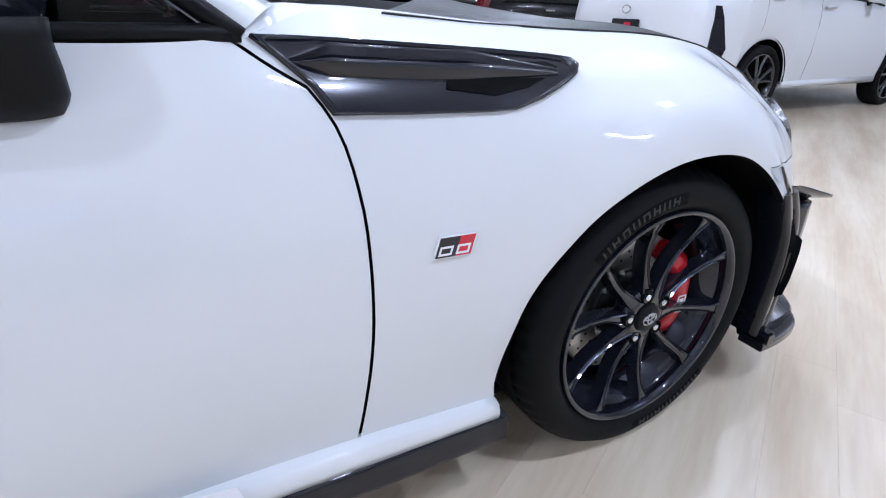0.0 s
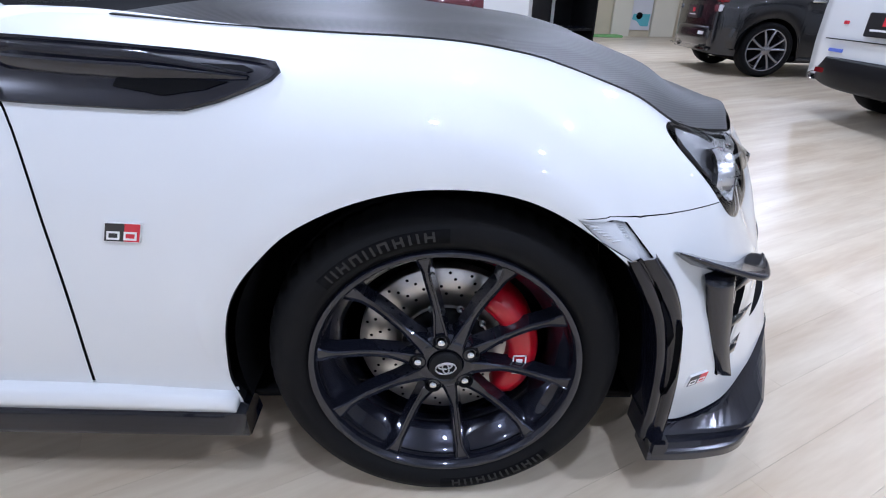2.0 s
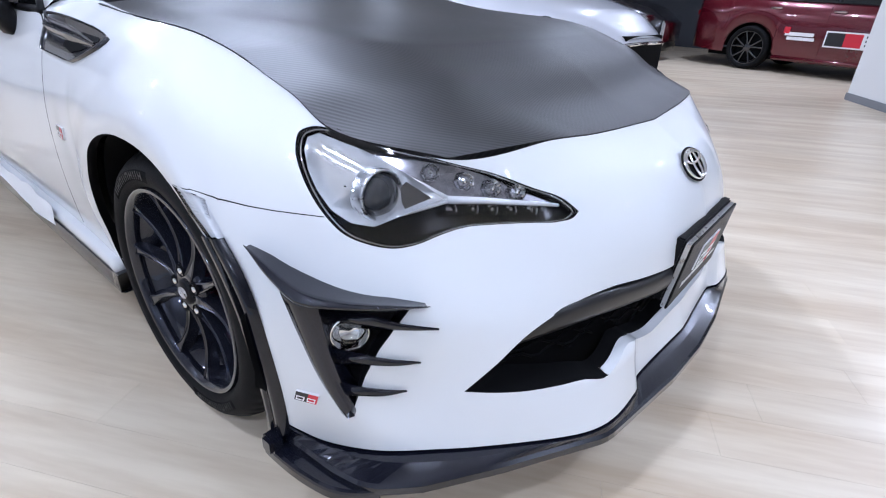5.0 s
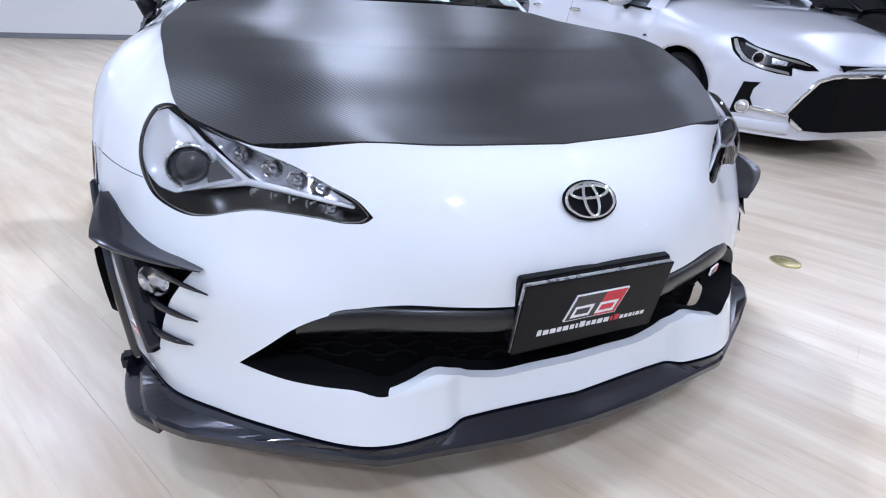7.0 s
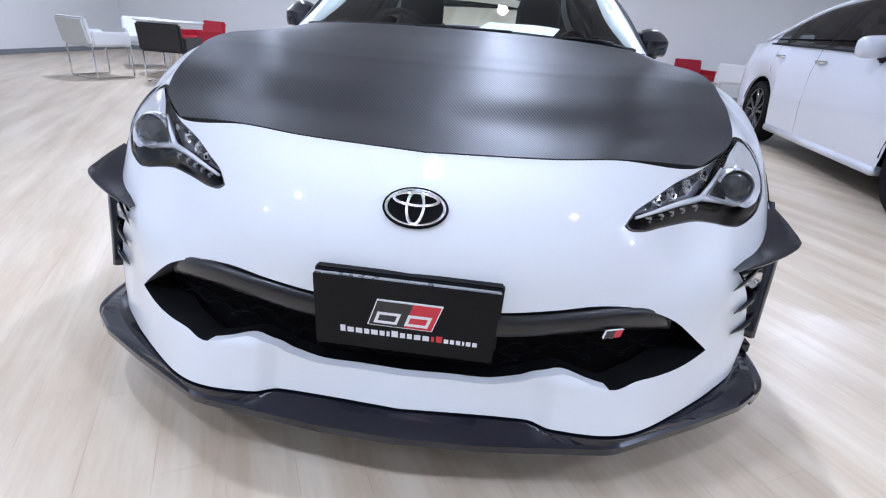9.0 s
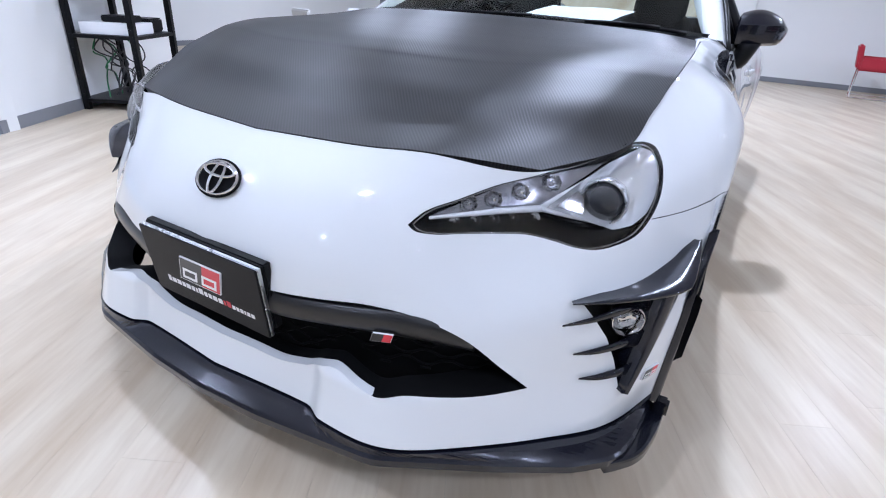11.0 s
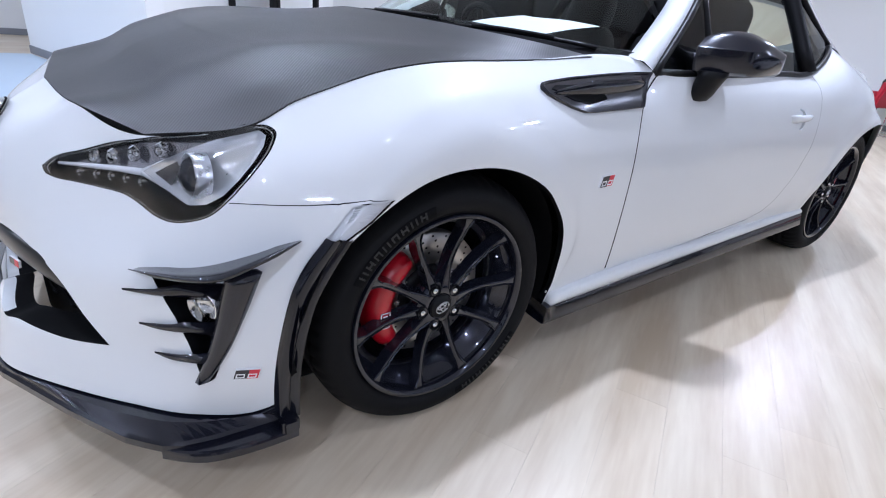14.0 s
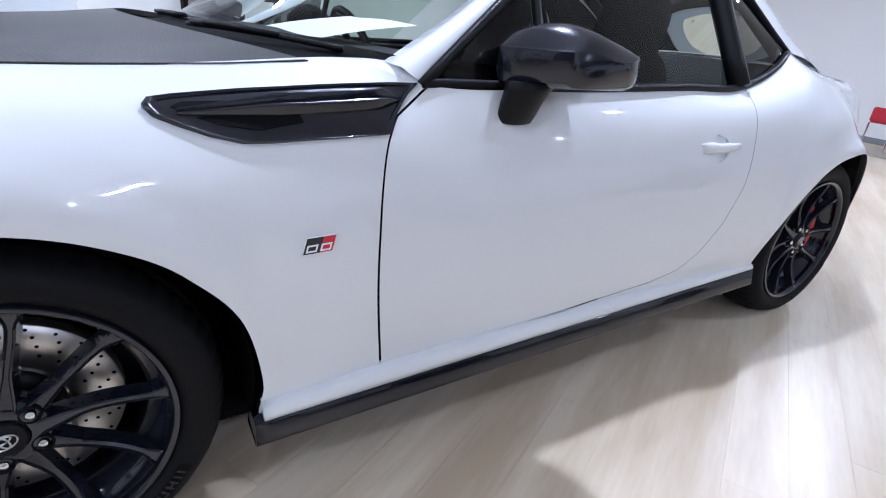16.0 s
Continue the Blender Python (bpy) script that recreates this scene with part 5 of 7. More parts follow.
def pillar(bm):
    rows = []
    for p, q in zip(PILLAR_IN, PILLAR_OUT):
        m = (p + q) / 2 + np.array([.012, -.008, .010])
        rows.append([tuple(p + np.array([-.01, .012, -.02])), tuple(p), tuple(m), tuple(q), tuple(q + np.array([-.02, .012, -.012]))])
    sheet(bm, rows)
side_part("windscreen_pillar", pillar, WHITE_PAINT, car)
bm = bmesh.new()
rows = []
for i, p in enumerate(PILLAR_IN[10:]):
    rows.append([(p[0] * t, p[1] - .12 * (1 - t * t) * (1 - i / 19), p[2] + .045 * (1 - t * t)) for t in np.linspace(-1, 1, 25)])
sheet(bm, rows)
bmesh.ops.recalc_face_normals(bm, faces=bm.faces)
part("roof", bm, WHITE_PAINT, car)
bm = bmesh.new()
sheet(bm, [[(x * .96, y, z - .03) for x, y, z in r] for r in rows])
part("headliner", bm, FABRIC, car, "dark roof lining")
# roof sides behind the door: the white quarter that runs into the tail
QUARTER_TOP = smooth_line([(.545, 1.90, 1.245), (.552, 2.06, 1.205), (.575, 2.18, 1.135), (.615, 2.26, 1.065), (.655, 2.305, 1.012)], 14)
QUARTER_IN = smooth_line([(.48, 1.95, 1.275), (.475, 2.20, 1.235), (.49, 2.42, 1.15), (.52, 2.62, 1.04), (.57, 2.78, .945)], 14)
TAIL_LOW = smooth_line([(.655, 2.305, 1.012), (.635, 2.42, .997), (.612, 2.58, .972), (.60, 2.70, .952), (.585, 2.85, .935)], 14)
side_part("rear_quarter", lambda bm: sheet(bm, [[tuple(p + (q - p) * t + np.array([.012, 0, .012]) * math.sin(math.pi * t)) for t in np.linspace(0, 1, 6)] for p, q in zip(QUARTER_TOP, QUARTER_IN)]), WHITE_PAINT, car)
side_part("tail_shoulder", lambda bm: sheet(bm, [[tuple(p + (q - p) * t) for t in np.linspace(0, 1, 6)] for p, q in zip(TAIL_LOW, QUARTER_IN[7] + (QUARTER_IN[-1] - QUARTER_IN[7]) * np.linspace(0, 1, 14)[:, None])]), WHITE_PAINT, car)
bm = bmesh.new()
sheet(bm, [[(p[0] * t, p[1] + .03 * (1 - t * t), p[2] + .03 * (1 - t * t)) for t in np.linspace(-1, 1, 21)] for p in QUARTER_IN])
part("rear_window", bm, DARK_GLASS, car, "dark rear window").visible_shadow = False
bm = bmesh.new()
TE = [(.585, 2.80, .940), (.58, 2.9, .932), (.57, 3.05, .922), (.40, 3.19, .925)]
sheet(bm, [[(p[0] * t, p[1] + .05 * (1 - t * t), p[2] + .03 * (1 - t * t)) for t in np.linspace(-1, 1, 21)] for p in smooth_line(TE, 12)])
part("boot_lid", bm, WHITE_PAINT, car)
# side glass
BELT = smooth_line([(.785, .745, .884), (.79, 1.12, .884), (.778, 1.6, .894), (.765, 1.90, .901), (.735, 2.08, .942), (.70, 2.2, .980), (.655, 2.305, 1.012)], 46)
RAIL = np.vstack([PILLAR_OUT, QUARTER_TOP[1:]])
def rail_at(y):
    return np.array([np.interp(y, RAIL[:, 1], RAIL[:, 0]), y, np.interp(y, RAIL[:, 1], RAIL[:, 2])])
def side_glass(y0, y1):
    def make(bm):
        rows = []
        for y in np.linspace(y0, y1, 22):
            p = np.array([np.interp(y, BELT[:, 1], BELT[:, 0]), y, np.interp(y, BELT[:, 1], BELT[:, 2])])
            q = rail_at(y)
            rows.append([tuple(p + (q - p) * t + np.array([.014, 0, 0]) * math.sin(math.pi * t) - np.array([.012, 0, 0])) for t in np.linspace(0, 1, 8)])
        sheet(bm, rows)
    return make
side_part("quarter_lining", lambda bm: sheet(bm, [[tuple((p + (q - p) * t) * np.array([.93, 1, 1]) - np.array([0, 0, .03])) for t in np.linspace(0, 1, 4)] for p, q in zip(QUARTER_TOP, QUARTER_IN)]), FABRIC, car, "dark rear pillar lining")
for ob in side_part("quarter_window", side_glass(1.91, 2.29), DARK_GLASS, car, "dark quarter window"):
    ob.visible_shadow = False
for ob in side_part("door_window", side_glass(1.07, 1.87), WINDOW_GLASS, car, "clear green-tinted door window"):
    ob.visible_shadow = False
def glass_trim(bm):
    tube(bm, BELT.tolist(), .011, 8)
    tube(bm, (RAIL + np.array([.002, 0, -.004])).tolist(), .012, 8)
    for y in (1.06, 1.88):
        p = np.array([np.interp(y, BELT[:, 1], BELT[:, 0]), y, np.interp(y, BELT[:, 1], BELT[:, 2])])
        tube(bm, [tuple(p + (rail_at(y + .02) - p) * t) for t in np.linspace(0, 1, 5)], .032 if y > 1.5 else .012, 8)
side_part("window_trim", glass_trim, SATIN_BLACK, car, "black window trim")
def sail(bm):
    bm.faces.new([bm.verts.new(p) for p in ((.778, .79, .892), (.782, 1.05, .888), (.690, 1.05, 1.10), (.715, .98, 1.05))])
for ob in side_part("front_quarter_glass", sail, DARK_GLASS, car, "small dark front quarter glass"):
    ob.visible_shadow = False

def corner_fill(bm):
    us = np.linspace(U_KNOTS[13], U_KNOTS[18], 20)
    T = skin(us, us * 0 + V_SPAN)
    I = smooth_line([(.716, .37, .895), (.700, .50, .909), (.690, .60, .916), (.712, .680, .918), (.735, .700, .917)], 20)
    sheet(bm, [[tuple(p + (q - p) * t + np.array([0, 0, .004]) * math.sin(math.pi * t)) for t in np.linspace(0, 1, 5)] for p, q in zip(T, I)])
side_part("cowl_corner", corner_fill, WHITE_PAINT, car)
# cowl, wipers, cabin
bm = bmesh.new()
HR = smooth_line(HOOD_REAR, 41)
sheet(bm, [[tuple(p - np.array([0, .03, .022])) for p in HR], [tuple((p + q) / 2 - np.array([0, 0, .018])) for p, q in zip(HR, SCREEN_BASE)], [tuple(q - np.array([0, 0, .006])) for q in SCREEN_BASE], [tuple(q + np.array([0, .03, .012])) for q in SCREEN_BASE]])
part("cowl", bm, MATT_BLACK, car, "black plastic cowl")
for pts in ([(-.30, .375, .942), (-.05, .392, .948), (.12, .412, .949), (.33, .462, .946)], [(.28, .39, .941), (.42, .440, .944), (.56, .545, .938), (.65, .632, .929)]):
    bm = bmesh.new()
    tube(bm, smooth_line(pts, 12).tolist(), .0065, 6)
    wiper = part("wiper", bm, SATIN_BLACK, car, "black wiper")
    bm = bmesh.new()
    tube(bm, (smooth_line(pts, 8)[1:6] + np.array([.02, -.02, .006])).tolist(), .006, 6)
    part("wiper_arm", bm, SATIN_BLACK, wiper)
bm = bmesh.new()
sheet(bm, [[(x, y0 + .28 * (x / .72) ** 2 * (1 if y0 < .8 else .3), z) for x in np.linspace(-.72, .72, 25)] for y0, z in ((.44, .925), (.60, .918), (.80, .925), (.92, .915), (.96, .86), (.97, .45))])
part("dashboard", bm, FABRIC, car, "dark dashboard")
bm = bmesh.new()
sheet(bm, [[(.02 + .33 * i / 6 + .06 * j / 4, .63 + .24 * j / 4 + .06 * (i / 6) ** 2, .941 - .006 * i / 6 + .050 * j / 4 + .003 * math.sin(i + j)) for i in range(7)] for j in range(5)])
part("paper_sheet", bm, PAPER, car, "white printed sheet on the dashboard")
for s in (1, -1):
    bm = bmesh.new()
    sheet(bm, [[(s * (.74 - .10 * max(0, y - 2.0)), y, z) for z in np.linspace(.22, .872 + .08 * max(0, y - 2.0), 5)] for y in np.linspace(.76, 2.62, 16)])
    part("door_card", bm, FABRIC, car, "black inner door lining")
bm = bmesh.new()
box(bm, (-.78, .9, .20), (.78, 2.7, .26))
box(bm, (-.66, 2.52, .26), (.66, 2.62, .96), None, .02)
box(bm, (-.66, 2.25, .45), (.66, 2.60, .55), None, .03)
part("cabin_floor", bm, FABRIC, car)
for x in (-.36, .36):
    bm = bmesh.new()
    tilt = Matrix.Translation((x, 1.62, .42)) @ Matrix.Rotation(radians(-16), 4, "X")
    for mid, size in (((0, .02, .27), (.22, .085, .33)), ((0, .0, .62), (.135, .065, .155))):
        got = bmesh.ops.create_uvsphere(bm, u_segments=24, v_segments=16, radius=1)["verts"]
        for q in got:
            q.co = tilt @ Vector([c + math.copysign(abs(k) ** .6, k) * e for c, k, e in zip(mid, q.co, size)])
    box(bm, (-.26, -.52, -.05), (.26, .05, .09), Matrix.Translation((x, 1.62, .42)), .04)
    part("seat", bm, FABRIC, car, "black fabric bucket seat")
bm = bmesh.new()
mm = Matrix.Translation((-.36, 1.07, .85)) @ Matrix.Rotation(radians(-66), 4, "X")
tube(bm, [mm @ Vector((.172 * math.cos(t), .172 * math.sin(t), 0)) for t in np.linspace(0, 2 * math.pi, 32, endpoint=False)], .015, 8, True)
for t in (0, math.pi, -math.pi / 2):
    tube(bm, [mm @ Vector((0, 0, -.02)), mm @ Vector((.18 * math.cos(t), .18 * math.sin(t), 0))], .014, 6)
box(bm, (-.06, -.06, -.04), (.06, .06, .0), mm, .01)
part("steering_wheel", bm, SATIN_BLACK, car, "black steering wheel")
bm = bmesh.new()
box(bm, (-.11, 1.02, 1.175), (.11, 1.04, 1.235), None, .008)
part("inner_mirror", bm, SATIN_BLACK, car, "black inner mirror")
bm = bmesh.new()
rows = []
for y in np.linspace(.83, 1.72, 40):
    wave = .004 * math.sin(y * 31) + .006 * math.sin(y * 13)
    low = .236 + .012 * math.sin(y * 9 + 1) + (.012 if y > 1.1 else 0)
    rows.append([(-.8855 - .0015 * math.sin(y * 40), y + .01, .312 + wave), (-.890, y + .004, .285), (-.892 - .002 * math.sin(y * 25), y, .262), (-.8935, y, low)])
sheet(bm, rows)
part("sill_paper", bm, PAPER, car, "white protective paper on the sill")


# ---- the showroom ----
def floor_material(turn=0.0):
    m = material("pale_wood_planks", (0.5, 0.44, 0.38), 0.34, 0.0, 0.0, 0.05, 3.0)
    nt = m.node_tree
    b = nt.nodes["Principled BSDF"]
    place = nt.nodes.new("ShaderNodeNewGeometry")
    info = nt.nodes.new("ShaderNodeNewGeometry" if turn else "ShaderNodeObjectInfo")
    mp = nt.nodes.new("ShaderNodeMapping")
    mp.vector_type = "TEXTURE"
    mp.inputs["Rotation"].default_value = (0, 0, radians(-63))
    mp.inputs["Scale"].default_value = (1 / 0.55, 1 / 4.5, 1.0)
    n = nt.nodes.new("ShaderNodeTexNoise")
    n.inputs["Scale"].default_value, n.inputs["Detail"].default_value, n.inputs["Roughness"].default_value = 1.5, 4, 0.55
    fine = nt.nodes.new("ShaderNodeTexNoise")
    fine.inputs["Scale"].default_value, fine.inputs["Detail"].default_value = 14.0, 6
    nt.links.new(place.outputs["Position"], mp.inputs["Vector"])
    nt.links.new(mp.outputs[0], n.inputs["Vector"])
    nt.links.new(mp.outputs[0], fine.inputs["Vector"])
    mixv = nt.nodes.new("ShaderNodeMix")
    mixv.inputs[0].default_value = 0.18
    nt.links.new(n.outputs[0], mixv.inputs[2])
    nt.links.new(fine.outputs[0], mixv.inputs[3])
    r = nt.nodes.new("ShaderNodeValToRGB")
    r.color_ramp.elements[0].position, r.color_ramp.elements[0].color = 0.36, (0.550, 0.434, 0.302, 1)
    r.color_ramp.elements[1].position, r.color_ramp.elements[1].color = 0.64, (0.730, 0.634, 0.488, 1)
    nt.links.new(mixv.outputs[0], r.inputs[0])
    tone = nt.nodes.new("ShaderNodeMapRange")
    tone.inputs["To Min"].default_value, tone.inputs["To Max"].default_value = 0.97, 1.03
    nt.links.new(info.outputs["Random Per Island" if turn else "Random"], tone.inputs["Value"])
    mul = nt.nodes.new("ShaderNodeMix")
    mul.data_type, mul.blend_type = "RGBA", "MULTIPLY"
    mul.inputs[0].default_value = 1
    nt.links.new(r.outputs[0], mul.inputs[6])
    nt.links.new(tone.outputs[0], mul.inputs[7])
    nt.links.new(mul.outputs[2], b.inputs["Base Color"])
    return m


FLOOR = floor_material()
GROUT = material("floor_joint", (0.52, 0.44, 0.33), 0.6, 0.0, 0.0, 0.1, 9.0)
bm = bmesh.new()
box(bm, (ROOM_X0, ROOM_Y0, -0.1), (ROOM_X1, ROOM_Y1, -0.003))
floor = tagged(part("floor", bm, GROUT, smooth=False), "pale wood-plank showroom floor", "floor", kind="structure")


def wall(name, lo, hi, mat=None, m=None):
    bm = bmesh.new()
    box(bm, lo, hi, m)
    return tagged(part(name, bm, mat or WALL_PAINT, smooth=False), "plain white painted showroom wall", "wall", kind="structure")


wall("wall_west", (ROOM_X0 - .2, ROOM_Y0 - .2, -.1), (ROOM_X0, ROOM_Y1 + .2, ROOM_H))
wall("wall_south", (ROOM_X0, ROOM_Y0 - .2, -.1), (ROOM_X1, ROOM_Y0, ROOM_H))
wall("wall_north", (ROOM_X0, ROOM_Y1, -.1), (0.62, ROOM_Y1 + .2, ROOM_H))
wall("wall_north_2", (0.62, ROOM_Y1 + .12, -.1), (8.0, ROOM_Y1 + .32, ROOM_H))
DARK_WALL = material("dark_grey_wall", (0.045, 0.05, 0.06), 0.6, 0.0, 0.0, 0.06, 2.0)
tagged(wall("wall_north_3", (8.0, ROOM_Y1, -.1), (ROOM_X1, ROOM_Y1 + .2, ROOM_H), DARK_WALL), "dark grey showroom wall")
tagged(wall("wall_east", (ROOM_X1, -1.6, -.1), (ROOM_X1 + .2, ROOM_Y1 + .2, ROOM_H), DARK_WALL), "dark grey showroom wall")
OCHRE = material("warm_stone_wall", (0.55, 0.48, 0.34), 0.6, 0.0, 0.0, 0.12, 2.5)
tagged(wall("wall_east_2", (ROOM_X1, ROOM_Y0 - .2, -.1), (ROOM_X1 + .2, -1.6, ROOM_H), OCHRE), "warm ochre showroom wall")
bm = bmesh.new()
box(bm, (ROOM_X0, ROOM_Y0, ROOM_H), (ROOM_X1, ROOM_Y1 + .4, ROOM_H + .2))
tagged(part("ceiling", bm, CEILING_PAINT, smooth=False), "plain pale grey ceiling", "ceiling", kind="structure")


def skirting(a, b, h=.08):
    a, b = Vector((*a, 0)), Vector((*b, 0))
    bm = bmesh.new()
    d = (b - a)
    m = Matrix.Translation(a) @ Matrix.Rotation(math.atan2(d.y, d.x), 4, "Z")
    box(bm, (0, -.012, 0), (d.length, 0, h), m, .003)
    return tagged(part("baseboard", bm, GREY_TRIM, smooth=False), "grey skirting board along the wall", "skirting", kind="structure")


skirting((ROOM_X0 + .01, ROOM_Y1), (.60, ROOM_Y1))
skirting((.62, ROOM_Y1 + .12), (7.9, ROOM_Y1 + .12))
skirting((ROOM_X0 + .001, ROOM_Y0), (ROOM_X0 + .001, ROOM_Y1 - .02))
# partition with a shelf against it
P0, P1 = Vector((-3.36, .06, 0)), Vector((-4.62, 2.25, 0))
ang = math.atan2((P1 - P0).y, (P1 - P0).x)
PM = Matrix.Translation(P0) @ Matrix.Rotation(ang, 4, "Z")
tagged(wall("partition", (0, 0.0, 0), ((P1 - P0).length, .03, ROOM_H), None, PM), "white partition wall")
Q1 = Vector((-5.9, -.75, 0))
QM = Matrix.Translation(P0) @ Matrix.Rotation(math.atan2((Q1 - P0).y, (Q1 - P0).x), 4, "Z")
tagged(wall("partition_2", (0, -.14, 0), ((Q1 - P0).length, -.001, ROOM_H), None, QM), "white partition wall")
bm = bmesh.new()
box(bm, (0, -.013, 0), ((P1 - P0).length, -.001, .085), PM)
tagged(part("baseboard", bm, GREY_TRIM, smooth=False), "grey skirting board along the partition", "skirting", kind="structure")
bm = bmesh.new()
box(bm, (-.004, .0, 0), ((Q1 - P0).length, .012, .085), QM)
tagged(part("baseboard", bm, GREY_TRIM, smooth=False), "grey skirting board along the partition", "skirting", kind="structure")
BLUE_FLOOR = material("pale_blue_floor", (0.50, 0.60, 0.68), 0.45, 0.0, 0.0, 0.05, 4.0)
bm = bmesh.new()
bm.faces.new([bm.verts.new(p) for p in ((-3.31, .045, .006), (-5.8, -.76, .006), (-5.8, -3.6, .006), (-3.2, -3.6, .006), (-2.75, -.96, .006))][::-1])
bmesh.ops.recalc_face_normals(bm, faces=bm.faces)
tagged(part("blue_floor", bm, BLUE_FLOOR, smooth=False), "pale blue floor area beside the partition", "floor", kind="structure")
# pillar
bm = bmesh.new()
PA, PB = Vector((6.62, -.70, 0)), Vector((5.80, -1.22, 0))
pm = Matrix.Translation(PB) @ Matrix.Rotation(math.atan2((PA - PB).y, (PA - PB).x), 4, "Z")
L = (PA - PB).length
box(bm, (0, -.80, 0), (L, 0, ROOM_H), pm)
tagged(part("pillar", bm, WALL_PAINT, smooth=False), "white square showroom pillar", "pillar", kind="structure")
bm = bmesh.new()
box(bm, (-.01, -.81, 0), (L + .01, .01, .08), pm)
tagged(part("baseboard", bm, GREY_TRIM, smooth=False), "grey skirting board round the pillar", "skirting", kind="structure")

# cream pilasters on the far ochre wall, and a flat stand-in for a car
CREAM = material("cream_wall_paint", (0.66, 0.62, 0.50), 0.6, 0.0, 0.0, 0.04, 2.0)
for y0, y1 in ((-4.88, -4.42), (-6.0, -5.42), (-7.4, -6.9)):
    bm = bmesh.new()
    box(bm, (ROOM_X1 - .12, y0, 0), (ROOM_X1, y1, ROOM_H), None, .01)
    tagged(part("pilaster", bm, CREAM, smooth=False), "cream flat pilaster on the ochre wall", "pilaster", kind="structure")
TURQUOISE = material("turquoise_car_colour", (0.10, 0.42, 0.46), 0.5)
# added panel: a car beyond an opening, drawn flat on the wall
far_car = thing("wall_picture", "flat panel standing in for a turquoise car seen through an opening", "picture", place=Matrix.Translation((ROOM_X1 - .02, -5.15, .50)))
bm = bmesh.new()
box(bm, (-.02, -.25, -.35), (.02, .25, .60), None, .004)
part("panel", bm, material("pale_panel", (.62, .62, .64), .5), far_car, "", False)
bm = bmesh.new()
prism(bm, [(-.22, -.02), (.20, -.02), (.22, .10), (.10, .14), (-.02, .26), (-.20, .26)], Matrix.Translation((-.021, 0, 0)) @ Matrix.Rotation(-math.pi / 2, 4, "Y") @ Matrix.Rotation(math.pi / 2, 4, "Z"), .004)
part("printed_car", bm, TURQUOISE, far_car, "flat turquoise shape of the far car", False)
bm = bmesh.new()
lathe(bm, [(.08, 0), (.08, .004), (.0001, .005)], 20)
part("printed_wheel", bm, MATT_BLACK, far_car, "dark disc for the far car's wheel").matrix_local = Matrix.Translation((-.026, .05, -.02)) @ Matrix.Rotation(math.pi, 4, "Z")
# added slab; its green stands in for a glow at the wall's foot
bm = bmesh.new()
box(bm, (ROOM_X1 - .55, -4.6, .0), (ROOM_X1 - .14, -3.3, .05), None, .01)
mat = material("green_glow_colour", (0.20, 0.45, 0.16), .7, 0, 0, .3, 20.0)
tagged(part("floor_mat", bm, mat, smooth=False), "green slab standing in for a green glow along the ochre wall", "mat")

# floor sockets
BRASS = material("brass_socket_lid", (0.42, 0.36, 0.16), 0.35, 0.9, 0.0, 0.1, 40.0)
sock = thing("floor_socket", "round brass floor socket set in the planks", "socket", place=Matrix.Translation((1.58, -.31, 0)))
bm = bmesh.new()
lathe(bm, [(.062, 0), (.062, .003), (.058, .005), (.0001, .005)], 36, "Z")
part("lid", bm, BRASS, sock)
bm = bmesh.new()
tube(bm, [(.034 * math.cos(t), .034 * math.sin(t), .005) for t in np.linspace(0, 2 * math.pi, 24, endpoint=False)], .0015, 5, True)
part("lid_ring", bm, GROUT, sock)


# ---- other vehicles ----
def simple_wheel(parent, m, r=.33, rim=.24, spokes=5, rim_mat=None, twin=True):
    bm = bmesh.new()
    lathe(bm, [(rim, -.01), (rim + .01, .004), (rim + .04, .014), (r - .025, .008), (r - .004, -.012), (r, -.04), (r, -.17), (r - .02, -.2), (rim, -.19)], 48)
    bmesh.ops.recalc_face_normals(bm, faces=bm.faces)
    wheel = part("wheel", bm, RUBBER, parent, "black tyre on an alloy wheel")
    wheel.matrix_local = m
    bm = bmesh.new()
    lathe(bm, [(rim * .96, -.03), (rim + .002, -.006), (rim - .012, -.002), (rim - .016, -.02), (rim * .86, -.06), (rim * .84, -.17)], 48)
    part("rim", bm, rim_mat, wheel)
    bm = bmesh.new()
    lathe(bm, [(rim * .82, -.10), (.0001, -.10)], 32)
    part("brake", bm, MATT_BLACK, wheel)
    for k in range(spokes):
        for s in ((-1, 1) if twin else (0,)):
            bm = bmesh.new()
            rows = []
            for j in range(7):
                t = j / 6
                rr = .03 + (rim - .045) * t
                a = 2 * math.pi * k / spokes + math.pi / 2 + s * (.16 + .12 * t) * (1 if t > .05 else .5)
                w = .014 if twin else .026 - .008 * t
                c, sn = math.cos(a), math.sin(a)
                x = -.012 + .004 * t
                rows.append([(x + d, rr * c - q * sn, rr * sn + q * c) for q, d in ((-w, -.03), (-w, -.004), (0, 0), (w, -.004), (w, -.03))])
            sheet(bm, rows)
            part("spoke", bm, rim_mat, wheel)
    bm = bmesh.new()
    lathe(bm, [(.06, -.04), (.06, -.014), (.05, -.008), (.0001, -.006)], 24)
    part("hub", bm, rim_mat, wheel)
    return wheel


SURFACE = {}


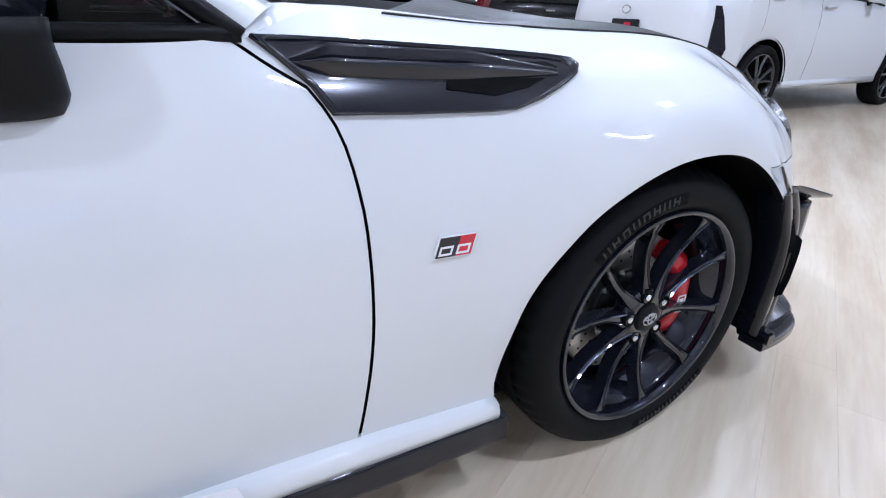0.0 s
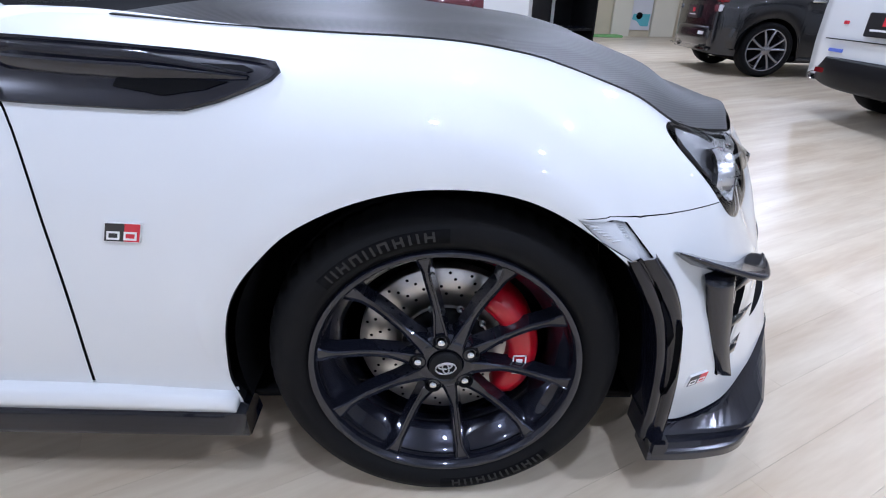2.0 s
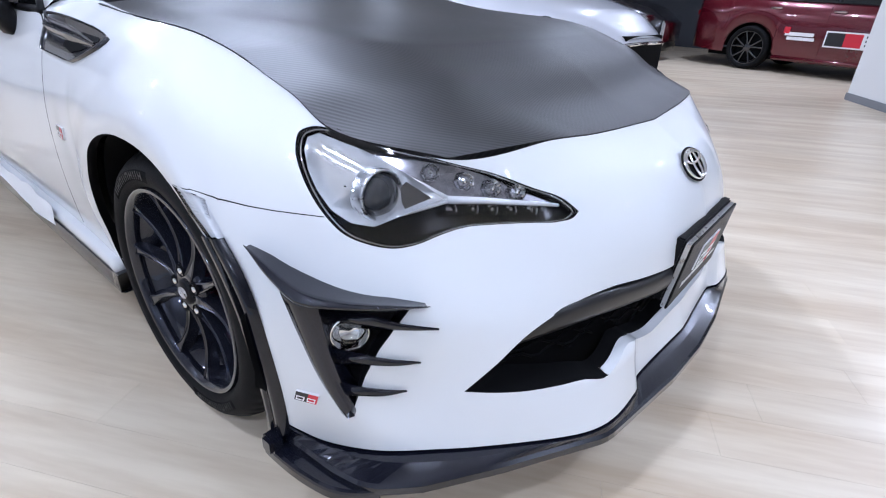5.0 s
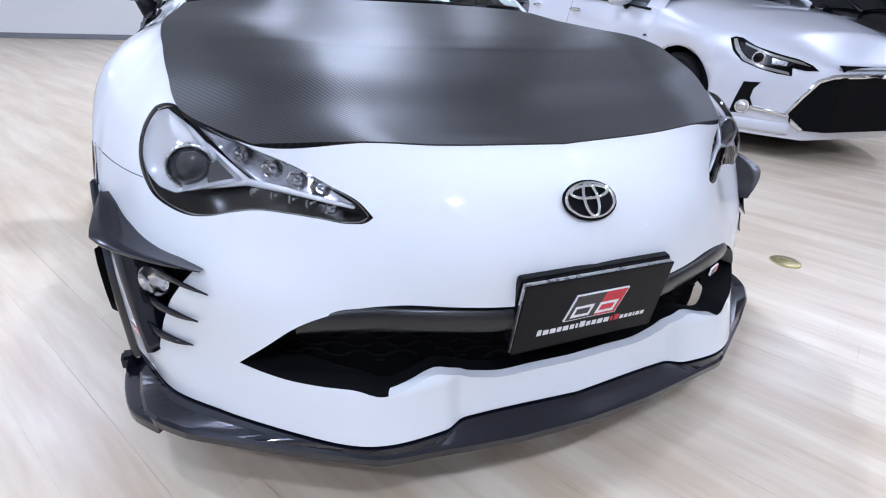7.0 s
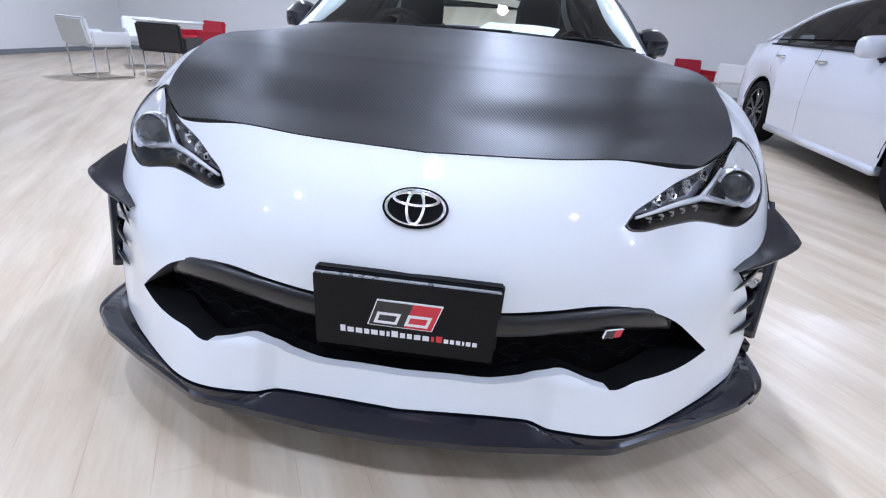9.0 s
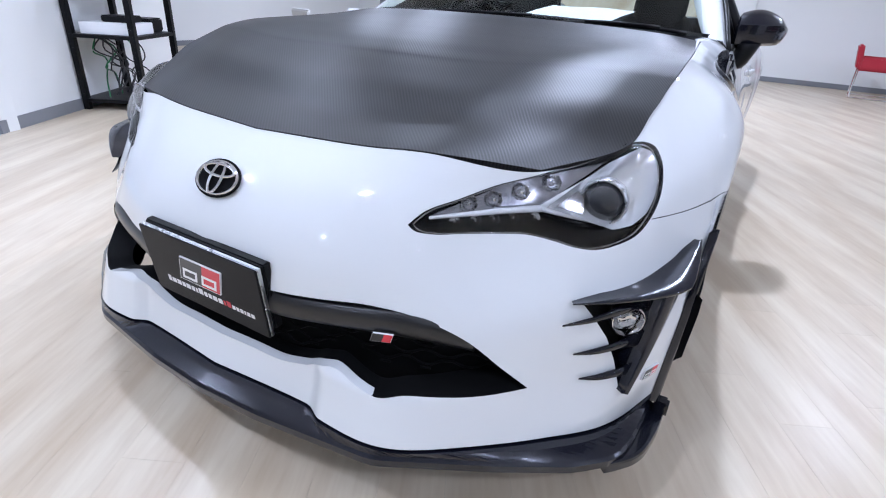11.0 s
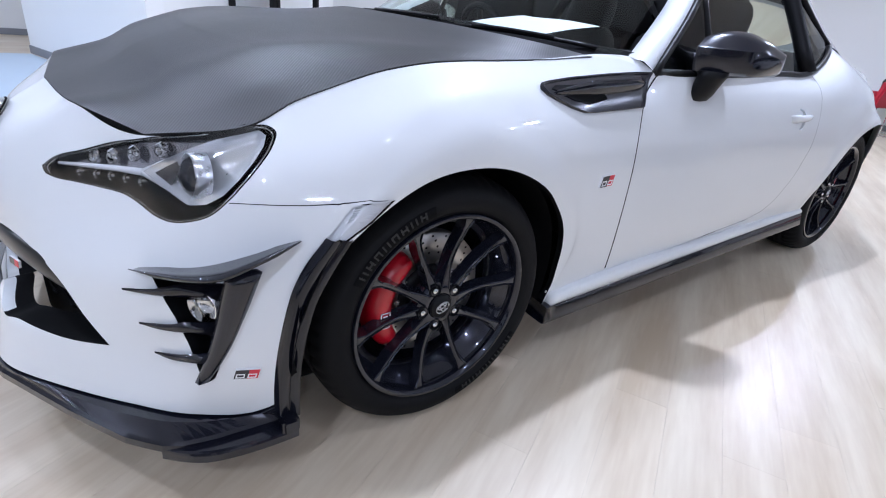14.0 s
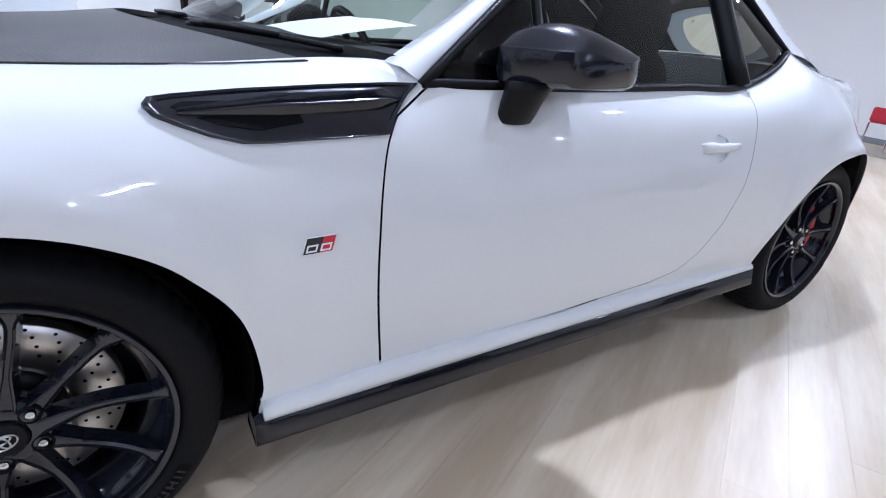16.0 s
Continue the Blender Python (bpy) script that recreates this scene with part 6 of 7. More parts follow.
def vehicle(name, label, paint, place, length, half, wheels, belt, bonnet, roof, glass, rim_mat, r=.33, category="car", sill=.24, tint=None, tail=.22):
    """A parked car; local y runs from the tail (0) to the nose. belt: points (y, z); bonnet: (y, z) of the upper line without the cabin;
    roof: (y, z) line from the rear screen's foot to the windscreen's foot; glass: y of the pillars between the side windows."""
    v = thing(name, label, category, place=place)
    tint = tint or CAR_GLASS
    ys = np.unique(np.concatenate([np.linspace(0, length, 90)] + [w + (r + .05) * np.cos(np.linspace(0, math.pi, 17)) for w in wheels]))
    bz = lambda y: float(np.interp(y, [p[0] for p in belt], [p[1] for p in belt]))
    tz = lambda y: float(np.interp(y, [p[0] for p in bonnet], [p[1] for p in bonnet]))
    def low(y):
        z = sill + .05 * max(0, .5 - y) - .075 * min(1, max(0, (y - length + .6) / .2))
        for w in wheels:
            d = abs(y - w)
            if d < r + .05:
                z = max(z, r + math.sqrt(max((r + .05) ** 2 - d * d, 0)))
        return z
    def wide(y):
        e = max(0, 1 - y / .55) ** 2.2 * tail + max(0, 1 - (length - y) / .78) ** 2.0 * .50
        return half * (1 - e)
    def near_wheel(y):
        return max(0, 1 - min(abs(y - q) for q in wheels) / .5) * .012
    def surface(y, z):
        w, l, b = wide(y), sill if y < length - .6 else sill - .075, bz(y)
        near = near_wheel(y)
        return float(np.interp(z, (l, l + (b - l) * .35, l + (b - l) * .72, b, b + .1), (w * .965 + near, w + near, w * .995 + near * .5, w * .945, w * .86)))
    SURFACE[name] = surface
    rows = []
    for y in ys:
        w, l, b, t = wide(y), low(y), bz(y), tz(y)
        m1, m2 = l + (b - l) * .35, l + (b - l) * .72
        near = near_wheel(y)
        half_row = [(w * .965 + near, l), (w + near, m1), (w * .995 + near * .5, m2), (w * .945, b), (w * .86, b + (t - b) * .55), (w * .6, t), (w * .3, t + .012), (0, t + .016)]
        rows.append([(x, y, z) for x, z in half_row] + [(-x, y, z) for x, z in half_row[-2::-1]])
    bm = bmesh.new()
    vs = sheet(bm, rows)
    for ring, bulge in ((vs[0], -.05), (vs[-1], .07)):
        zc = sum(q.co.z for q in ring) / len(ring)
        inner = [bm.verts.new((q.co.x * .80, q.co.y + bulge * .8, zc + (q.co.z - zc) * .80)) for q in ring]
        mid = [bm.verts.new((q.co.x * .3, q.co.y + bulge, zc + (q.co.z - zc) * .4)) for q in ring]
        n = len(ring)
        for A, B in ((ring, inner), (inner, mid)):
            for k in range(n):
                bm.faces.new((A[k], A[(k + 1) % n], B[(k + 1) % n], B[k]))
        bm.faces.new(mid)
    bmesh.ops.recalc_face_normals(bm, faces=bm.faces)
    body = part("body", bm, paint, v)
    # cabin
    ry = np.linspace(roof[0][0], roof[-1][0], 40)
    top = smooth_line([(0, *p) for p in roof], 60)
    rz = lambda y: float(np.interp(y, top[:, 1], top[:, 2]))
    def cabin_row(y, f0, f1, n):
        b, t = bz(y) - .01, rz(y)
        w = wide(y) * .945
        out = []
        for k in np.linspace(f0, f1, n):
            s = k
            x = w * (1 - .30 * s ** 1.3 * min(1, (t - b) / .45))
            out.append((x, y, b + (t - b) * s * .94))
        return out
    for s in (1, -1):
        for y0, y1 in zip(glass, glass[1:]):
            bm = bmesh.new()
            sheet(bm, [[(s * x, y, z) for x, y, z in cabin_row(y, .02, .94, 6)] for y in np.linspace(y0 + .02, y1 - .02, 12)])
            bmesh.ops.recalc_face_normals(bm, faces=bm.faces)
            part("side_window", bm, tint, v, "tinted side window").visible_shadow = False
        for y in glass[1:-1]:
            bm = bmesh.new()
            sheet(bm, [[(s * (x - d), y + q, z) for x, _, z in cabin_row(y, 0, 1, 6)] for q, d in ((-.045, .05), (-.045, .006), (.045, .006), (.045, .05))])
            bmesh.ops.recalc_face_normals(bm, faces=bm.faces)
            part("door_pillar", bm, SATIN_BLACK, v, "black pillar between the windows")
        bm = bmesh.new()
        tube(bm, [(s * (x + .004), y, z) for y in np.linspace(glass[0] - .05, glass[-1] + .05, 30) for x, _, z in cabin_row(y, .015, .015, 1)], .011, 6)
        part("belt_trim", bm, SATIN_BLACK, v, "black trim below the windows")
        for y0, y1 in ((roof[0][0], glass[0] + .02), (glass[-1] - .02, roof[-1][0])):
            bm = bmesh.new()
            sheet(bm, [[(s * (x - .003), y, z) for x, y, z in cabin_row(y, 0, 1, 6)] for y in np.linspace(y0, y1, 14)])
            bmesh.ops.recalc_face_normals(bm, faces=bm.faces)
            part("roof_pillar", bm, paint, v)
        bm = bmesh.new()
        tube(bm, [(s * (x + .004), y, z) for y in ry for x, _, z in cabin_row(y, .97, .97, 1)], .022, 8)
        part("roof_rail", bm, paint, v)
        bm = bmesh.new()
        mm = Matrix.Translation((s * (half * .97 + .07), glass[-1] - .30, bz(glass[-1]) + .085))
        bmesh.ops.create_uvsphere(bm, u_segments=24, v_segments=16, radius=1)
        for q in bm.verts:
            q.co = Vector([math.copysign(abs(c) ** .62, c) * e for c, e in zip(q.co, (.125, .085 if q.co.y > 0 else .045, .080))])
        bmesh.ops.transform(bm, matrix=mm @ Matrix.Rotation(radians(s * 6), 4, "Y") @ Matrix.Rotation(radians(s * 10), 4, "Z"), verts=bm.verts)
        mirror = part("door_mirror", bm, paint, v)
        bm = bmesh.new()
        box(bm, (-s * .13 - .07, -.03, -.105), (-s * .13 + .07, .05, -.055), mm, .015)
        part("mirror_foot", bm, SATIN_BLACK, mirror, "black mirror foot")
        for y in glass[1:-1]:
            bm = bmesh.new()
            box(bm, (s * half * .985 - .012, y - .02, bz(y) - .13), (s * half * .985 + .026, y + .15, bz(y) - .105), None, .008)
            part("door_handle", bm, CHROME if paint is not WHITE_PAINT else paint, v)
            bm = bmesh.new()
            yj = y - .06
            zs = (low(yj) + .03, low(yj) + (bz(yj) - low(yj)) * .35, low(yj) + (bz(yj) - low(yj)) * .72, bz(yj))
            tube(bm, [(s * (wide(yj) * f + near_wheel(yj) * g - .001), yj, z) for f, g, z in zip((.968, 1, .995, .945), (1, 1, .5, 0), zs)], .0028, 5)
            part("door_joint", bm, MATT_BLACK, v)
        bm = bmesh.new()
        box(bm, (s * (half - .10), wheels[0] + r + .08, sill - .045), (s * (half - .012), wheels[1] - r - .08, sill + .02), None, .01)
        part("sill", bm, paint, v)
    cut0, cut1 = roof[1][0], roof[-2][0]
    bm = bmesh.new()
    sheet(bm, [[(x * t, y, z + .05 * (1 - t * t)) for x, _, z in cabin_row(y, .96, .96, 1) for t in np.linspace(-1, 1, 13)] for y in np.linspace(cut0 - .04, cut1 + .04, 24)])
    bmesh.ops.recalc_face_normals(bm, faces=bm.faces)
    part("roof", bm, paint, v)
    bm = bmesh.new()
    sheet(bm, [[(x * t * .97, y, z - .02 + .05 * (1 - t * t)) for x, _, z in cabin_row(y, .94, .94, 1) for t in np.linspace(-1, 1, 9)] for y in np.linspace(cut0, cut1, 12)])
    part("headliner", bm, FABRIC, v, "dark roof lining")
    bm = bmesh.new()
    sheet(bm, [[(wide(y) * .93 * t, y, tz(y) + .022) for t in np.linspace(-1, 1, 7)] for y in np.linspace(roof[0][0] + .05, roof[-1][0] - .03, 16)])
    part("cabin_deck", bm, FABRIC, v, "dark cabin interior")
    for y in (glass[0] + .35, glass[-2] + .05):
        for sx in (-1, 1):
            bm = bmesh.new()
            lean = Matrix.Translation((sx * half * .42, y, tz(y) - .25)) @ Matrix.Rotation(radians(12), 4, "X")
            box(bm, (-.22, -.06, 0), (.22, .06, .42), lean, .04)
            box(bm, (-.12, -.05, .40), (.12, .05, .60), lean, .04)
            part("seat", bm, FABRIC, v, "dark seat with head rest")
    for nm, y0, y1 in (("rear_window", roof[0][0], cut0), ("windscreen", cut1, roof[-1][0])):
        bm = bmesh.new()
        sheet(bm, [[(x * t, y, z + .006 + .05 * (1 - t * t)) for x, _, z in cabin_row(y, .96, .96, 1) for t in np.linspace(-.93, .93, 13)] for y in np.linspace(y0 + .01, y1 - .02, 10)])
        bmesh.ops.recalc_face_normals(bm, faces=bm.faces)
        part(nm, bm, tint, v, "tinted window glass").visible_shadow = False
    for w in wheels:
        for s in (1, -1):
            turn = Matrix.Rotation(0 if s > 0 else math.pi, 4, "Z")
            simple_wheel(v, Matrix.Translation((s * (half - .02), w, r)) @ turn, r, r - .075, 5, rim_mat)
            bm = bmesh.new()
            sheet(bm, [[(s * h, w + (r + .06) * math.cos(a), r + (r + .06) * math.sin(a)) for a in np.linspace(0, math.pi, 24)] for h in (half - .32, half - .012)])
            bm.faces.new([bm.verts.new((s * (half - .32), w + (r + .06) * math.cos(a), r + (r + .06) * math.sin(a))) for a in np.linspace(0, math.pi, 24)])
            part("wheel_arch", bm, MATT_BLACK, v)
    bm = bmesh.new()
    box(bm, (-half + .14, .35, sill - .06), (half - .14, wheels[1] + r, sill + .02))
    box(bm, (-half * .55, wheels[1] + r, sill - .05), (half * .55, length - .25, sill + .02))
    part("underbody", bm, MATT_BLACK, v)
    return v


def slab_part(name, lo, hi, mat, parent, label="", bevel=.006, m=None):
    bm = bmesh.new()
    box(bm, lo, hi, m, bevel)
    return part(name, bm, mat, parent, label, False)


CAR_GLASS = material("dark_car_glass", (0.012, 0.015, 0.016), 0.05, 0.0, 0.4, 0.03, 4.0)
SILVER_PAINT = material("silver_pearl_paint", (0.62, 0.635, 0.675), 0.38, 0.1, 1.0, 0.0)
BLACK_PAINT = material("gloss_black_paint", (0.007, 0.007, 0.009), 0.25, 0.0, 0.6, 0.05, 6.0)
WINE_PAINT = material("wine_red_paint", (0.105, 0.004, 0.012), 0.22, 0.3, 1.0, 0.04, 5.0)
TAIL_RED = material("tail_lamp_red", (0.16, 0.005, 0.008), 0.12, 0.0, 1.0, 0.05, 30.0)
DARK_RIM = material("black_chrome_rim", (0.075, 0.075, 0.08), 0.2, 0.9, 0.3, 0.05, 60.0)
GREY_RIM = material("grey_rim", (0.30, 0.30, 0.32), 0.25, 0.9, 0.2, 0.05, 60.0)

SEDAN = dict(belt=[(0, 1.00), (.8, 1.06), (2.6, 1.02), (3.55, .95), (4.3, .83), (4.77, .66)], bonnet=[(0, 1.04), (.9, 1.08), (3.4, 1.08), (4.0, .99), (4.5, .86), (4.77, .70)],
             roof=[(.72, 1.08), (1.55, 1.43), (2.3, 1.49), (2.75, 1.43), (3.5, 1.08)], glass=[.95, 1.25, 2.12, 3.30])
# silver sedan beside the coupe, nose towards -y
silver = vehicle("silver_sedan", "silver pearl four-door sedan parked beside the coupe", SILVER_PAINT, Matrix.Translation((4.078, 5.528, 0)) @ Matrix.Rotation(radians(180 - 5.0), 4, "Z"), 4.77, .90, (.98, 3.83), rim_mat=DARK_RIM, tint=DARK_GLASS, **SEDAN)
def body_patch(name, outline, lift, mat, s, parent, label="", dome=0.0):
    """A panel that follows the silver car's side; outline in (y, z)."""
    from mathutils.geometry import delaunay_2d_cdt
    poly = dense(outline, .02)
    gy, gz = np.meshgrid(np.arange(4.2, 4.8, .015), np.arange(.15, .9, .015))
    g = np.stack([gy.ravel(), gz.ravel()], axis=1)
    g = g[inside(poly, g)]
    g = g[edge_distance(g, poly) > .006] if len(g) else g
    vo, _, fo, _, _, _ = delaunay_2d_cdt([Vector(p) for p in poly] + [Vector(p) for p in g], [(i, (i + 1) % len(poly)) for i in range(len(poly))], [], 1, 1e-7)
    far = edge_distance(np.array([(p.x, p.y) for p in vo]), poly)
    bm = bmesh.new()
    top = [bm.verts.new(flank(p.x, p.y, s, lift + dome * min(1, d / .03))) for p, d in zip(vo, far)]
    for f in fo:
        bm.faces.new([top[i] for i in f])
    border = [bm.verts.new(flank(p[0], p[1], s, lift)) for p in poly]
    sunk = [bm.verts.new(flank(p[0], p[1], s, lift - .012)) for p in poly]
    for i in range(len(poly)):
        j = (i + 1) % len(poly)
        bm.faces.new((border[i], border[j], sunk[j], sunk[i]))
    bmesh.ops.recalc_face_normals(bm, faces=bm.faces)
    return part(name, bm, mat, parent, label)


def flank(y, z, s, lift=0.0):
    """A point on the silver car's side, lifted outwards and forwards."""
    slope = (SURFACE["silver_sedan"](y + .02, z) - SURFACE["silver_sedan"](y - .02, z)) / .04
    n = Vector((1, -slope, 0)).normalized()
    return Vector((s * (SURFACE["silver_sedan"](y, z) + lift * n.x), y + lift * n.y, z))


def nose_y(x):
    x = abs(x)
    if x < .45:
        return 4.77 + .07 * min(1, (1 - x / .45) * 4)
    return 4.77 - .78 * (1 - math.sqrt((1 - x / .90) / .5))


LAMP_LINE = [(4.25, .802), (4.28, .818), (4.325, .813), (4.417, .766), (4.554, .726), (4.642, .705), (4.705, .675), (4.742, .640), (4.69, .634), (4.63, .645), (4.642, .593), (4.57, .600), (4.495, .617), (4.374, .660), (4.30, .722)]
for s in (1, -1):
    hl = body_patch("headlight", LAMP_LINE, .003, LAMP_BLACK, s, silver, "dark headlight with projector and chrome strips")
    body_patch("lamp_chamber", [(4.315, .790), (4.42, .745), (4.56, .703), (4.64, .683), (4.61, .650), (4.50, .648), (4.40, .690), (4.34, .735)], .005, LAMP_SMOKE, s, hl, "smoked lamp chamber")
    body_patch("chrome_corner", [(4.275, .800), (4.295, .805), (4.345, .728), (4.40, .682), (4.50, .640), (4.62, .618), (4.63, .600), (4.50, .622), (4.385, .664), (4.32, .722)], .008, CHROME, s, hl, "chrome strip round the lamp corner", .004)
    body_patch("chrome_bar", [(4.35, .785), (4.50, .728), (4.66, .690), (4.70, .664), (4.65, .676), (4.50, .714), (4.36, .768)], .008, CHROME, s, hl, "chrome upper strip", .004)
    body_patch("side_reflector", [(4.52, .700), (4.60, .682), (4.60, .655), (4.53, .660)], .008, SILVER, s, hl, "silver side reflector", .003)
    for nm, y, z, rad, mat in (("lamp_bowl", 4.455, .692, .036, LAMP_BLACK), ("fog_lamp", 4.455, .355, .042, SILVER)):
        c, out = flank(y, z, s, .004), flank(y, z, s, .05) - flank(y, z, s)
        mm = Matrix.Translation(c) @ out.to_track_quat("Z", "Y").to_matrix().to_4x4()
        bm = bmesh.new()
        lathe(bm, [(rad + .006, -.01), (rad + .008, .010), (rad + .004, .016), (rad - .004, .012), (rad - .006, .0)], 28, "Z")
        bmesh.ops.transform(bm, matrix=mm, verts=bm.verts)
        bmesh.ops.recalc_face_normals(bm, faces=bm.faces)
        ring = part("chrome_ring", bm, CHROME, hl if nm == "lamp_bowl" else silver, "chrome ring round a lamp")
        bm = bmesh.new()
        lathe(bm, [(rad - .004, .004), (rad * .7, .012), (rad * .3, .017), (.0001, .018)], 24, "Z")
        bmesh.ops.transform(bm, matrix=mm, verts=bm.verts)
        bmesh.ops.recalc_face_normals(bm, faces=bm.faces)
        part(nm, bm, mat, ring, "lamp glass")
    # no depth here: flat black stands in for the dark recess
    body_patch("fog_recess", [(4.425, .525), (4.515, .532), (4.488, .48), (4.485, .42), (4.51, .365), (4.47, .305), (4.385, .298), (4.40, .38)], .003, MATT_BLACK, s, silver, "flat black patch in place of the fog lamp recess")
    bm = bmesh.new()
    tube(bm, [flank(y, z, s, .008) for y, z in ((4.497, .360), (4.56, .350), (4.62, .341), (4.69, .327))], .015, 8)
    part("chrome_strip", bm, CHROME, silver, "chrome strip beside the fog lamp")
    bm = bmesh.new()
    tube(bm, [(s * x, nose_y(x) + .012, z) for x, z in ((.47, .238), (.525, .29), (.560, .342), (.519, .454), (.465, .575), (.40, .612), (.20, .622), (0, .624))], .017, 8)
    part("grille_trim", bm, CHROME, silver, "chrome grille trim")
    bm = bmesh.new()
    sheet(bm, [[flank(y, z, s, lift) for z, lift in ((.272, .001), (.264, .008), (.215, .013), (.192, .008), (.188, -.05))] for y in np.linspace(4.23, 4.70, 14)])
    bmesh.ops.recalc_face_normals(bm, faces=bm.faces)
    part("front_lip", bm, SILVER_PAINT, silver, "silver front lip")
    bm = bmesh.new()
    box(bm, (-.012, -.012, -.008), (.012, .012, .008), Matrix.Translation((s * .905, 3.40, .755)), .003)
    part("fender_badge", bm, BLACK_MARK, silver, "small dark fender badge")
bm = bmesh.new()
sheet(bm, [[(x, nose_y(x) + .006, z) for z in np.linspace(np.interp(abs(x), (0, .47, .55), (.236, .236, .335)), np.interp(abs(x), (0, .38, .46, .519, .55), (.612, .612, .572, .454, .348)), 5)] for x in np.linspace(-.55, .55, 45)])
part("lower_grille", bm, MATT_BLACK, silver, "large black lower grille", False)
slab_part("upper_grille", (-.36, 4.74, .645), (.36, 4.845, .685), MATT_BLACK, silver, "black slot grille", .02)

# black car behind the silver one
black_car = vehicle("black_sedan", "gloss black sedan standing by the dark wall", BLACK_PAINT, Matrix.Translation((8.9, 7.0, 0)) @ Matrix.Rotation(radians(178), 4, "Z"), 4.77, .90, (.98, 3.83), rim_mat=GREY_RIM, **SEDAN)
for s in (1, -1):
    slab_part("headlight", (s * .62 - .2, 4.55, .64), (s * .62 + .2, 4.70, .74), CHROME, black_car, "bright headlight", .03)
slab_part("grille", (-.4, 4.78, .30), (.4, 4.86, .66), CHROME, black_car, "chrome grille", .03)

# red sedan seen from the side
red = vehicle("red_sedan", "wine red sedan with white decals parked by the pillar", WINE_PAINT, Matrix.Translation((9.93, 1.77, 0)) @ Matrix.Rotation(radians(168), 4, "Z"), 4.77, .90, (1.02, 3.85), rim_mat=DARK_RIM, **SEDAN)
for s in (1, -1):
    slab_part("tail_lamp", (s * .60 - .14, -.03, .76), (s * .60 + .10, .20, .86), TAIL_RED, red, "red tail lamp", .02)
dm = Matrix.Translation((.915, 2.52, .55)) @ Matrix.Rotation(math.pi / 2, 4, "X") @ Matrix.Rotation(math.pi / 2, 4, "Y")
dec = slab_part("door_decal", (-.42, -.11, 0), (.42, .11, .004), WHITE_MARK, red, "white door decal with black and red blocks", .001, dm)
slab_part("black_field", (-.40, -.09, .004), (-.17, .09, .006), BLACK_MARK, dec, "", 0, dm)
slab_part("red_field", (-.17, -.09, .004), (.05, .09, .006), RED_MARK, dec, "", 0, dm)
for k in range(3):
    slab_part("writing_bar", (.09, .045 - .055 * k, .004), (.38 - .06 * k, .075 - .055 * k, .006), BLACK_MARK, dec, "", 0, dm)
dm2 = Matrix.Translation((.915, 1.75, .58)) @ Matrix.Rotation(math.pi / 2, 4, "X") @ Matrix.Rotation(math.pi / 2, 4, "Y")
dec2 = slab_part("side_decal", (-.20, -.02, 0), (.20, .03, .004), WHITE_MARK, red, "white script decal", .001, dm2)
slab_part("script_bar", (-.16, -.08, 0), (.22, -.035, .004), WHITE_MARK, red, "", 0, dm2)
slab_part("script_mark", (-.22, .01, .004), (-.14, .10, .007), RED_MARK, dec2, "", 0, dm2)

# white hatchback seen from behind
HATCH = dict(belt=[(0, 1.10), (.8, 1.19), (2.6, 1.10), (3.5, 1.00), (4.1, .88), (4.4, .76)], bonnet=[(0, 1.12), (.5, 1.21), (3.0, 1.15), (3.6, 1.07), (4.1, .94), (4.4, .80)],
             roof=[(.05, 1.15), (.45, 1.46), (1.4, 1.58), (2.4, 1.55), (3.15, 1.16)], glass=[.35, .75, 1.65, 2.75])
hatch = vehicle("white_hatchback", "white hatchback with black rear trim seen from behind", WHITE_PAINT, Matrix.Translation((2.50, -3.40, 0)) @ Matrix.Rotation(radians(180), 4, "Z"), 4.4, .91, (.86, 3.5), rim_mat=DARK_RIM, r=.345, sill=.33, tail=.12, **HATCH)
bm = bmesh.new()
sheet(bm, [[(x, -.085 + .30 * abs(x / .90) ** 4 + d, z + k * abs(x / .9) ** 3) for d, z, k in ((.06, .52, .0), (.005, .515, .0), (0, .50, .0), (-.012, .42, .02), (-.005, .30, .06), (.03, .275, .08), (.20, .27, .09))] for x in np.linspace(-.90, .90, 41)])
bmesh.ops.recalc_face_normals(bm, faces=bm.faces)
part("rear_diffuser", bm, SATIN_BLACK, hatch, "black rear diffuser")
slab_part("plate", (-.17, -.085, .70), (.17, -.06, .87), BLACK_MARK, hatch, "black display plate", .006)
slab_part("plate_mark", (-.08, -.09, .78), (0, -.085, .84), BLACK_MARK, hatch, "", 0)
slab_part("plate_mark", (0.0, -.09, .78), (.08, -.085, .84), RED_MARK, hatch, "red block", 0)
slab_part("plate_bar", (-.11, -.09, .74), (.11, -.086, .755), WHITE_MARK, hatch, "white bar", 0)
slab_part("tailgate_joint", (-.58, -.072, .655), (.58, -.055, .662), MATT_BLACK, hatch, "", 0)
slab_part("blue_sticker", (-.52, -.060, .56), (-.37, -.02, .585), material("blue_sticker_print", (.1, .16, .55), .4), hatch, "small blue sticker", 0)
slab_part("rear_mark", (-.45, -.056, .775), (-.40, -.02, .80), RED_MARK, hatch, "small red mark", 0)
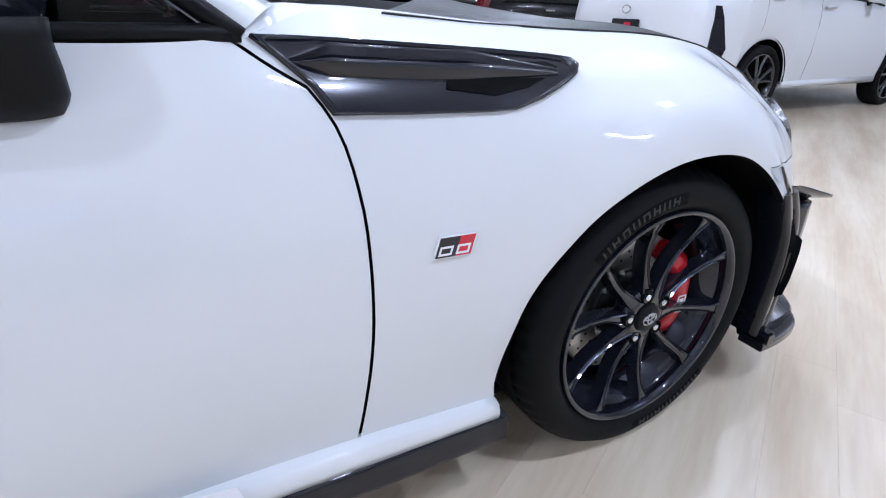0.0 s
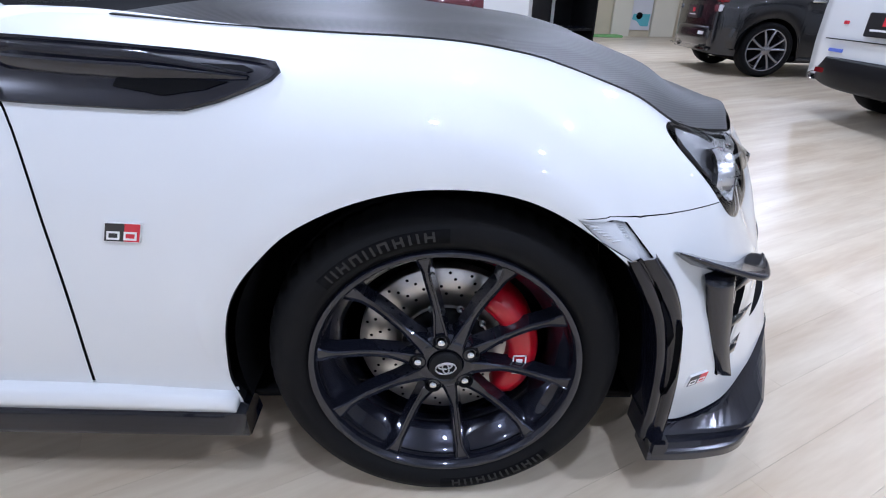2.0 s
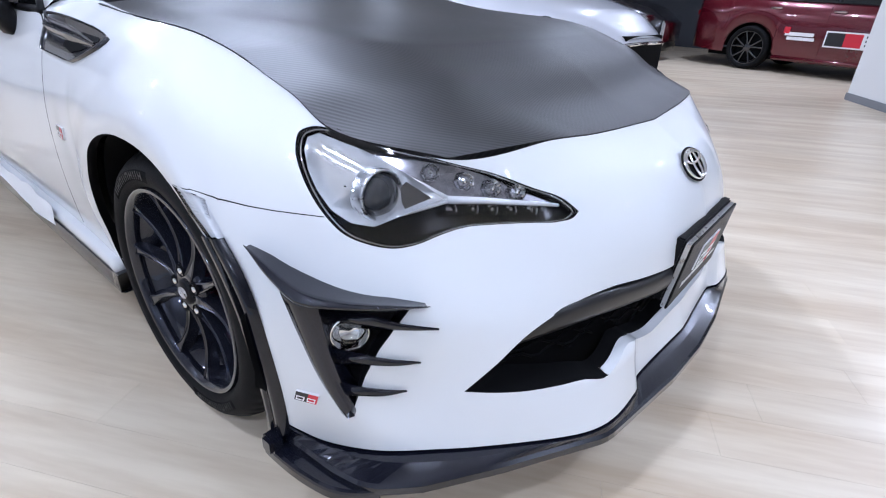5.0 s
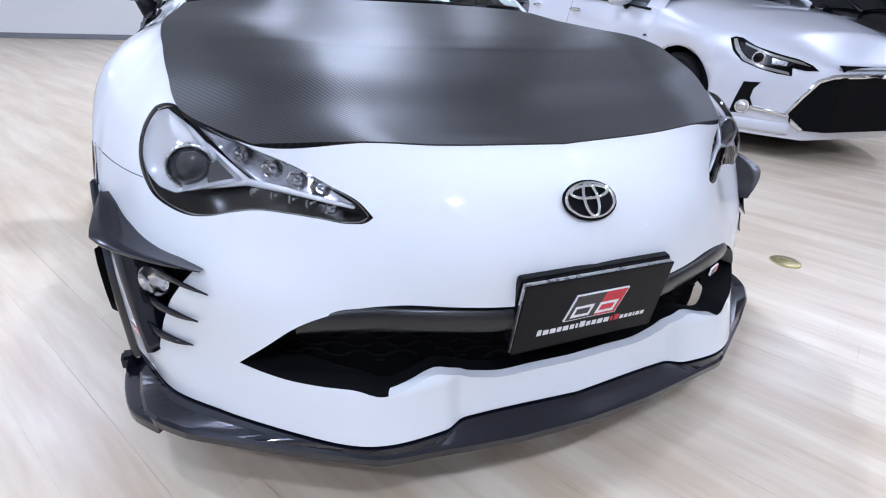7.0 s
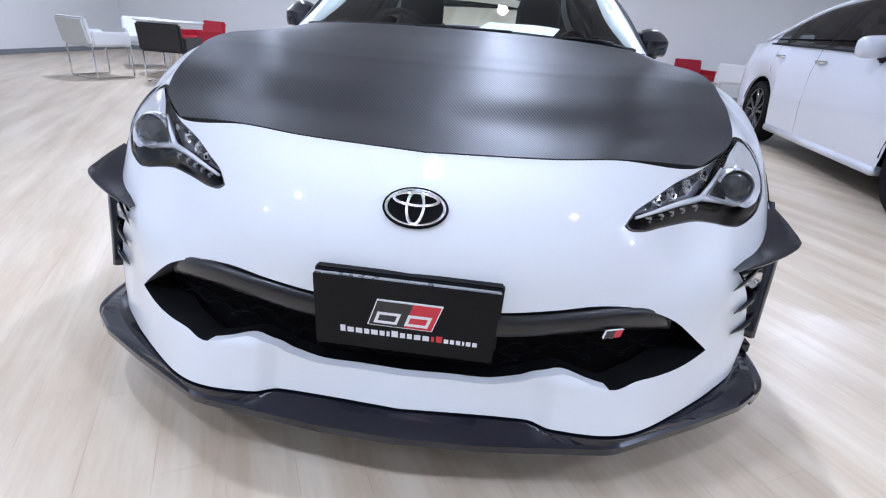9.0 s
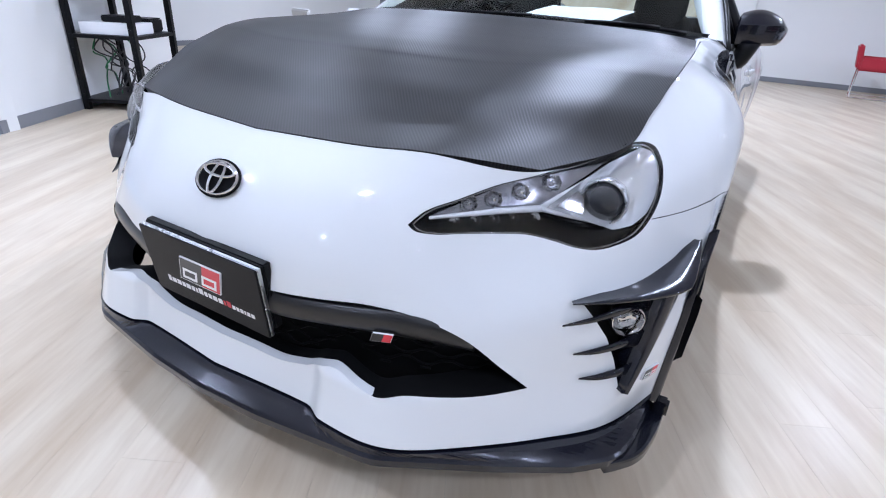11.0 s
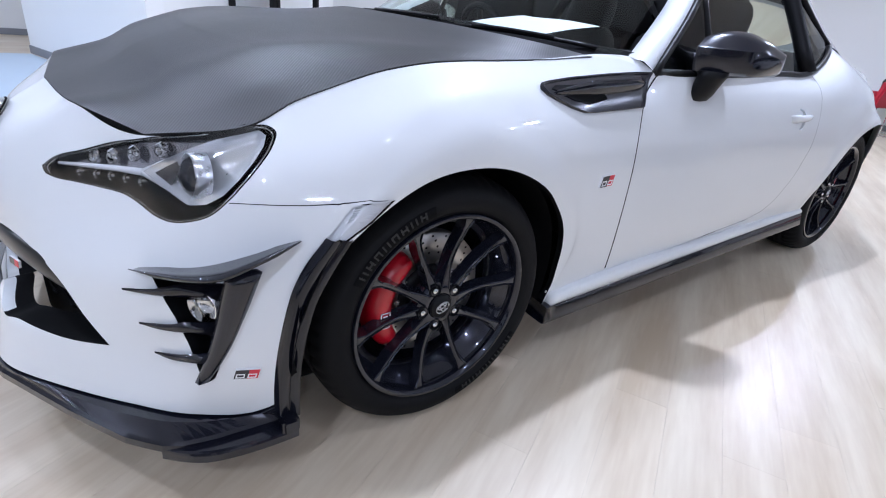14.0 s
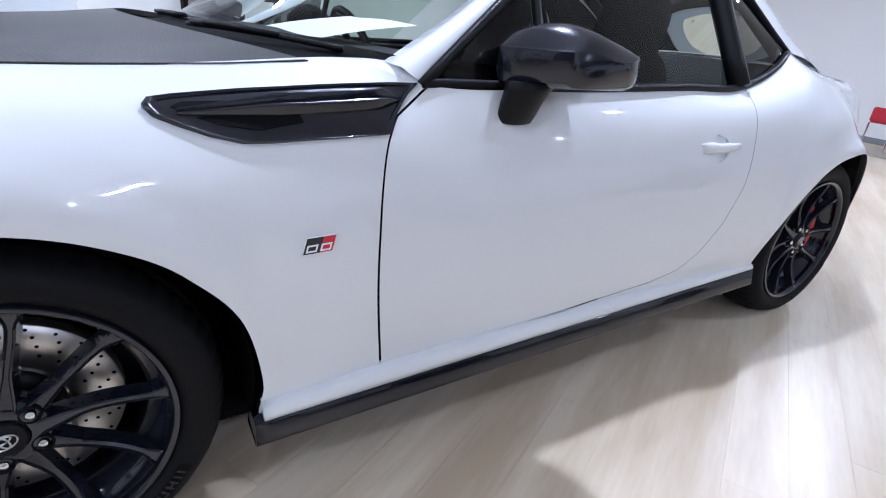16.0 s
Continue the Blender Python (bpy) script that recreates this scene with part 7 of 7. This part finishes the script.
for s in (1, -1):
    bm = bmesh.new()
    rows = []
    for z, y0, y1 in ((1.00, .10, .15), (.90, .095, .18), (.80, .09, .21), (.70, .088, .245), (.665, .085, .257), (.66, .02, .26), (.60, .055, .24), (.54, .095, .22), (.47, .14, .19)):
        ring = [(SURFACE["white_hatchback"](y, z) + d, y) for d, y in [(-.03, y0)] + [(.010, y0 + (y1 - y0) * k) for k in (0, .25, .5, .75, 1)] + [(-.03, y1)]]
        rows.append([(s * x, y, z) for x, y in ring])
    sheet(bm, rows)
    bmesh.ops.recalc_face_normals(bm, faces=bm.faces)
    part("corner_trim", bm, GLOSS_BLACK, hatch, "black corner trim", False)
    slab_part("rear_reflector", (s * .54 - .06, -.072, .385), (s * .54 + .06, -.02, .425), TAIL_RED, hatch, "red reflector", .004)
    bm = bmesh.new()
    lathe(bm, [(.04, -.12), (.045, .05), (.038, .05), (.036, -.02)], 24, "Y")
    ex = part("exhaust_tip", bm, DARK_CHROME, hatch, "chrome exhaust tip")
    ex.matrix_local = Matrix.Translation((s * .67, .040, .345)) @ Matrix.Diagonal((2.0, 1, .8, 1)) @ Matrix.Rotation(math.pi, 4, "Z")
bm = bmesh.new()
tube(bm, [(.05 * math.cos(t), -.085, .955 + .033 * math.sin(t)) for t in np.linspace(0, 2 * math.pi, 24, endpoint=False)], .006, 6, True)
part("rear_emblem", bm, CHROME, hatch, "chrome oval emblem")

# black minivan seen from behind
VAN = dict(belt=[(0, 1.03), (1.0, 1.04), (2.8, 1.00), (3.5, .93), (3.9, .78)], bonnet=[(0, 1.06), (.4, 1.08), (3.2, 1.05), (3.6, .95), (3.9, .82)],
           roof=[(.02, 1.08), (.25, 1.62), (1.2, 1.70), (2.6, 1.66), (3.4, 1.07)], glass=[.35, 1.05, 1.95, 3.0])
van = vehicle("black_minivan", "gloss black minivan seen from behind", BLACK_PAINT, Matrix.Translation((6.34, -3.73, 0)) @ Matrix.Rotation(radians(177), 4, "Z"), 3.9, .83, (.64, 3.15), rim_mat=GREY_RIM, r=.335, category="minivan", tail=.14, **VAN)
bm = bmesh.new()
sheet(bm, [[(x, -.10 + .28 * abs(x / .80) ** 4 + d, z) for d, z in ((.08, .60), (.01, .59), (0, .56), (-.01, .46), (.01, .36), (.05, .33), (.2, .32))] for x in np.linspace(-.80, .80, 31)])
bmesh.ops.recalc_face_normals(bm, faces=bm.faces)
part("rear_bumper", bm, BLACK_PAINT, van, "black rear bumper")
for s in (1, -1):
    slab_part("tail_lamp", (s * .63 - .07, -.04, .86), (s * .63 + .09, .14, 1.22), TAIL_RED, van, "tall red tail lamp", .03)
    slab_part("reversing_lamp", (s * .63 - .06, -.05, .78), (s * .63 + .08, .12, .86), CHROME, van, "clear lower lamp", .01)
    slab_part("bumper_trim", (s * .48 - .16, -.10, .30), (s * .48 + .16, -.03, .330), CHROME, van, "chrome bumper trim", .012)
slab_part("plate", (-.17, -.085, .68), (.17, -.05, .84), BLACK_MARK, van, "black display plate", .006)
slab_part("plate_mark", (-.01, -.09, .76), (.07, -.085, .81), RED_MARK, van, "red block", 0)
slab_part("plate_bar", (-.10, -.09, .72), (.10, -.085, .735), WHITE_MARK, van, "white bar", 0)
slab_part("rear_sticker", (.36, -.11, .49), (.50, -.09, .53), WHITE_MARK, van, "white sticker", 0)

# ---- black display cart by the pillar ----
CA, CB = Vector((5.38, -1.41, 0)), Vector((5.58, -2.06, 0))
cm = Matrix.Translation(CA) @ Matrix.Rotation(math.atan2((CB - CA).y, (CB - CA).x), 4, "Z")
cart = thing("display_cart", "black wheeled display cart with open shelves beside the pillar", "cart", place=cm)
W, D, H = (CB - CA).length, .60, 1.75
for nm, lo, hi in (("side_panel", (0, 0, .10), (.025, D, H)), ("side_panel", (W - .025, 0, .10), (W, D, H)), ("back_panel", (.025, D - .02, .10), (W - .025, D, H)), ("shelf", (.025, .01, .10), (W - .025, D - .02, .13)),
                   ("shelf", (.025, .01, .52), (W - .025, D - .02, .545)), ("shelf", (.025, .01, 1.12), (W - .025, D - .02, 1.145)), ("top", (0, 0, H), (W, D, H + .025))):
    slab_part(nm, lo, hi, SATIN_BLACK, cart, "", .003)
for x in (.06, W - .06):
    for y in (.06, D - .06):
        bm = bmesh.new()
        lathe(bm, [(.001, -.014), (.036, -.014), (.04, 0), (.036, .014), (.001, .014)], 20)
        w = part("caster", bm, CHROME, cart, "chrome caster")
        w.matrix_local = Matrix.Translation((x, y, .04))
        slab_part("caster_fork", (-.02, -.012, .03), (.02, .012, .062), CHROME, w, "", .003)
slab_part("leaflet", (.16, .03, 1.22), (.34, .05, 1.46), PAPER, cart, "white leaflet", .001)
bm = bmesh.new()
tube(bm, [(W - .16, .02, 1.12), (W - .05, .0, 1.40)], .008, 6)
part("rod", bm, WHITE_MARK, cart, "white rod")
for k in range(5):
    slab_part("packet", (.08 + .1 * k, .04, .545), (.16 + .1 * k, .16, .565 + .004 * (k % 3)), GLOSS_BLACK, cart, "small dark packet", .006)


# ---- chairs and tables ----
WHITE_LEATHER = material("white_leather", (.75, .76, .76), .45, 0, 0, .03, 12.0, .15, 120)
BLACK_LEATHER = material("black_leather", (.018, .018, .02), .4, 0, 0, .1, 12.0, .2, 120)
RED_LEATHER = material("red_leather", (.42, .012, .03), .45, 0, 0, .05, 12.0, .15, 120)


def chair(colour, leather, place, group="visitor chairs"):
    c = thing("visitor_chair", colour + " leather visitor chair on a chrome sled frame", "chair", group, place=place)
    slab_part("seat", (-.27, -.26, .38), (.27, .27, .47), leather, c, "", .02)
    bm = bmesh.new()
    box(bm, (-.27, .22, .40), (.27, .29, .72), Matrix.Translation((0, .27, .42)) @ Matrix.Rotation(radians(-10), 4, "X") @ Matrix.Translation((0, -.27, -.42)), .02)
    part("backrest", bm, leather, c, "", False)
    for s in (-1, 1):
        slab_part("armrest", (s * .27 - .025, -.24, .40), (s * .27 + .025, .25, .56), leather, c, "", .012)
        bm = bmesh.new()
        tube(bm, [(s * .25, -.25, .38), (s * .25, -.25, .02), (s * .25, -.24, .012), (s * .25, .24, .012), (s * .25, .25, .02), (s * .25, .25, .38)], .011, 6)
        part("side_frame", bm, CHROME, c, "chrome sled frame")
    bm = bmesh.new()
    tube(bm, [(-.25, .25, .012), (.25, .25, .012)], .011, 6)
    part("cross_bar", bm, CHROME, c)
    return c


def table(place):
    t = thing("round_table", "white round table on a chrome star foot", "table", "visitor tables", place=place)
    bm = bmesh.new()
    lathe(bm, [(.0001, .70), (.42, .70), (.45, .715), (.45, .725), (.0001, .73)], 48, "Z")
    bmesh.ops.recalc_face_normals(bm, faces=bm.faces)
    part("tabletop", bm, WHITE_LEATHER, t)
    bm = bmesh.new()
    tube(bm, [(0, 0, .05), (0, 0, .70)], .03, 16)
    part("column", bm, CHROME, t)
    for k in range(4):
        a = math.pi / 4 + math.pi / 2 * k
        bm = bmesh.new()
        tube(bm, [(0, 0, .075), (.34 * math.cos(a), .34 * math.sin(a), .018)], .018, 8, taper=[1, .7])
        part("foot", bm, CHROME, t)
    return t


R = lambda x, y, a: Matrix.Translation((x, y, 0)) @ Matrix.Rotation(radians(a), 4, "Z")
chair("white", WHITE_LEATHER, R(-4.95, 4.95, 160))
chair("black", BLACK_LEATHER, R(-4.02, 5.05, 185))
table(R(-4.45, 5.75, 10))
chair("white", WHITE_LEATHER, R(-5.15, 6.25, 40))
chair("red", RED_LEATHER, R(-4.85, 7.25, -25))
chair("red", RED_LEATHER, R(-.72, 8.10, -100))
chair("black", BLACK_LEATHER, R(-.30, 8.62, 60))
chair("red", RED_LEATHER, R(2.42, 8.45, 85))
chair("red", RED_LEATHER, R(3.85, 8.75, 15))
chair("white", WHITE_LEATHER, R(4.45, 8.45, 150))

# ---- steel shelf against the partition ----
sm = PM @ Matrix.Translation((.88, -.52, 0))
shelf = thing("steel_shelf", "black slotted steel shelf holding boxes, cables and devices", "shelf", place=sm)
SW, SD = .62, .48
for x in (0, SW):
    for y in (0, SD):
        bm = bmesh.new()
        box(bm, (x - .022, y - .022, 0), (x + .022, y - .017, 1.5))
        box(bm, (x - .022, y - .022, 0), (x - .017, y + .022, 1.5))
        for k in range(28):
            box(bm, (x - .024, y - .006, .05 + .05 * k), (x - .0165, y + .006, .075 + .05 * k))
        part("post", bm, SATIN_BLACK, shelf, "", False)
for z in (.06, .55, 1.02):
    slab_part("board", (-.02, -.02, z), (SW + .02, SD + .02, z + .028), SATIN_BLACK, shelf, "", .003)
def loose(name, label, category, lo, hi, mat, m, bevel=.004):
    bm = bmesh.new()
    box(bm, lo, hi, None, bevel)
    ob = part(name, bm, mat, None, "", False)
    ob.matrix_world = m
    return tagged(ob, label, category)
loose("cardboard_box", "flat white cardboard box lying on the steel shelf", "box", (.0, 0, 0), (.34, .40, .085), PAPER, sm @ Matrix.Translation((.02, .02, .579)))
loose("projector_unit", "black electronic device on the steel shelf", "device", (0, 0, 0), (.22, .30, .11), SATIN_BLACK, sm @ Matrix.Translation((.39, .06, .579)), .012)
loose("device_box", "black media player on the white box", "device", (0, 0, 0), (.20, .22, .05), SATIN_BLACK, sm @ Matrix.Translation((.12, .08, .665)), .008)
GREEN_WIRE = material("green_cable", (.02, .16, .06), .5)
GREY_WIRE = material("dark_cable", (.03, .03, .032), .5)
rng = random.Random(4)
for k in range(12):
    bm = bmesh.new()
    x0 = .04 + .5 * rng.random()
    pts = [(x0, .40 - .05 * rng.random(), .55)] + [(x0 + .14 * rng.uniform(-1, 1), .30 + .1 * rng.uniform(-1, 1), .46 - .11 * j) for j in range(3)] + [(x0 + .1 * rng.uniform(-1, 1), .30, .10)]
    tube(bm, smooth_line(pts, 18).tolist(), .006, 6)
    ob = part("cable", bm, GREEN_WIRE if k % 4 == 0 else GREY_WIRE)
    ob.matrix_world = sm
    tagged(ob, "loose cable hanging from the steel shelf", "cable", "shelf cables")
mon = thing("monitor", "monitor with a blue picture on the steel shelf", "monitor", place=sm @ Matrix.Translation((.42, .30, 1.049)) @ Matrix.Rotation(radians(-20), 4, "Z"))
slab_part("housing", (-.24, -.02, .08), (.24, .02, .38), SATIN_BLACK, mon, "", .006)
SCREEN = material("lit_screen", (.1, .2, .5), .2)
SCREEN.node_tree.nodes["Principled BSDF"].inputs["Emission Color"].default_value = (.25, .42, .9, 1)
SCREEN.node_tree.nodes["Principled BSDF"].inputs["Emission Strength"].default_value = 1.2
slab_part("screen", (-.225, -.024, .095), (.225, -.021, .365), SCREEN, mon, "lit blue screen", 0)
slab_part("stand", (-.03, -.02, 0), (.03, .02, .09), SATIN_BLACK, mon, "", .004)

# ---- floor planks: long staggered boards, last because they are many ----
PW, PL, GAP = .15, 1.2, .00025
LAY = Matrix.Rotation(radians(-63), 4, "Z")
BACK = LAY.inverted()
rng = random.Random(11)
bm = bmesh.new()
box(bm, (0, 0, -.003), (PL - 2 * GAP, PW - 2 * GAP, 0))
plank_data = bpy.data.meshes.new("plank")
bm.to_mesh(plank_data)
bm.free()
plank_data.materials.append(FLOOR)
corners = [BACK @ Vector((x, y, 0)) for x in (ROOM_X0, ROOM_X1) for y in (ROOM_Y0, ROOM_Y1)]
j0, j1 = int(min(c.y for c in corners) / PW) - 1, int(max(c.y for c in corners) / PW) + 1
lo_x, hi_x = min(c.x for c in corners), max(c.x for c in corners)
near, verts, faces = [], [], []
for j in range(j0, j1):
    x = lo_x - rng.random() * PL
    while x < hi_x:
        mid = LAY @ Vector((x + PL / 2, (j + .5) * PW, 0))
        if ROOM_X0 - .5 < mid.x < ROOM_X1 + .5 and ROOM_Y0 - .5 < mid.y < ROOM_Y1 + .6:
            if abs(mid.x) < 2.9 and -2.2 < mid.y < 2.9 and max(abs(mid.x) / 2.9, abs(mid.y - .2) / 2.9) > .12 and len(near) < 300 and not (abs(mid.x) < .45 and 0 < mid.y < 2.6):
                near.append((x, j))
            else:
                a, b, c, d = x + GAP, x + PL - GAP, j * PW + GAP, (j + 1) * PW - GAP
                k = len(verts)
                verts += [tuple(LAY @ Vector(p)) for p in ((a, c, 0), (b, c, 0), (b, d, 0), (a, d, 0))]
                faces.append((k, k + 1, k + 2, k + 3))
        x += PL
for x, j in near:
    ob = new("plank", plank_data)
    ob.matrix_world = LAY @ Matrix.Translation((x + GAP, j * PW + GAP, 0))
    ob.parent = floor
me = bpy.data.meshes.new("far_planks")
me.from_pydata(verts, [], faces)
FAR_FLOOR = floor_material(-63)
me.materials.append(FAR_FLOOR)
far = new("far_planks", me)
far.parent = floor
tagged(far, kind="stuff")
